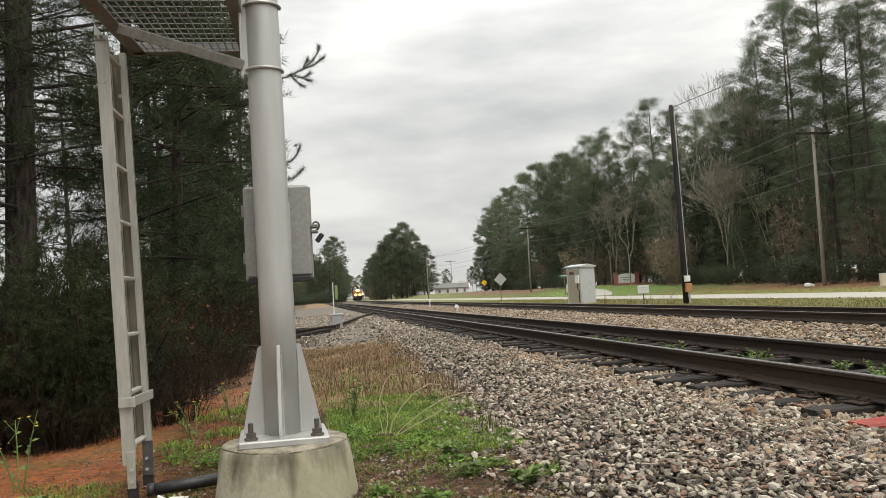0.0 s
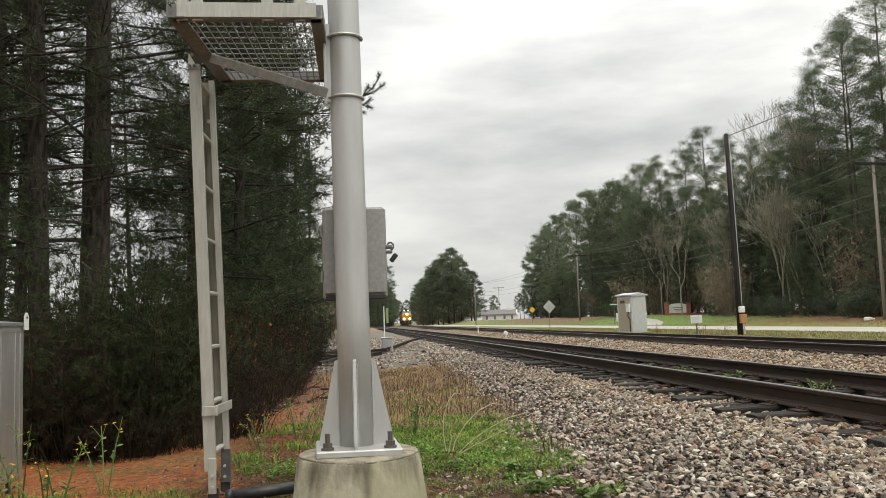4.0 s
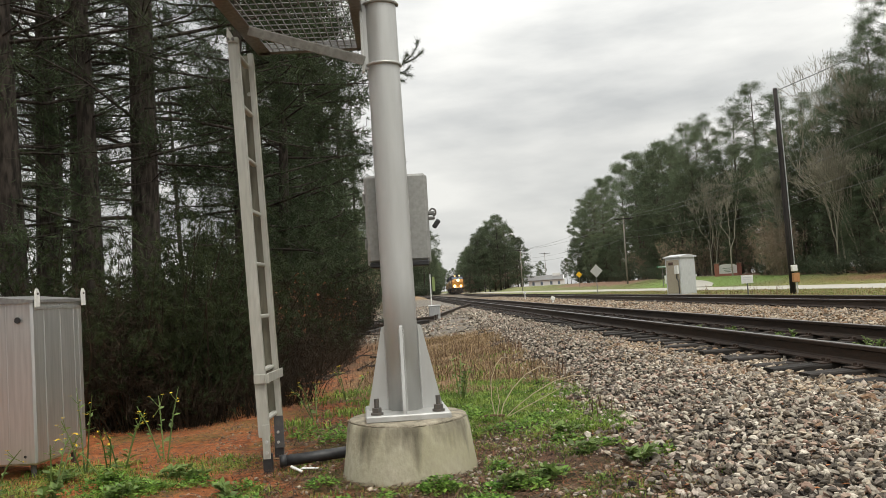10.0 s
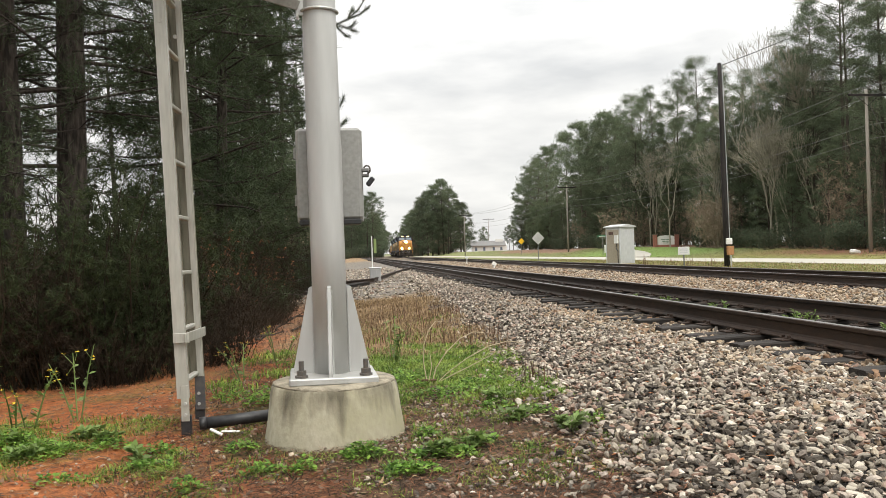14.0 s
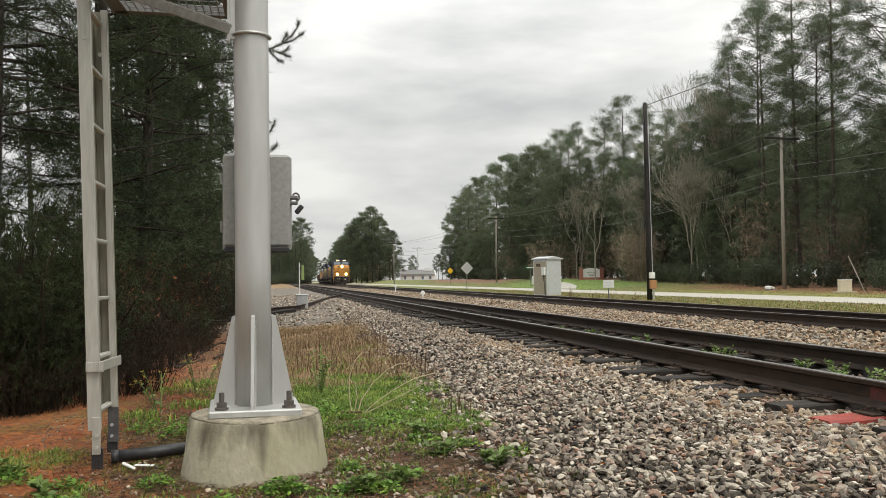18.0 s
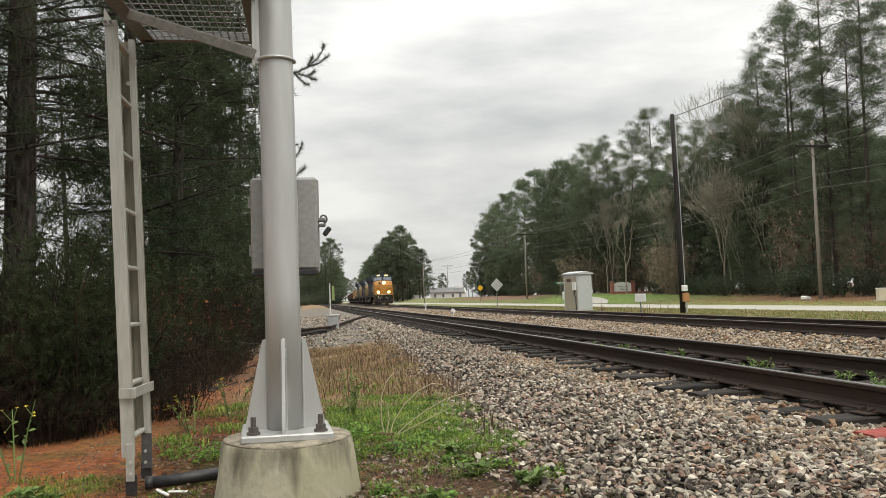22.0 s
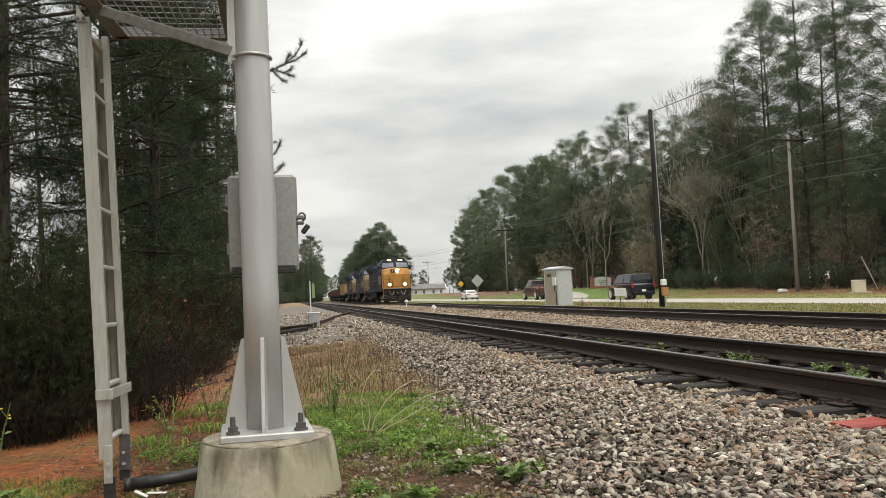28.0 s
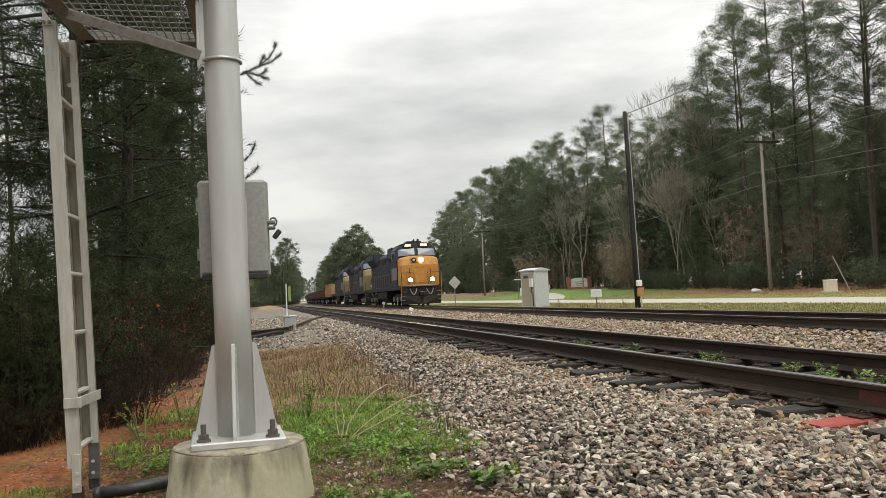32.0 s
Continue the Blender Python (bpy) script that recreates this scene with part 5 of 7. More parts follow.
def clump_pine(seed, h, r, start, spread, clumps, size, needles, length, width, flat=0.62, droop=0.0):
    """Trunk with limbs that end in rounded clouds of needles; the crown has a domed top and gaps."""
    rng = np.random.default_rng(seed)
    wood, tris = Geo(), []
    ph = rng.uniform(0, 6)

    def axis(z):
        return Vector((0.016 * h * (math.sin(z / h * 2.2 + ph) - math.sin(ph)), 0.010 * h * (math.cos(z / h * 1.7 + ph) - math.cos(ph)), z))

    zs = np.linspace(-0.4, h * 0.96, 9)
    wood.tube([axis(max(z, 0)) + Vector((0, 0, min(z, 0))) for z in zs], [r * (1.18 if z < 0 else 1) * (1 - 0.84 * max(z, 0) / h) for z in zs], 8)
    for k in range(clumps):
        f = ((k + rng.uniform(0, 1)) / clumps) ** 0.85
        z = start + (h - start) * f
        reach = spread * (0.25 + 0.95 * math.sin(math.pi * (0.16 + 0.78 * f)) ** 0.8) * rng.uniform(0.30, 1.0) ** 0.6
        if f > 0.9:
            reach *= 0.45
        a = rng.uniform(0, 2 * math.pi)
        root = axis(max(start * 0.9, z - 0.25 * reach - 0.4))
        c = axis(z) + Vector((math.cos(a) * reach, math.sin(a) * reach, -droop * reach + rng.normal() * 0.2))
        mid = root.lerp(c, 0.55) + Vector((0, 0, 0.10 * reach * rng.normal()))
        wood.tube([root, mid, c], [0.006 * reach + 0.010, 0.005 * reach + 0.007, 0.005], 4, cap=False)
        s = size * rng.uniform(0.6, 1.25)
        d = rng.normal(size=(needles, 3))
        d /= np.linalg.norm(d, axis=1, keepdims=True)
        rad = rng.uniform(0.0, 1.0, (needles, 1)) ** 0.7
        p = np.array(c) + d * rad * s * np.array((1, 1, flat)) * (1 + 0.35 * np.sin(5 * d[:, :1] + 7 * d[:, 1:2] + k))
        w = d + np.array((0, 0, 0.35)) + rng.normal(size=(needles, 3)) * 0.55
        w /= np.linalg.norm(w, axis=1, keepdims=True)
        side = np.cross(w, rng.normal(size=(needles, 3)))
        side /= np.linalg.norm(side, axis=1, keepdims=True) + 1e-9
        L = length * rng.uniform(0.6, 1.2, (needles, 1))
        tris.append(np.stack([p - side * width / 2, p + side * width / 2, p + w * L], 1))
    for k in range(6):
        a, z = rng.uniform(0, 6.28), start * rng.uniform(0.55, 1.0)
        b = axis(z)
        e = b + Vector((math.cos(a), math.sin(a), rng.uniform(-0.2, 0.3))) * spread * rng.uniform(0.2, 0.45)
        wood.tube([b, b.lerp(e, 0.5) + Vector((0, 0, 0.1)), e], [0.02, 0.013, 0.005], 4, cap=False)
    v = np.concatenate(tris).reshape(-1, 3)
    return wood, v, np.arange(len(v)).reshape(-1, 3)


def wood_pine(seed, h, r, start, low, reach, limbs, needles, length, width, dead=10):
    """A pine of the dark wood: nearly level limbs that carry loose brushes of needles, dense up to the height low, sparser above, and bare dead twigs."""
    rng = np.random.default_rng(seed)
    wood, tris = Geo(), []
    ph = rng.uniform(0, 6)

    def axis(z):
        return Vector((0.012 * h * (math.sin(z / h * 2.4 + ph) - math.sin(ph)), 0.010 * h * (math.cos(z / h * 1.9 + ph) - math.cos(ph)), z))

    zs = np.linspace(0, h, 14)
    pts = [axis(z) for z in zs]
    wood.tube([pts[0] - Vector((0, 0, 0.5))] + pts, [r * 1.25] + [r * (1.12 - 0.12 * min(1, z / 2)) * (1 - 0.88 * z / h) for z in zs], 12)
    for k in range(limbs):
        f = (k + rng.uniform(0, 1)) / limbs
        z = start + (low - start) * f / 0.72 if f < 0.72 else low + (h - low) * ((f - 0.72) / 0.28)
        ln = reach * rng.uniform(0.45, 1.1) * (1.0 if z < low else 1.0 - 0.8 * (z - low) / (h - low))
        a = rng.uniform(0, 2 * math.pi)
        d = Vector((math.cos(a), math.sin(a), rng.uniform(-0.05, 0.35))).normalized()
        p, pts = axis(z), []
        for q in range(5):
            pts.append(p)
            d = (d + Vector((rng.normal() * 0.16, rng.normal() * 0.16, rng.normal() * 0.09 - 0.05 + 0.04 * q))).normalized()
            p = p + d * ln / 4
        rr = 0.009 + 0.008 * ln
        wood.tube(pts, [rr, rr * 0.85, rr * 0.66, rr * 0.45, rr * 0.2], 5, cap=False)
        for q in range(int(4 + 3.2 * ln)):
            u = rng.uniform(0.9, 4.0)
            i = min(int(u), 3)
            base = pts[i].lerp(pts[i + 1], u - i)
            w = Vector(rng.normal(size=3)) * 0.7 + d * 0.6 + Vector((0, 0, 0.12))
            w.normalize()
            tip = base + w * rng.uniform(0.15, 0.55)
            wood.tube([base, tip], [rr * 0.3, rr * 0.12], 3, cap=False)
            n = int(needles * rng.uniform(0.5, 1.3))
            at = np.array(base)[None] + (np.array(tip) - np.array(base))[None] * rng.uniform(0.25, 1.12, (n, 1)) + rng.normal(size=(n, 3)) * 0.05
            dirs = np.array(w)[None] * 0.55 + rng.normal(size=(n, 3)) * 0.62
            dirs /= np.linalg.norm(dirs, axis=1, keepdims=True)
            side = np.cross(dirs, rng.normal(size=(n, 3)))
            side /= np.linalg.norm(side, axis=1, keepdims=True) + 1e-9
            L = length * rng.uniform(0.6, 1.2, (n, 1))
            tris.append(np.stack([at - side * width / 2, at + side * width / 2, at + dirs * L], 1))
    for k in range(dead):
        a, z = rng.uniform(0, 6.28), rng.uniform(0.4, low)
        p = axis(z)
        d = Vector((math.cos(a), math.sin(a), rng.uniform(-0.25, 0.3)))
        e = p + d * reach * rng.uniform(0.2, 0.7)
        m = p.lerp(e, 0.5) + Vector(rng.normal(size=3)) * 0.12
        wood.tube([p, m, e], [0.014, 0.010, 0.004], 4, cap=False)
        for q in range(4):
            c = m.lerp(e, rng.uniform(0, 1))
            wood.tube([c, c + Vector(rng.normal(size=3)) * 0.3], [0.005, 0.002], 3, cap=False)
    v = np.concatenate(tris).reshape(-1, 3)
    return wood, v, np.arange(len(v)).reshape(-1, 3)


# the dark pine wood on the mast's side of the line
WOOD = "pines of the dark wood"
near_kinds = [
    make_tree("pine_tree", "tall dark pine with rough bark and loose low boughs", *wood_pine(1, 19, 0.155, 1.9, 7.5, 2.6, 56, 48, 0.15, 0.0085, 20), "bark", "needle", at_ground(-4.45, 9.6), WOOD),
    make_tree("pine_tree", "tall dark pine with rough bark and bare lower limbs", *wood_pine(2, 21, 0.13, 3.0, 8.0, 2.3, 46, 46, 0.15, 0.0085, 26), "bark", "needle", at_ground(-3.95, 10.6), WOOD),
    make_tree("pine_tree", "thick dark pine with rough furrowed bark", *wood_pine(3, 23, 0.20, 2.4, 8.5, 2.9, 54, 46, 0.15, 0.0085, 24), "bark", "needle", at_ground(-3.55, 11.3), WOOD),
    make_tree("pine_tree", "dense dark green pine with boughs near the ground",
              *wood_pine(4, 15, 0.13, 0.3, 9.0, 2.1, 150, 62, 0.17, 0.012, 4), "bark", "needle", at_ground(-2.5, 17.0), WOOD),
]

# a bough of the pine that reaches out past the mast
def build_bough():
    rng = np.random.default_rng(17)
    g = thing("pine_bough", "dark pine bough with brush-like needle ends", "bough", pose(-2.55, 15.0, 0))
    pl, wy = [], []
    sprigs = (((1.2, 4.75), (2.45, 5.10), (2.75, 5.24), (2.92, 5.38), (3.02, 5.52), (3.05, 5.66)), ((2.75, 5.24), (2.95, 5.31), (3.07, 5.42), (3.13, 5.46)), ((2.75, 5.24), (2.84, 5.44)),
              ((2.5, 5.12), (2.75, 5.10), (2.88, 5.03)), ((2.5, 5.12), (2.66, 5.00), (2.74, 4.92)), ((2.75, 5.10), (2.86, 5.16)),
              ((0.9, 3.1), (2.45, 3.56), (2.56, 3.66), (2.62, 3.80)), ((0.9, 2.9), (2.45, 3.22), (2.58, 3.30), (2.65, 3.42)))
    for sp in sprigs:
        pts = [Vector((x, rng.normal() * 0.05, z)) for x, z in sp]
        part("limb", Geo().tube(pts, [0.008 - 0.005 * i / (len(pts) - 1) for i in range(len(pts))], 5, cap=False), "bark", g)
        for p, q in zip(pts[:-1], pts[1:]):
            n = max(1, int((q - p).length / 0.05))
            for k in range(n):
                c = p.lerp(q, (k + 1) / n)
                if c.x < 2.3:
                    continue
                pl.append(c)
                wy.append((q - p).normalized() + Vector((0, 0, 0.25)))
        for k in range(3):
            pl.append(pts[-1])
            wy.append((pts[-1] - pts[-2]).normalized() + Vector((0, 0, 0.35)))
    v, t = tufts(np.array(pl), np.array(wy), 0.135, 0.0048, 26, rng, 0.5)
    part("foliage", soup("foliage", v, t, "needle"), "needle", g)


rndf = random.Random(21)
for x, y, k in ((-2.6, 13.2, 3), (-2.7, 24.5, 3), (-3.5, 20.8, 3), (-5.6, 12.9, 1), (-6.1, 14.4, 1), (-7.8, 18.5, 0), (-7.4, 11.6, 2), (-6.9, 17.5, 1), (-2.9, 29.5, 3)):
    copy_thing(near_kinds[k], at_ground(x, y, rndf.uniform(0, 360)))
# the wood carried on unseen beside and behind the camera, added to darken reflections
for x, y, k in ((-7.2, 6.6, 0), (-8.4, 4.2, 1), (-7.6, 1.4, 2), (-9.2, -1.6, 0), (-7.8, -4.8, 1), (-9.0, -8.5, 2), (-7.4, -13.0, 0), (-11.8, -3.5, 3), (-11.0, -11.0, 3)):
    copy_thing(near_kinds[k], at_ground(x, y, rndf.uniform(0, 360)))
build_bough()


def shrub_soup(seed, radius, height, clumps, leaf, width, count, twig_n):
    """A low bush: stems and clumps of small leaves or twigs."""
    rng = np.random.default_rng(seed)
    wood, pl, wy = Geo(), [], []
    for k in range(twig_n):
        a, rr = rng.uniform(0, 6.3), radius * rng.uniform(0.05, 0.4)
        b = Vector((rr * math.cos(a), rr * math.sin(a), 0))
        t = Vector((radius * rng.uniform(0.2, 1) * math.cos(a + rng.normal() * 0.4), radius * rng.uniform(0.2, 1) * math.sin(a + rng.normal() * 0.4), height * rng.uniform(0.5, 1.05)))
        mid = b.lerp(t, 0.5) + Vector(rng.normal(size=3)) * 0.08 * height
        wood.tube([b - Vector((0, 0, 0.1)), mid, t], [0.008, 0.006, 0.002], 3, cap=False)
        for q in range(clumps):
            u = rng.uniform(0.25, 1.05)
            p = (b.lerp(mid, u * 2) if u < 0.5 else mid.lerp(t, u * 2 - 1)) + Vector(rng.normal(size=3)) * radius * 0.16
            pl.append(p)
            wy.append(Vector(rng.normal(size=3)) + Vector((0, 0, 0.5)))
    v, t = tufts(np.array(pl), np.array(wy), leaf, width, count, rng, 1.2)
    return wood, v, t


def make_shrub(name, label, seed, radius, height, clumps, leaf, width, count, twig_n, mat, at, group):
    w, v, t = shrub_soup(seed, radius, height, clumps, leaf, width, count, twig_n)
    g = thing(name, label, "shrub", at, group)
    me = bpy.data.meshes.new("stems")
    me.from_pydata(w.v, [], w.f)
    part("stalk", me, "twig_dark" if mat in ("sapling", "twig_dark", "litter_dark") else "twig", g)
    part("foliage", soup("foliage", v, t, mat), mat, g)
    return g


UNDER = "undergrowth of the wood"
under = [
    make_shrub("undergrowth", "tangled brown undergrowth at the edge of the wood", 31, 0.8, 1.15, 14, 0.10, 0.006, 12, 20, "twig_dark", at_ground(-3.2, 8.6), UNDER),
    make_shrub("undergrowth", "evergreen sapling undergrowth in the wood, coloured as in deep shade", 32, 0.75, 1.5, 26, 0.06, 0.006, 30, 18, "sapling", at_ground(-2.5, 8.9), UNDER),
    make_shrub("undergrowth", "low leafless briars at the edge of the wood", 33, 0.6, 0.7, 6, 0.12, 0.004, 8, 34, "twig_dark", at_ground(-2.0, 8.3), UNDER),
    make_shrub("undergrowth", "leggy bush with withered red-brown leaves", 34, 0.55, 1.3, 12, 0.05, 0.020, 6, 16, "litter_dark", at_ground(-1.75, 11.0), UNDER),
]


for k in range(16):
    y = 9.0 + 13 * rndf.random()
    copy_thing(under[3], at_ground(-1.35 - 1.2 * rndf.random() - 0.01 * y, y, rndf.uniform(0, 360))).scale = (rndf.uniform(0.6, 1.15),) * 3


def wood_edge(y):
    """The x at which the undergrowth of the wood begins."""
    return -1.15 - 0.008 * y - max(0.0, 7.4 - y) * 1.2


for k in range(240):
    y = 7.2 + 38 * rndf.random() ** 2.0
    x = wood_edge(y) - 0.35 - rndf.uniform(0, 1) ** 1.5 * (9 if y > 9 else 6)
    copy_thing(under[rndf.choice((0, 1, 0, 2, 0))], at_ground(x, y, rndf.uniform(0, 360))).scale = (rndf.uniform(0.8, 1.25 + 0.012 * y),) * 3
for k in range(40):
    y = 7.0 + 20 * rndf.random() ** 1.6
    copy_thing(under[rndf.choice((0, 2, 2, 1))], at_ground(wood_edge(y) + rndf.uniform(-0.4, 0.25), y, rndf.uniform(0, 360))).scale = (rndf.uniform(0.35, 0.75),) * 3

# the pine wood beyond the road
far_kinds = []
for n, (h, r, start, spread, wh) in enumerate(((20.5, 0.18, 8.5, 3.3, 13), (18.5, 0.16, 6.0, 3.3, 13), (22.5, 0.17, 11.0, 3.1, 12), (17.0, 0.16, 1.2, 3.4, 17))):
    far_kinds.append(make_tree("pine_tree", ("tall pine with an open rounded crown beyond the road", "mid-sized pine with a rounded crown beyond the road",
                     "tall slender pine with a high crown beyond the road", "dense full pine with low boughs beyond the road")[n],
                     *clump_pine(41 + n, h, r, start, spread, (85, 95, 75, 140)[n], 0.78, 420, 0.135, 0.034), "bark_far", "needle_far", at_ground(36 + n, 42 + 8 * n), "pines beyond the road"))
light_kinds = []
for n, (h, r, start, spread, wh) in enumerate(((20.5, 0.22, 7.0, 3.8, 11), (18.0, 0.20, 5.0, 3.8, 11), (16.0, 0.20, 1.5, 3.9, 14))):
    light_kinds.append(make_tree("pine_tree", "distant pine with a rounded grey-green crown",
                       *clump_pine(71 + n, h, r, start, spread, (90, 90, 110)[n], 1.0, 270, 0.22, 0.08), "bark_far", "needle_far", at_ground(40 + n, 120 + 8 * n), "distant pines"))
back_kinds = [make_tree("pine_tree", "dark pine deep in the wood", *pine_parts(81 + n, 18 + n, 0.15, 2.0 + n, 3.4, 15, 0.26, 0.032, 10, 8.0, dead=4, spray=0.8, twigs=4, fuzz=0.15), "bark", "needle", at_ground(-8.0 - 6 * n, 21.5 + 12 * n), "pines of the dark wood")
              for n in range(2)]


def bare_parts(seed, h, r, depth=6, fork=2, spread=0.30):
    rng = np.random.default_rng(seed)
    g = Geo()

    def grow(p, d, ln, rr, k):
        q = p + d * ln
        mid = p.lerp(q, 0.5) + Vector(rng.normal(size=3)) * ln * 0.035
        g.tube([p, mid, q], [rr, rr * 0.88, rr * 0.75], 6 if k < 2 else 3, cap=False)
        if k >= depth:
            return
        for j in range(fork if k < 2 else rng.integers(2, 4)):
            nd = (d + Vector(rng.normal(size=3)) * spread * (1.0 if k else 0.6) + Vector((0, 0, 0.16))).normalized()
            grow(q if j == 0 else p.lerp(q, rng.uniform(0.55, 1)), nd, ln * rng.uniform(0.68, 0.86), max(0.010, rr * 0.66), k + 1)

    grow(Vector((0, 0, -0.3)), Vector((0, 0, 1)), h * 0.24, r, 0)
    return g


bare_kinds = [make_tree("bare_tree", "leafless pale grey tree in front of the pines", bare_parts(51, 13, 0.085, depth=7), None, None, "bark_pale", None, at_ground(34.5, 84), "bare trees"),
              make_tree("bare_tree", "leafless spreading tree with pale twigs", bare_parts(52, 12, 0.075, depth=7, fork=3, spread=0.26), None, None, "bark_pale", None, at_ground(34.0, 62), "bare trees")]
for x, y, k in ((-2.6, 30.0, 1), (-3.6, 35.0, 1), (-3.3, 42.0, 0), (-6.0, 38.0, 0),
                (-4.2, 52.0, 1), (-6.5, 50.0, 1), (-3.9, 64.0, 0), (-8.5, 60.0, 0), (-4.6, 78.0, 1), (-12, 45, 0)):
    copy_thing(back_kinds[k], at_ground(x, y, rndf.uniform(0, 360)))
rndr = random.Random(33)
# the skyline of the wood: place and height of its leading trees
for x, y, h in ((40, 176, 15.4), (40, 170, 17.0), (39, 163, 18.6), (38, 152, 19.4), (39, 140, 20.2), (38, 128, 20.3), (38, 119, 19.0), (38, 111, 18.2), (38.5, 105, 20.2), (38, 101, 18.5), (38, 96.5, 19.0),
                (38, 90, 18.7), (38, 83, 20.1), (38.5, 78, 17.5), (38, 74.5, 16.6), (38, 69.5, 15.0), (38.5, 66, 16.8), (38, 61.5, 18.8), (37, 56.5, 21.5), (37, 52, 23), (36.2, 47.5, 22.5),
                (36.0, 42, 22), (38, 36, 21), (41, 44, 22)):
    k = 2 if h > 21 else 0 if h > 19.2 else 1
    kinds, base = (light_kinds, (20.5, 18.0, 16.0)) if y > 105 else (far_kinds, (20.5, 18.5, 22.5, 17.0))
    k = min(k, len(kinds) - 1) if y <= 105 else (0 if h > 19 else 1)
    t = copy_thing(kinds[k], at_ground(x, y, rndr.uniform(0, 360)))
    t.scale = (h / base[k],) * 3
for k in range(30):
    y = 32 + 74 * rndr.random()
    t = copy_thing(far_kinds[rndr.choice((1, 3, 3))], at_ground(35.0 + 4 * rndr.random() ** 1.3 + (1.5 if 80 < y < 96 else 0), y, rndr.uniform(0, 360)))
    t.scale = (rndr.uniform(0.5, 0.85),) * 3
for k in range(30):
    y = 40 + 140 * rndr.random()
    t = copy_thing(light_kinds[rndr.choice((1, 2, 2))], at_ground(39 + 14 * rndr.random(), y, rndr.uniform(0, 360)))
    t.scale = (rndr.uniform(0.65, 0.88),) * 3
for k in range(22):
    t = copy_thing(light_kinds[2], at_ground(rndr.uniform(36.5, 42), rndr.uniform(104, 176), rndr.uniform(0, 360)))
    t.scale = (rndr.uniform(0.45, 0.7),) * 3
for x, y, k in ((37.0, 80, 1), (38.6, 90, 1), (34.2, 72, 1), (36, 100, 0), (35.5, 64, 0), (36.5, 53, 0), (35.0, 91, 0)):
    copy_thing(bare_kinds[k], at_ground(x, y, rndr.uniform(0, 360)))
# pale leafless trees that lean out between the pines
for x, y, k, f, ry in ((37.4, 67.8, 0, 1.62, -8), (37.6, 63.0, 1, 1.58, -2), (36.0, 62.0, 1, 0.95, -14), (36.2, 58.5, 0, 0.8, -8), (35.2, 90.0, 1, 1.05, 4)):
    t = copy_thing(bare_kinds[k], pose(x, y, float(ground_z(x, y)), 0, ry, 0) @ Matrix.Rotation(rndr.uniform(0, 6.28), 4, "Z"))
    t.scale = (f,) * 3
for k in range(30):
    copy_thing(light_kinds[2], at_ground(rndr.uniform(49, 62), rndr.uniform(18, 110), rndr.uniform(0, 360)))
bush_kinds = [
    make_shrub("bush", "rounded dark evergreen bush at the edge of the lawn", 61, 1.5, 1.8, 12, 0.15, 0.05, 11, 44, "bush_green", at_ground(32.8, 50), "bushes along the lawn"),
    make_shrub("bush", "leafless brown thicket at the edge of the lawn", 62, 1.9, 4.2, 8, 0.42, 0.026, 7, 56, "twig", at_ground(37.5, 76), "bushes along the lawn"),
]
for k in range(34):
    y = 32 + 2.9 * k + rndr.uniform(-1, 1)
    kk = 1 if 69 < y < 100 and rndr.random() < 0.75 else 0
    x = 33.0 + rndr.uniform(-0.8, 1.2) + (5.0 if 76 < y < 96 else 0)
    b = copy_thing(bush_kinds[kk], at_ground(x, y, rndr.uniform(0, 360)))
    b.scale = (1.15 if kk else 0.85,) * 3
for x, y, f in ((34.6, 60, 0.34), (34.8, 64, 0.40), (35.2, 56, 0.45), (34.6, 51, 0.30), (35.5, 47, 0.42)):
    copy_thing(far_kinds[3], at_ground(x, y, rndr.uniform(0, 360))).scale = (f,) * 3
for k in range(30):
    copy_thing(far_kinds[3], at_ground(rndr.uniform(38, 50), rndr.uniform(26, 80), rndr.uniform(0, 360))).scale = (rndr.uniform(0.35, 0.6),) * 3
for k in range(54):
    y = rndr.uniform(32, 170)
    copy_thing(bush_kinds[k % 3 == 0], at_ground(rndr.uniform(35.5, 46), y, rndr.uniform(0, 360))).scale = (rndr.uniform(0.9, 1.5),) * 3
for k in range(40):
    y = rndr.uniform(248, 300)
    x = (far_x(y) - 4.5 - rndr.random() * 16) if k % 2 else (far_x(y) + 4.5 + rndr.random() * 17)
    copy_thing(bush_kinds[k % 4 == 0], at_ground(x, y, rndr.uniform(0, 360))).scale = (rndr.uniform(1.0, 2.0),) * 3
for k in range(26):
    copy_thing(bush_kinds[k % 4 == 0], at_ground(-4.5 - rndr.random() * 6, rndr.uniform(48, 300), rndr.uniform(0, 360))).scale = (rndr.uniform(1.2, 2.4),) * 3

# distant trees round the bend
for x, y, k, f in ((19.8, 247, 2, 0.75), (23, 250, 2, 1.1), (26.5, 252, 0, 1.0), (29.5, 248, 0, 1.12), (32.5, 254, 1, 1.1), (36, 250, 2, 0.95), (29, 258, 0, 1.1), (26, 262, 1, 1.15),
                   (32, 262, 2, 1.2), (22.5, 258, 2, 0.95), (38.0, 262, 2, 0.7), (24.5, 246, 2, 0.8), (30.5, 245, 2, 0.85), (34.5, 246, 2, 0.7)):
    copy_thing(light_kinds[k], at_ground(x, y, rndr.uniform(0, 360))).scale = (f,) * 3
for k in range(46):
    y = rndr.uniform(262, 400)
    edge = far_x(y) - 5
    copy_thing(light_kinds[rndr.choice((0, 1, 2, 2))], at_ground(edge - rndr.random() ** 1.3 * 26, y, rndr.uniform(0, 360))).scale = (rndr.uniform(0.75, 1.1),) * 3
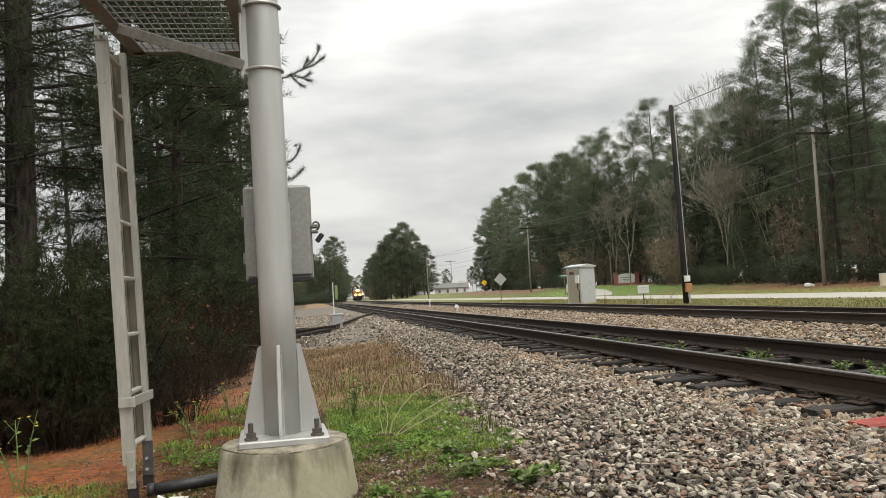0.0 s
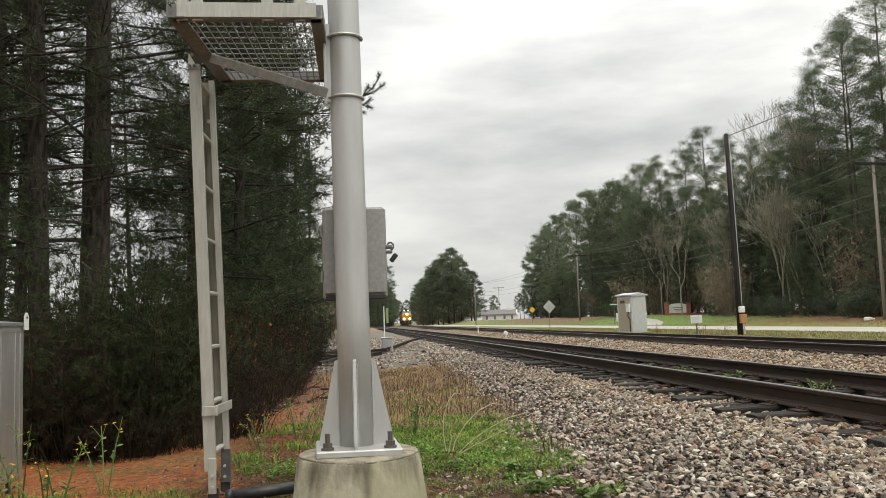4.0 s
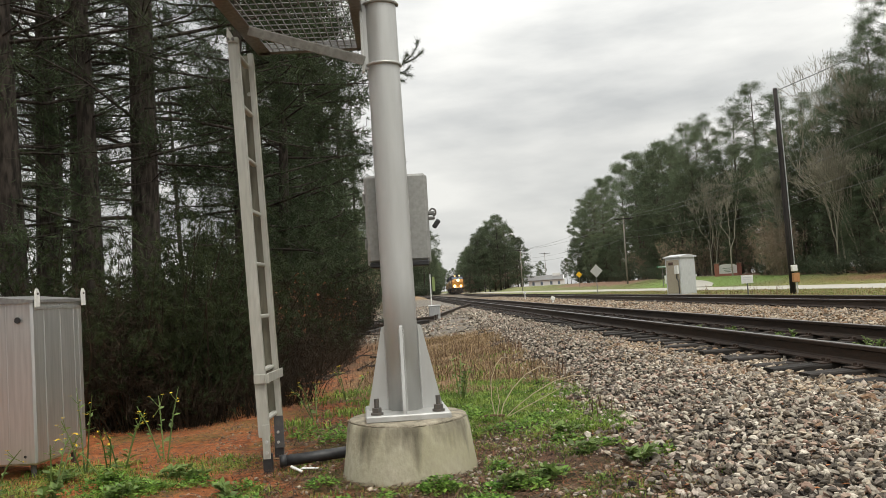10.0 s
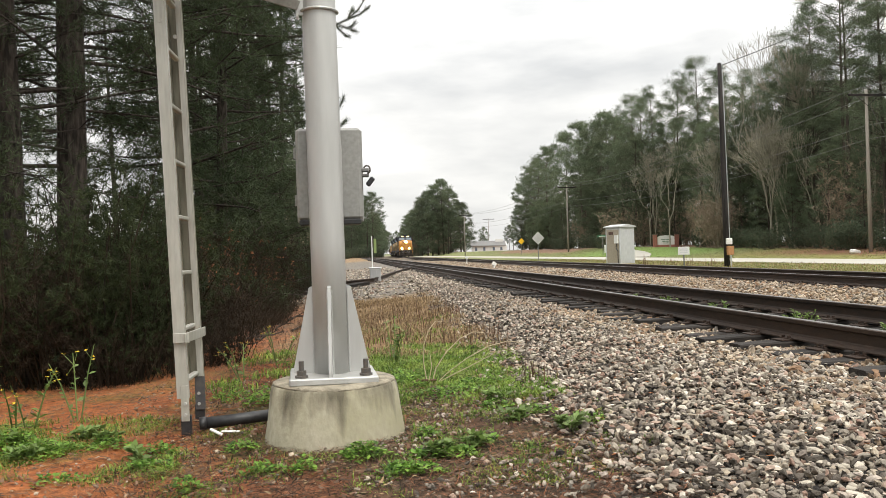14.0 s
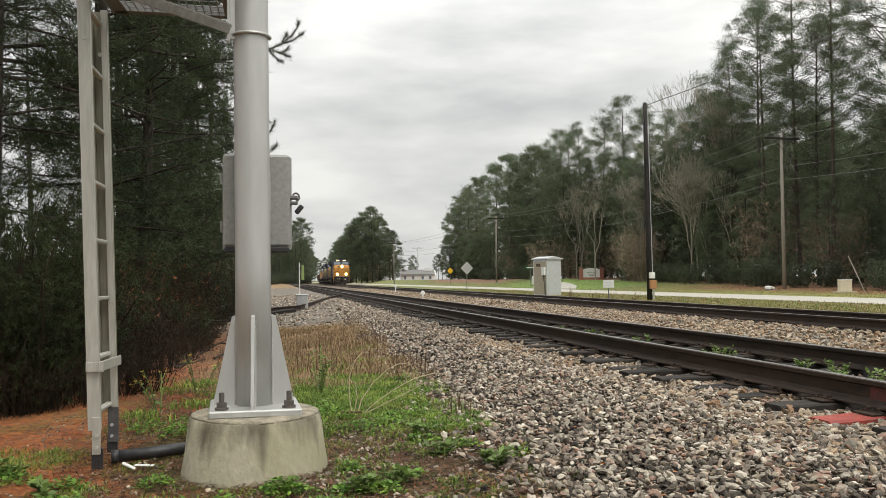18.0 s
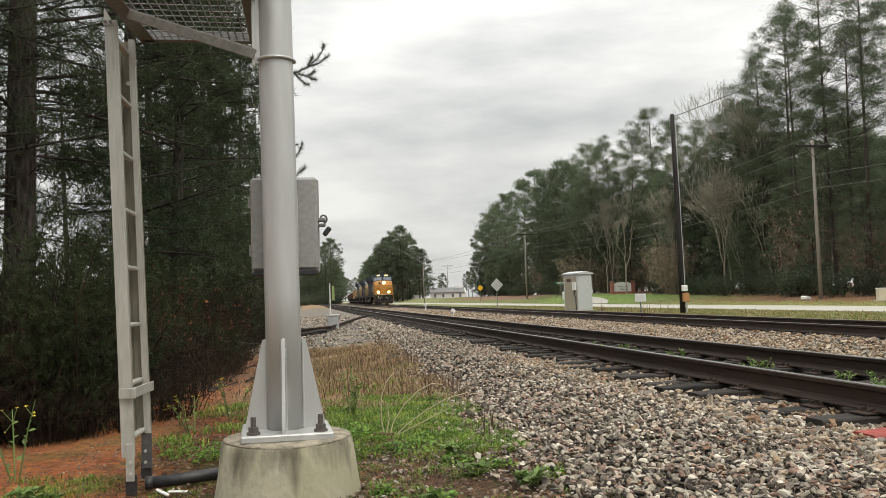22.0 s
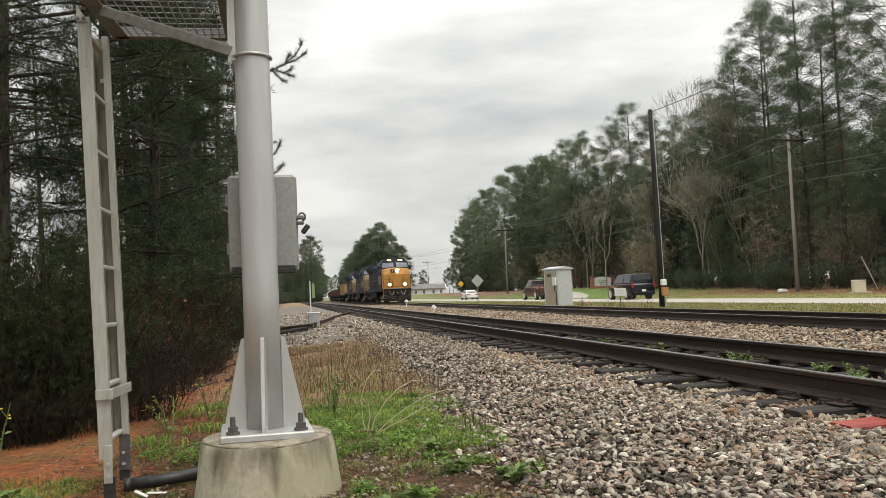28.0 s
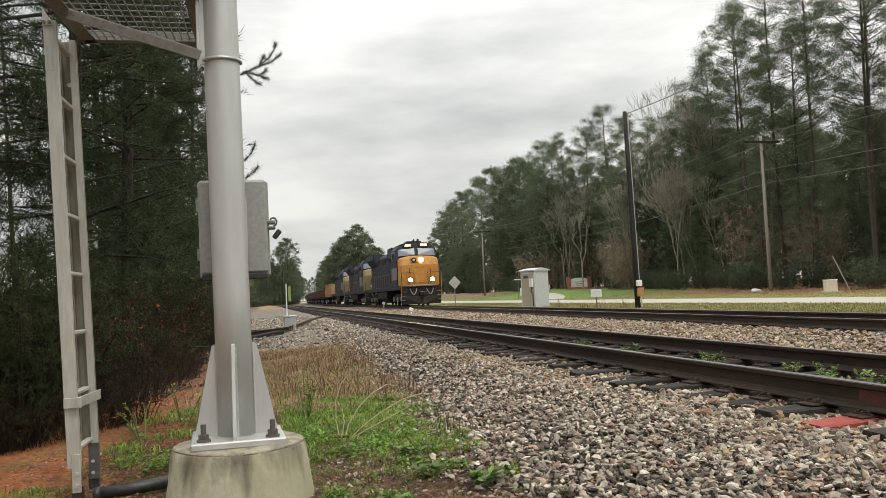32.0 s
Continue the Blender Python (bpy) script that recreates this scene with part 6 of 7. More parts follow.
for k in range(26):
    y = rndr.uniform(275, 420)
    copy_thing(light_kinds[rndr.choice((1, 2, 2))], at_ground(far_x(y) + 5 + rndr.random() * 16, y, rndr.uniform(0, 360))).scale = (rndr.uniform(0.7, 1.05),) * 3
for k in range(14):
    copy_thing(light_kinds[rndr.choice((1, 2, 2, 2))], at_ground(-10 + 4.2 * k, rndr.uniform(640, 720), rndr.uniform(0, 360))).scale = (rndr.uniform(0.9, 1.25),) * 3
for k in range(28):
    y = rndr.uniform(85, 300)
    copy_thing(light_kinds[rndr.choice((1, 2, 2, 0))], at_ground(-5 - rndr.random() ** 1.5 * 14, y, rndr.uniform(0, 360))).scale = (rndr.uniform(0.5, 0.72) + 0.0008 * y,) * 3
for x, y, k, f in ((62, 300, 0, 0.5), (56, 330, 1, 0.55), (48, 340, 2, 0.5), (70, 320, 2, 0.5), (40, 350, 2, 0.5), (66, 290, 2, 0.45), (57.5, 285, 1, 0.5), (44, 300, 2, 0.4), (52, 310, 2, 0.4)):
    copy_thing(light_kinds[k], at_ground(x, y, rndr.uniform(0, 360))).scale = (f,) * 3


# ---- ground cover near the mast ----
def blades(places, length, width, lean, rng, bend=0.4):
    """Bent blades: two lengths each, rising from places."""
    n = len(places)
    a = rng.uniform(0, 2 * np.pi, n)
    out = np.stack([np.cos(a), np.sin(a), np.zeros(n)], -1)
    side = np.stack([-np.sin(a), np.cos(a), np.zeros(n)], -1)
    up = np.array([0, 0, 1.0])
    L = (length[0] + (length[1] - length[0]) * rng.uniform(size=n))[:, None]
    k = (lean * rng.uniform(0.1, 1, n))[:, None]
    mid = places + L * 0.55 * (up * (1 - 0.3 * k) + out * k * 0.6)
    tip = mid + L * 0.45 * (up * (1 - bend - 0.6 * k) + out * (k + bend))
    w = width * rng.uniform(0.6, 1.2, n)[:, None] / 2
    v = np.stack([places - side * w, places + side * w, mid - side * w * 0.8, mid + side * w * 0.8, tip], 1).reshape(-1, 3)
    f = (np.array([(0, 1, 3), (0, 3, 2), (2, 3, 4)])[None] + (np.arange(n) * 5)[:, None, None]).reshape(-1, 3)
    return v, f


def on_ground(x, y, lift=0.0):
    return np.stack([x, y, ground_z(x, y) + lift], -1)


def cover(name, label, mat, x, y, length, width, lean, rng, bend=0.4, per=1, spread=0.02):
    x, y = np.repeat(x, per), np.repeat(y, per)
    x, y = x + rng.normal(size=len(x)) * spread, y + rng.normal(size=len(y)) * spread
    away = (x - MX) ** 2 + (y - MY) ** 2 > 0.40 ** 2
    x, y = x[away], y[away]
    v, f = blades(on_ground(x, y, -0.005), length, width, lean, rng, bend)
    return tagged(new(name, soup(name, v, f, mat)), label, "grass", kind="stuff")


def patchy(n, xr, yr, rng, level=0.0, scale=1.6, seed=0.0):
    x, y = rng.uniform(*xr, n), rng.uniform(*yr, n)
    keep = ripple(x, y, scale, seed) + 0.4 * ripple(x, y, scale * 3.1, seed + 1) + rng.normal(size=n) * 0.12 > level
    return x[keep], y[keep]


GR = np.random.default_rng(91)
x, y = patchy(5200, (0.25, 1.55), (5.1, 8.3), GR, -0.35, 1.3, 0.4)
ok = x < ballast_edge(y) + 0.12
cover("grass", "bright green winter grass beside the footing", "grass", x[ok], y[ok], (0.02, 0.09), 0.0065, 1.2, GR, per=11, spread=0.035)
x, y = patchy(900, (-1.0, -0.2), (5.5, 8.6), GR, 0.2, 1.5, 2.0)
cover("grass", "patchy green grass behind the ladder", "grass", x, y, (0.04, 0.13), 0.010, 0.9, GR, per=5, spread=0.03)
x, y = patchy(2600, (-2.7, -0.75), (3.7, 5.2), GR, 0.2, 1.5, 3.1)
cover("grass", "green grass and clover in the pine straw", "grass", x, y, (0.015, 0.07), 0.0065, 1.2, GR, per=16, spread=0.045)
x, y = patchy(2600, (-0.8, 1.4), (3.3, 5.0), GR, 0.12, 2.2, 5.0)
cover("grass", "small tufts of green grass in the litter", "grass", x, y, (0.015, 0.05), 0.006, 1.1, GR, per=12, spread=0.03)
x, y = patchy(1300, (0.35, 1.5), (3.6, 5.4), GR, 0.25, 2.0, 7.0)
cover("grass", "small green tufts along the ballast edge", "grass", x, y, (0.02, 0.065), 0.0065, 1.0, GR, per=11, spread=0.03)
x, y = patchy(1500, (-0.3, 1.9), (7.8, 13.0), GR, 0.25, 1.1, 4.0)
ok = x < ballast_edge(y)
cover("grass", "sparse green grass among the dead stalks", "grass", x[ok], y[ok], (0.04, 0.14), 0.011, 1.1, GR, per=4, spread=0.04)
# dead grass and stalks on the slope behind the mast
x, y = GR.uniform(-0.5, 2.2, 7500), GR.uniform(7.4, 18.5, 7500)
ok = (x < ballast_edge(y) + 0.1) & (x > -0.55 - 0.02 * y + 0.2 * ripple(x, y, 1.0, 1)) & (ripple(x, y, 1.3, 0.7) + 0.5 * ripple(x, y, 4.0, 2.7) > 0.0)
cover("dry_grass", "matted straw-coloured dead grass on the slope", "straw", x[ok], y[ok], (0.06, 0.22), 0.009, 2.2, GR, 0.7, per=6, spread=0.06)
x, y = GR.uniform(0.0, 2.0, 2300), 7.9 + 8 * GR.uniform(size=2300) ** 1.3
ok = (x < ballast_edge(y) + 0.15) & (x > 0.1 + 0.02 * y) & (ripple(x, y, 1.1, 2.2) + 0.6 * ripple(x, y, 3.0, 1.2) + GR.normal(size=len(x)) * 0.3 > 0.3)
cover("dead_stalks", "upright dark brown dead weed stalks", "stalk", x[ok], y[ok], (0.08, 0.42), 0.006, 0.9, GR, 0.2, per=2, spread=0.09)
x, y = GR.uniform(-2.6, -0.4, 420), GR.uniform(8, 22, 420)
cover("dead_stalks", "thin dead stalks on the needle-covered bank", "stalk", x, y, (0.08, 0.35), 0.006, 0.6, GR, 0.2, per=1, spread=0.06)
x, y = GR.uniform(-1.9, 0.3, 1300), GR.uniform(9, 24, 1300)
ok = ripple(x, y, 0.9, 4.4) > 0.0
cover("dry_grass", "brown dead grass on the needle-covered bank", "stalk", x[ok], y[ok], (0.06, 0.22), 0.010, 1.2, GR, 0.5, per=3, spread=0.06)
x, y = GR.normal(1.33, 0.07, 26), GR.normal(5.75, 0.10, 26)
cover("dead_stalks", "small clump of dead stalks in the ballast", "stalk", x, y, (0.10, 0.24), 0.006, 0.4, GR, 0.1, per=2, spread=0.03)


def needle_litter(name, label, mat, n, xr, yr, keep, length, width):
    x, y = GR.uniform(*xr, n), GR.uniform(*yr, n)
    ok = keep(x, y)
    x, y = x[ok], y[ok]
    n = len(x)
    a, e = GR.uniform(0, 2 * np.pi, n), GR.normal(size=n) * 0.14
    d = np.stack([np.cos(a), np.sin(a), e], -1)
    s = np.stack([-np.sin(a), np.cos(a), np.zeros(n)], -1)
    L = GR.uniform(*length, n)[:, None]
    p = on_ground(x, y, 0.006) + np.stack([0 * x, 0 * x, GR.uniform(0, 0.015, n)], -1)
    v = np.stack([p - s * width / 2, p + s * width / 2, p + d * L], 1).reshape(-1, 3)
    return tagged(new(name, soup(name, v, np.arange(len(v)).reshape(-1, 3), mat)), label, "litter", kind="stuff")


needle_litter("pine_straw", "orange-brown fallen pine needles covering the ground", "litter", 52000, (-3.6, -0.5), (2.4, 9),
              lambda x, y: np.random.default_rng(4).uniform(size=len(x)) < smooth(-0.5, -1.1, x + 0.2 * ripple(x, y, 1.6, 2.0)), (0.05, 0.13), 0.003)
needle_litter("pine_straw", "damp red-brown needles round the footing", "litter_dark", 34000, (-1.2, 1.7), (2.4, 9),
              lambda x, y: (x < ballast_edge(y) + 0.15) & (ripple(x, y, 1.9, 1.0) > -0.6), (0.05, 0.12), 0.003)
needle_litter("pine_straw", "brown fallen pine needles under the trees", "stalk", 16000, (-6.5, 0.2), (7, 16), lambda x, y: x < 0.4 - 0.05 * y, (0.12, 0.25), 0.009)
needle_litter("dead_twigs", "dark broken twigs lying in the litter", "stalk", 1500, (-1.4, 1.6), (3.4, 8), lambda x, y: x < ballast_edge(y), (0.08, 0.28), 0.006)
needle_litter("pine_straw", "dark damp needles matted on the ground", "twig_dark", 22000, (-1.0, 1.6), (2.4, 7.5), lambda x, y: x < ballast_edge(y) + 0.25, (0.05, 0.14), 0.005)
needle_litter("pine_straw", "orange needles blown over the ballast", "litter_dark", 3200, (0.9, 3.6), (2.6, 8), lambda x, y: ripple(x, y, 1.2, 6.0) > 0.1, (0.05, 0.11), 0.003)
needle_litter("fallen_leaves", "scattered fallen leaves among the ballast", "litter", 900, (1.0, 4.0), (3.2, 8), lambda x, y: x > 1.0, (0.03, 0.06), 0.022)


needle_litter("fallen_leaves", "brown fallen leaves and bark in the pine straw", "stalk", 3600, (-2.4, 1.5), (3.2, 7), lambda x, y: x < ballast_edge(y) + 0.2, (0.02, 0.06), 0.022)
needle_litter("fallen_leaves", "pale straw-coloured leaves in the pine straw", "straw", 1300, (-2.0, 1.5), (3.2, 7), lambda x, y: x < ballast_edge(y) + 0.2, (0.02, 0.05), 0.018)


def leaf(g, p, d, size, rng):
    """One broad pointed leaf."""
    d = Vector(d).normalized()
    s = d.cross(Vector((0, 0, 1)) + Vector(rng.normal(size=3)) * 0.3).normalized() * size * 0.28
    p = Vector(p)
    m = p + d * size * 0.5 + Vector((0, 0, size * 0.08))
    g.add([p, m - s, p + d * size, m + s], [(0, 1, 2), (0, 2, 3)])


def build_weed(seed, x, y, h, flowers, spread=0.25):
    rng = np.random.default_rng(seed)
    g = thing("flowering_weed" if flowers else "weed", "spindly green weed with small yellow flowers in pine straw" if flowers else "low leafy green weed growing in gravel", "weed",
              at_ground(x, y), "weeds")
    st, lf, fl = Geo(), Geo(), Geo()
    for k in range(3 if flowers else 5):
        a = rng.uniform(0, 6.28)
        p = Vector((0.02 * math.cos(a), 0.02 * math.sin(a), -0.01))
        top = Vector((spread * rng.uniform(0.2, 1) * math.cos(a), spread * rng.uniform(0.2, 1) * math.sin(a), h * rng.uniform(0.6, 1)))
        mid = p.lerp(top, 0.55) + Vector((0, 0, 0.04))
        st.tube([p, mid, top], [0.005, 0.004, 0.002], 5)
        for q in range(9 if flowers else 18):
            u = rng.uniform(0.05, 0.8 if flowers else 1)
            b = p.lerp(mid, u * 1.8) if u < 0.55 else mid.lerp(top, (u - 0.55) / 0.45)
            leaf(lf, b, (rng.normal(), rng.normal(), 0.35), rng.uniform(0.03, 0.065) * (1.2 - 0.6 * u if flowers else 0.95), rng)
        if flowers:
            for q in range(3):
                b = mid.lerp(top, rng.uniform(0.4, 1)) + Vector(rng.normal(size=3)) * 0.025
                st.tube([mid.lerp(top, 0.5), b], [0.002, 0.0015], 4)
                for w in range(4):
                    leaf(fl, b, (rng.normal(), rng.normal(), 0.3), 0.016, rng)
    part("stem", st, "weed", g)
    part("foliage", lf, "weed", g)
    if flowers:
        part("blossom", fl, "flower", g, "small yellow blossoms")


for n, (x, y, h) in enumerate(((-1.92, 4.85, 0.50), (-1.75, 4.95, 0.42), (-1.55, 5.15, 0.45), (-1.98, 4.55, 0.38), (-1.70, 4.62, 0.32), (-2.25, 4.4, 0.36), (0.42, 7.0, 0.42), (-0.75, 6.4, 0.34), (-0.55, 7.2, 0.36))):
    build_weed(200 + n, x, y, h, n != 6)
for n, (x, y) in enumerate(((5.05, 8.6), (5.2, 9.0), (4.75, 10.3), (5.15, 7.3), (5.4, 7.1), (5.0, 6.5), (4.85, 6.2), (5.3, 6.35), (5.1, 12.4), (4.9, 13.3), (5.3, 11.0))):
    build_weed(230 + n, x, y, 0.21, False, 0.22)
for n, (x, y) in enumerate(((0.62, 3.95), (0.95, 4.5), (1.15, 4.2), (-0.95, 4.1), (-1.2, 4.45), (0.9, 5.0), (-1.5, 4.2), (0.45, 3.8), (-1.35, 4.6), (-1.65, 4.5), (-1.9, 4.3), (-2.0, 4.7))):
    build_weed(260 + n, x, y, 0.06, False, 0.09)

def broadleaf(places, size, rng):
    """Small cupped leaves, three to a stalk, over places."""
    n = len(places)
    a = rng.uniform(0, 2 * np.pi, n)
    tilt = rng.uniform(-0.1, 0.75, n)
    d = np.stack([np.cos(a) * np.cos(tilt), np.sin(a) * np.cos(tilt), np.sin(tilt)], -1)
    s = np.stack([-np.sin(a), np.cos(a), rng.normal(size=n) * 0.25], -1)
    L = rng.uniform(*size, n)[:, None]
    up = np.array([0, 0, 1.0])
    v = np.stack([places, places + d * L * 0.5 - s * L * 0.30 + up * L * 0.10, places + d * L * 0.52, places + d * L * 0.5 + s * L * 0.30 + up * L * 0.10, places + d * L - up * L * 0.08], 1).reshape(-1, 3)
    f = (np.array([(0, 1, 2), (0, 2, 3), (1, 4, 2), (2, 4, 3)])[None] + (np.arange(n) * 5)[:, None, None]).reshape(-1, 3)
    return v, f


def clover_patch(x, y, rx, ry, count, height, label):
    a, r = GR.uniform(0, 2 * np.pi, count), np.sqrt(GR.uniform(size=count))
    r = r * (0.75 + 0.25 * np.sin(3 * a + x * 9))
    px, py = x + rx * r * np.cos(a), y + ry * r * np.sin(a)
    keep = (px - MX) ** 2 + (py - MY) ** 2 > 0.43 ** 2
    px, py, r = px[keep], py[keep], r[keep]
    p = on_ground(px, py) + np.stack([0 * px, 0 * px, 0.006 + height * (1.05 - r) * GR.uniform(0.1, 1, len(px))], -1)
    v, f = broadleaf(p, (0.014, 0.036), GR)
    at = at_ground(x, y)
    g = new("clover_patch", soup("clover_patch", v - np.array(at.translation), f, "clover"))
    g.matrix_basis = at
    tagged(g, label, "weed", "clover patches")


for x, y, rx, ry, n, h in ((0.14, -0.56, 0.15, 0.10, 420, 0.09), (0.33, -0.82, 0.17, 0.11, 420, 0.07), (0.52, -0.58, 0.22, 0.14, 460, 0.06), (0.72, -0.36, 0.13, 0.10, 180, 0.05),
                           (-0.12, -0.72, 0.09, 0.09, 130, 0.08), (-0.30, -0.66, 0.12, 0.08, 130, 0.05), (0.47, -0.20, 0.07, 0.08, 100, 0.06)):
    clover_patch(MX + x, MY + y, rx, ry, n, h, "low clump of green clover against the concrete footing")
for x, y, rx, ry, n, h in ((-1.42, -0.12, 0.30, 0.16, 700, 0.08), (-1.62, 0.05, 0.22, 0.15, 420, 0.12), (-1.12, -0.02, 0.16, 0.14, 260, 0.06), (-0.84, -0.18, 0.14, 0.10, 230, 0.07),
                           (-0.80, -0.48, 0.18, 0.10, 230, 0.05), (-1.75, -0.42, 0.24, 0.12, 320, 0.06), (-0.58, -0.86, 0.08, 0.08, 110, 0.08), (-0.42, -0.24, 0.16, 0.12, 180, 0.05), (-1.15, -0.62, 0.16, 0.10, 150, 0.04)):
    clover_patch(MX + x, MY + y, rx, ry, n, h, "low clump of green clover in the pine straw")
for x, y, rx, ry, n, h in ((-0.45, 0.95, 0.18, 0.20, 420, 0.14), (-0.22, 1.35, 0.16, 0.25, 360, 0.16), (-0.68, 1.2, 0.16, 0.2, 260, 0.10), (0.75, 0.95, 0.32, 0.25, 620, 0.10), (1.0, 1.25, 0.28, 0.22, 500, 0.12),
                           (1.15, 0.28, 0.16, 0.12, 200, 0.05), (1.35, 0.0, 0.15, 0.12, 200, 0.05), (0.95, 0.45, 0.18, 0.12, 200, 0.05), (0.45, 1.5, 0.2, 0.3, 420, 0.14)):
    clover_patch(MX + x, MY + y, rx, ry, n, h, "leafy green clump among the winter grass")

briar = thing("dead_briar", "arching pale dead briar stems on the grass", "weed", at_ground(0.59, 5.84))
for pts in (((0, 0, -0.02), (-0.025, 0.01, 0.15), (-0.02, 0.02, 0.28), (0.02, 0.02, 0.39), (0.07, 0.03, 0.445), (0.12, 0.03, 0.44)),
            ((0.02, 0, -0.02), (0.06, 0.02, 0.11), (0.14, 0.04, 0.22), (0.24, 0.05, 0.31), (0.34, 0.06, 0.355), (0.42, 0.06, 0.345), (0.44, 0.06, 0.29)),
            ((0.03, 0, -0.02), (0.14, 0.0, 0.08), (0.28, 0.0, 0.175), (0.44, 0.0, 0.255), (0.58, 0.0, 0.285), (0.68, 0.0, 0.27)),
            ((0.04, 0, 0.0), (0.18, -0.02, 0.07), (0.34, -0.02, 0.14), (0.47, -0.02, 0.20)), ((0, 0, 0), (0.03, 0.0, 0.13), (0.02, 0.02, 0.24))):
    part("stem", Geo().tube(pts, [0.0042] + [0.0032] * (len(pts) - 2) + [0.0015], 5), "briar", briar)
part("root", Geo().tube([(-0.15, -0.03, 0.02), (-0.06, 0.0, 0.035), (0.06, 0.01, 0.03)], [0.010, 0.014, 0.008], 6), "stalk", briar, "dark woody root end")

# fallen sticks on the bank below the wood
rnds = random.Random(12)
for k in range(14):
    x, y, a, ln = rnds.uniform(-1.5, -0.35), rnds.uniform(6.8, 14.0), rnds.uniform(0.2, 2.2), rnds.uniform(0.35, 1.0)
    d = Vector((math.cos(a), math.sin(a), 0))
    pts = [Vector((x, y, float(ground_z(x, y)) + 0.02)) + d * ln * f + Vector((0, 0, rnds.uniform(0.0, 0.05))) for f in (0, 0.35, 0.7, 1)]
    st = part("fallen_branch", Geo().tube(pts, [0.018, 0.015, 0.011, 0.005], 6).tube([pts[1], pts[1] + Vector((d.y, -d.x, 0.5)) * 0.22], [0.008, 0.003], 5), "bark")
    tagged(st, "dark fallen branch lying in the pine straw", "branch", group="fallen branches")


# rough grass of the verge between the far track and the road
x, y = GR.uniform(13.3, 20.0, 9000), 18 + 62 * GR.uniform(size=9000) ** 1.5
ok = ripple(x, y, 0.5, 2.0) > -0.75
cover("verge_grass", "rough olive-green verge grass beside the road", "verge", x[ok], y[ok], (0.05, 0.13), 0.022, 0.9, GR, per=2, spread=0.08)
x, y = GR.uniform(13.2, 20.0, 5000), 18 + 50 * GR.uniform(size=5000) ** 1.4
cover("verge_grass", "dead straw in the verge grass", "straw", x, y, (0.06, 0.18), 0.018, 1.0, GR, per=2, spread=0.1)
x, y = GR.uniform(25.8, 33.0, 8000), 26 + 80 * GR.uniform(size=8000) ** 1.2
cover("lawn_grass", "mown lawn grass beyond the road", "verge", x, y, (0.03, 0.08), 0.03, 0.9, GR, per=2, spread=0.1)
for n, (x, y) in enumerate(((13.2, 35.0), (13.6, 33.2), (13.0, 29.8), (14.2, 30.6))):
    ob = cover("dead_weeds", "tall dead weeds by the far track", "stalk", np.full(14, x), np.full(14, y), (0.3, 0.8), 0.02, 0.5, GR, 0.15, per=1, spread=0.18)


# ---- the train ----
def hull(points, base=None):
    """A faceted solid round the points."""
    bm = bmesh.new()
    for p in points:
        bm.verts.new(p)
    res = bmesh.ops.convex_hull(bm, input=bm.verts)
    junk = list({v for v in res["geom_interior"] + res["geom_unused"] if isinstance(v, bmesh.types.BMVert)})
    bmesh.ops.delete(bm, geom=junk, context="VERTS")
    g = base or Geo()
    bm.verts.index_update()
    g.add([v.co.copy() for v in bm.verts], [[v.index for v in f.verts] for f in bm.faces])
    bm.free()
    return g


def mirrored(points):
    return [(s * x, y, z) for x, y, z in points for s in (-1, 1)]


def slab(quad, normal, thick):
    """A thin pane from four corners."""
    n = Vector(normal).normalized() * thick
    return hull([Vector(p) for p in quad] + [Vector(p) + n for p in quad])


WHEEL = Geo().tube([(-0.82, 0, 0), (0.82, 0, 0)], 0.09, 10)
for sx in (-1, 1):
    WHEEL.tube([(sx * 0.70, 0, 0), (sx * 0.835, 0, 0)], 0.52, 24)
    WHEEL.tube([(sx * 0.835, 0, 0), (sx * 0.845, 0, 0)], 0.30, 16)
    for k in range(6):
        a = k * math.pi / 3
        WHEEL.box((sx * 0.85, 0.4 * math.cos(a), 0.4 * math.sin(a)), (0.02, 0.06, 0.06))
WHEEL = WHEEL.mesh("wheelset")
WHEEL.materials.append(M["grime"])


def build_truck(parent, y, axles, spacing, rolling):
    tk = part("truck", Geo().box((0, y, 0.62), (1.5, spacing * (axles - 1) + 0.6, 0.24), 0.04), "grime", parent, "grimy wheel truck")
    made = []
    for s in (-1, 1):
        n = spacing * (axles - 1) / 2
        part("side_frame", Geo().prism([(y - n - 0.45, 0.50), (y - n - 0.3, 0.80), (y - 0.6, 0.92), (y + 0.6, 0.92), (y + n + 0.3, 0.80), (y + n + 0.45, 0.50),
                                        (y + n, 0.40), (y + 0.4, 0.46), (y - 0.4, 0.46), (y - n, 0.40)], 0, s * 1.02 - 0.09, s * 1.02 + 0.09), "grime", tk)
        for k in range(axles):
            part("axle_box", Geo().box((s * 1.16, y + spacing * (k - (axles - 1) / 2), 0.53), (0.14, 0.36, 0.34), 0.05), "galv_dark", tk, "greyish axle box")
    for k in range(axles):
        w = new("wheelset", WHEEL)
        w.parent = tk
        w.matrix_basis = pose(0, y + spacing * (k - (axles - 1) / 2), 0.52)
        made.append(w)
    return made


M["number"] = material("lit_number_board", (0.7, 0.6, 0.3), 0.5, 0, emit=((1.0, 0.72, 0.28), 3.0))
M["rail_tan"] = material("dull_tan_rail_paint", (0.17, 0.135, 0.085), 0.7, 0, (10, (0.12, 0.10, 0.07), 0.6))
M["lens_off"] = material("unlit_lens", (0.5, 0.5, 0.5), 0.15, 0.3)


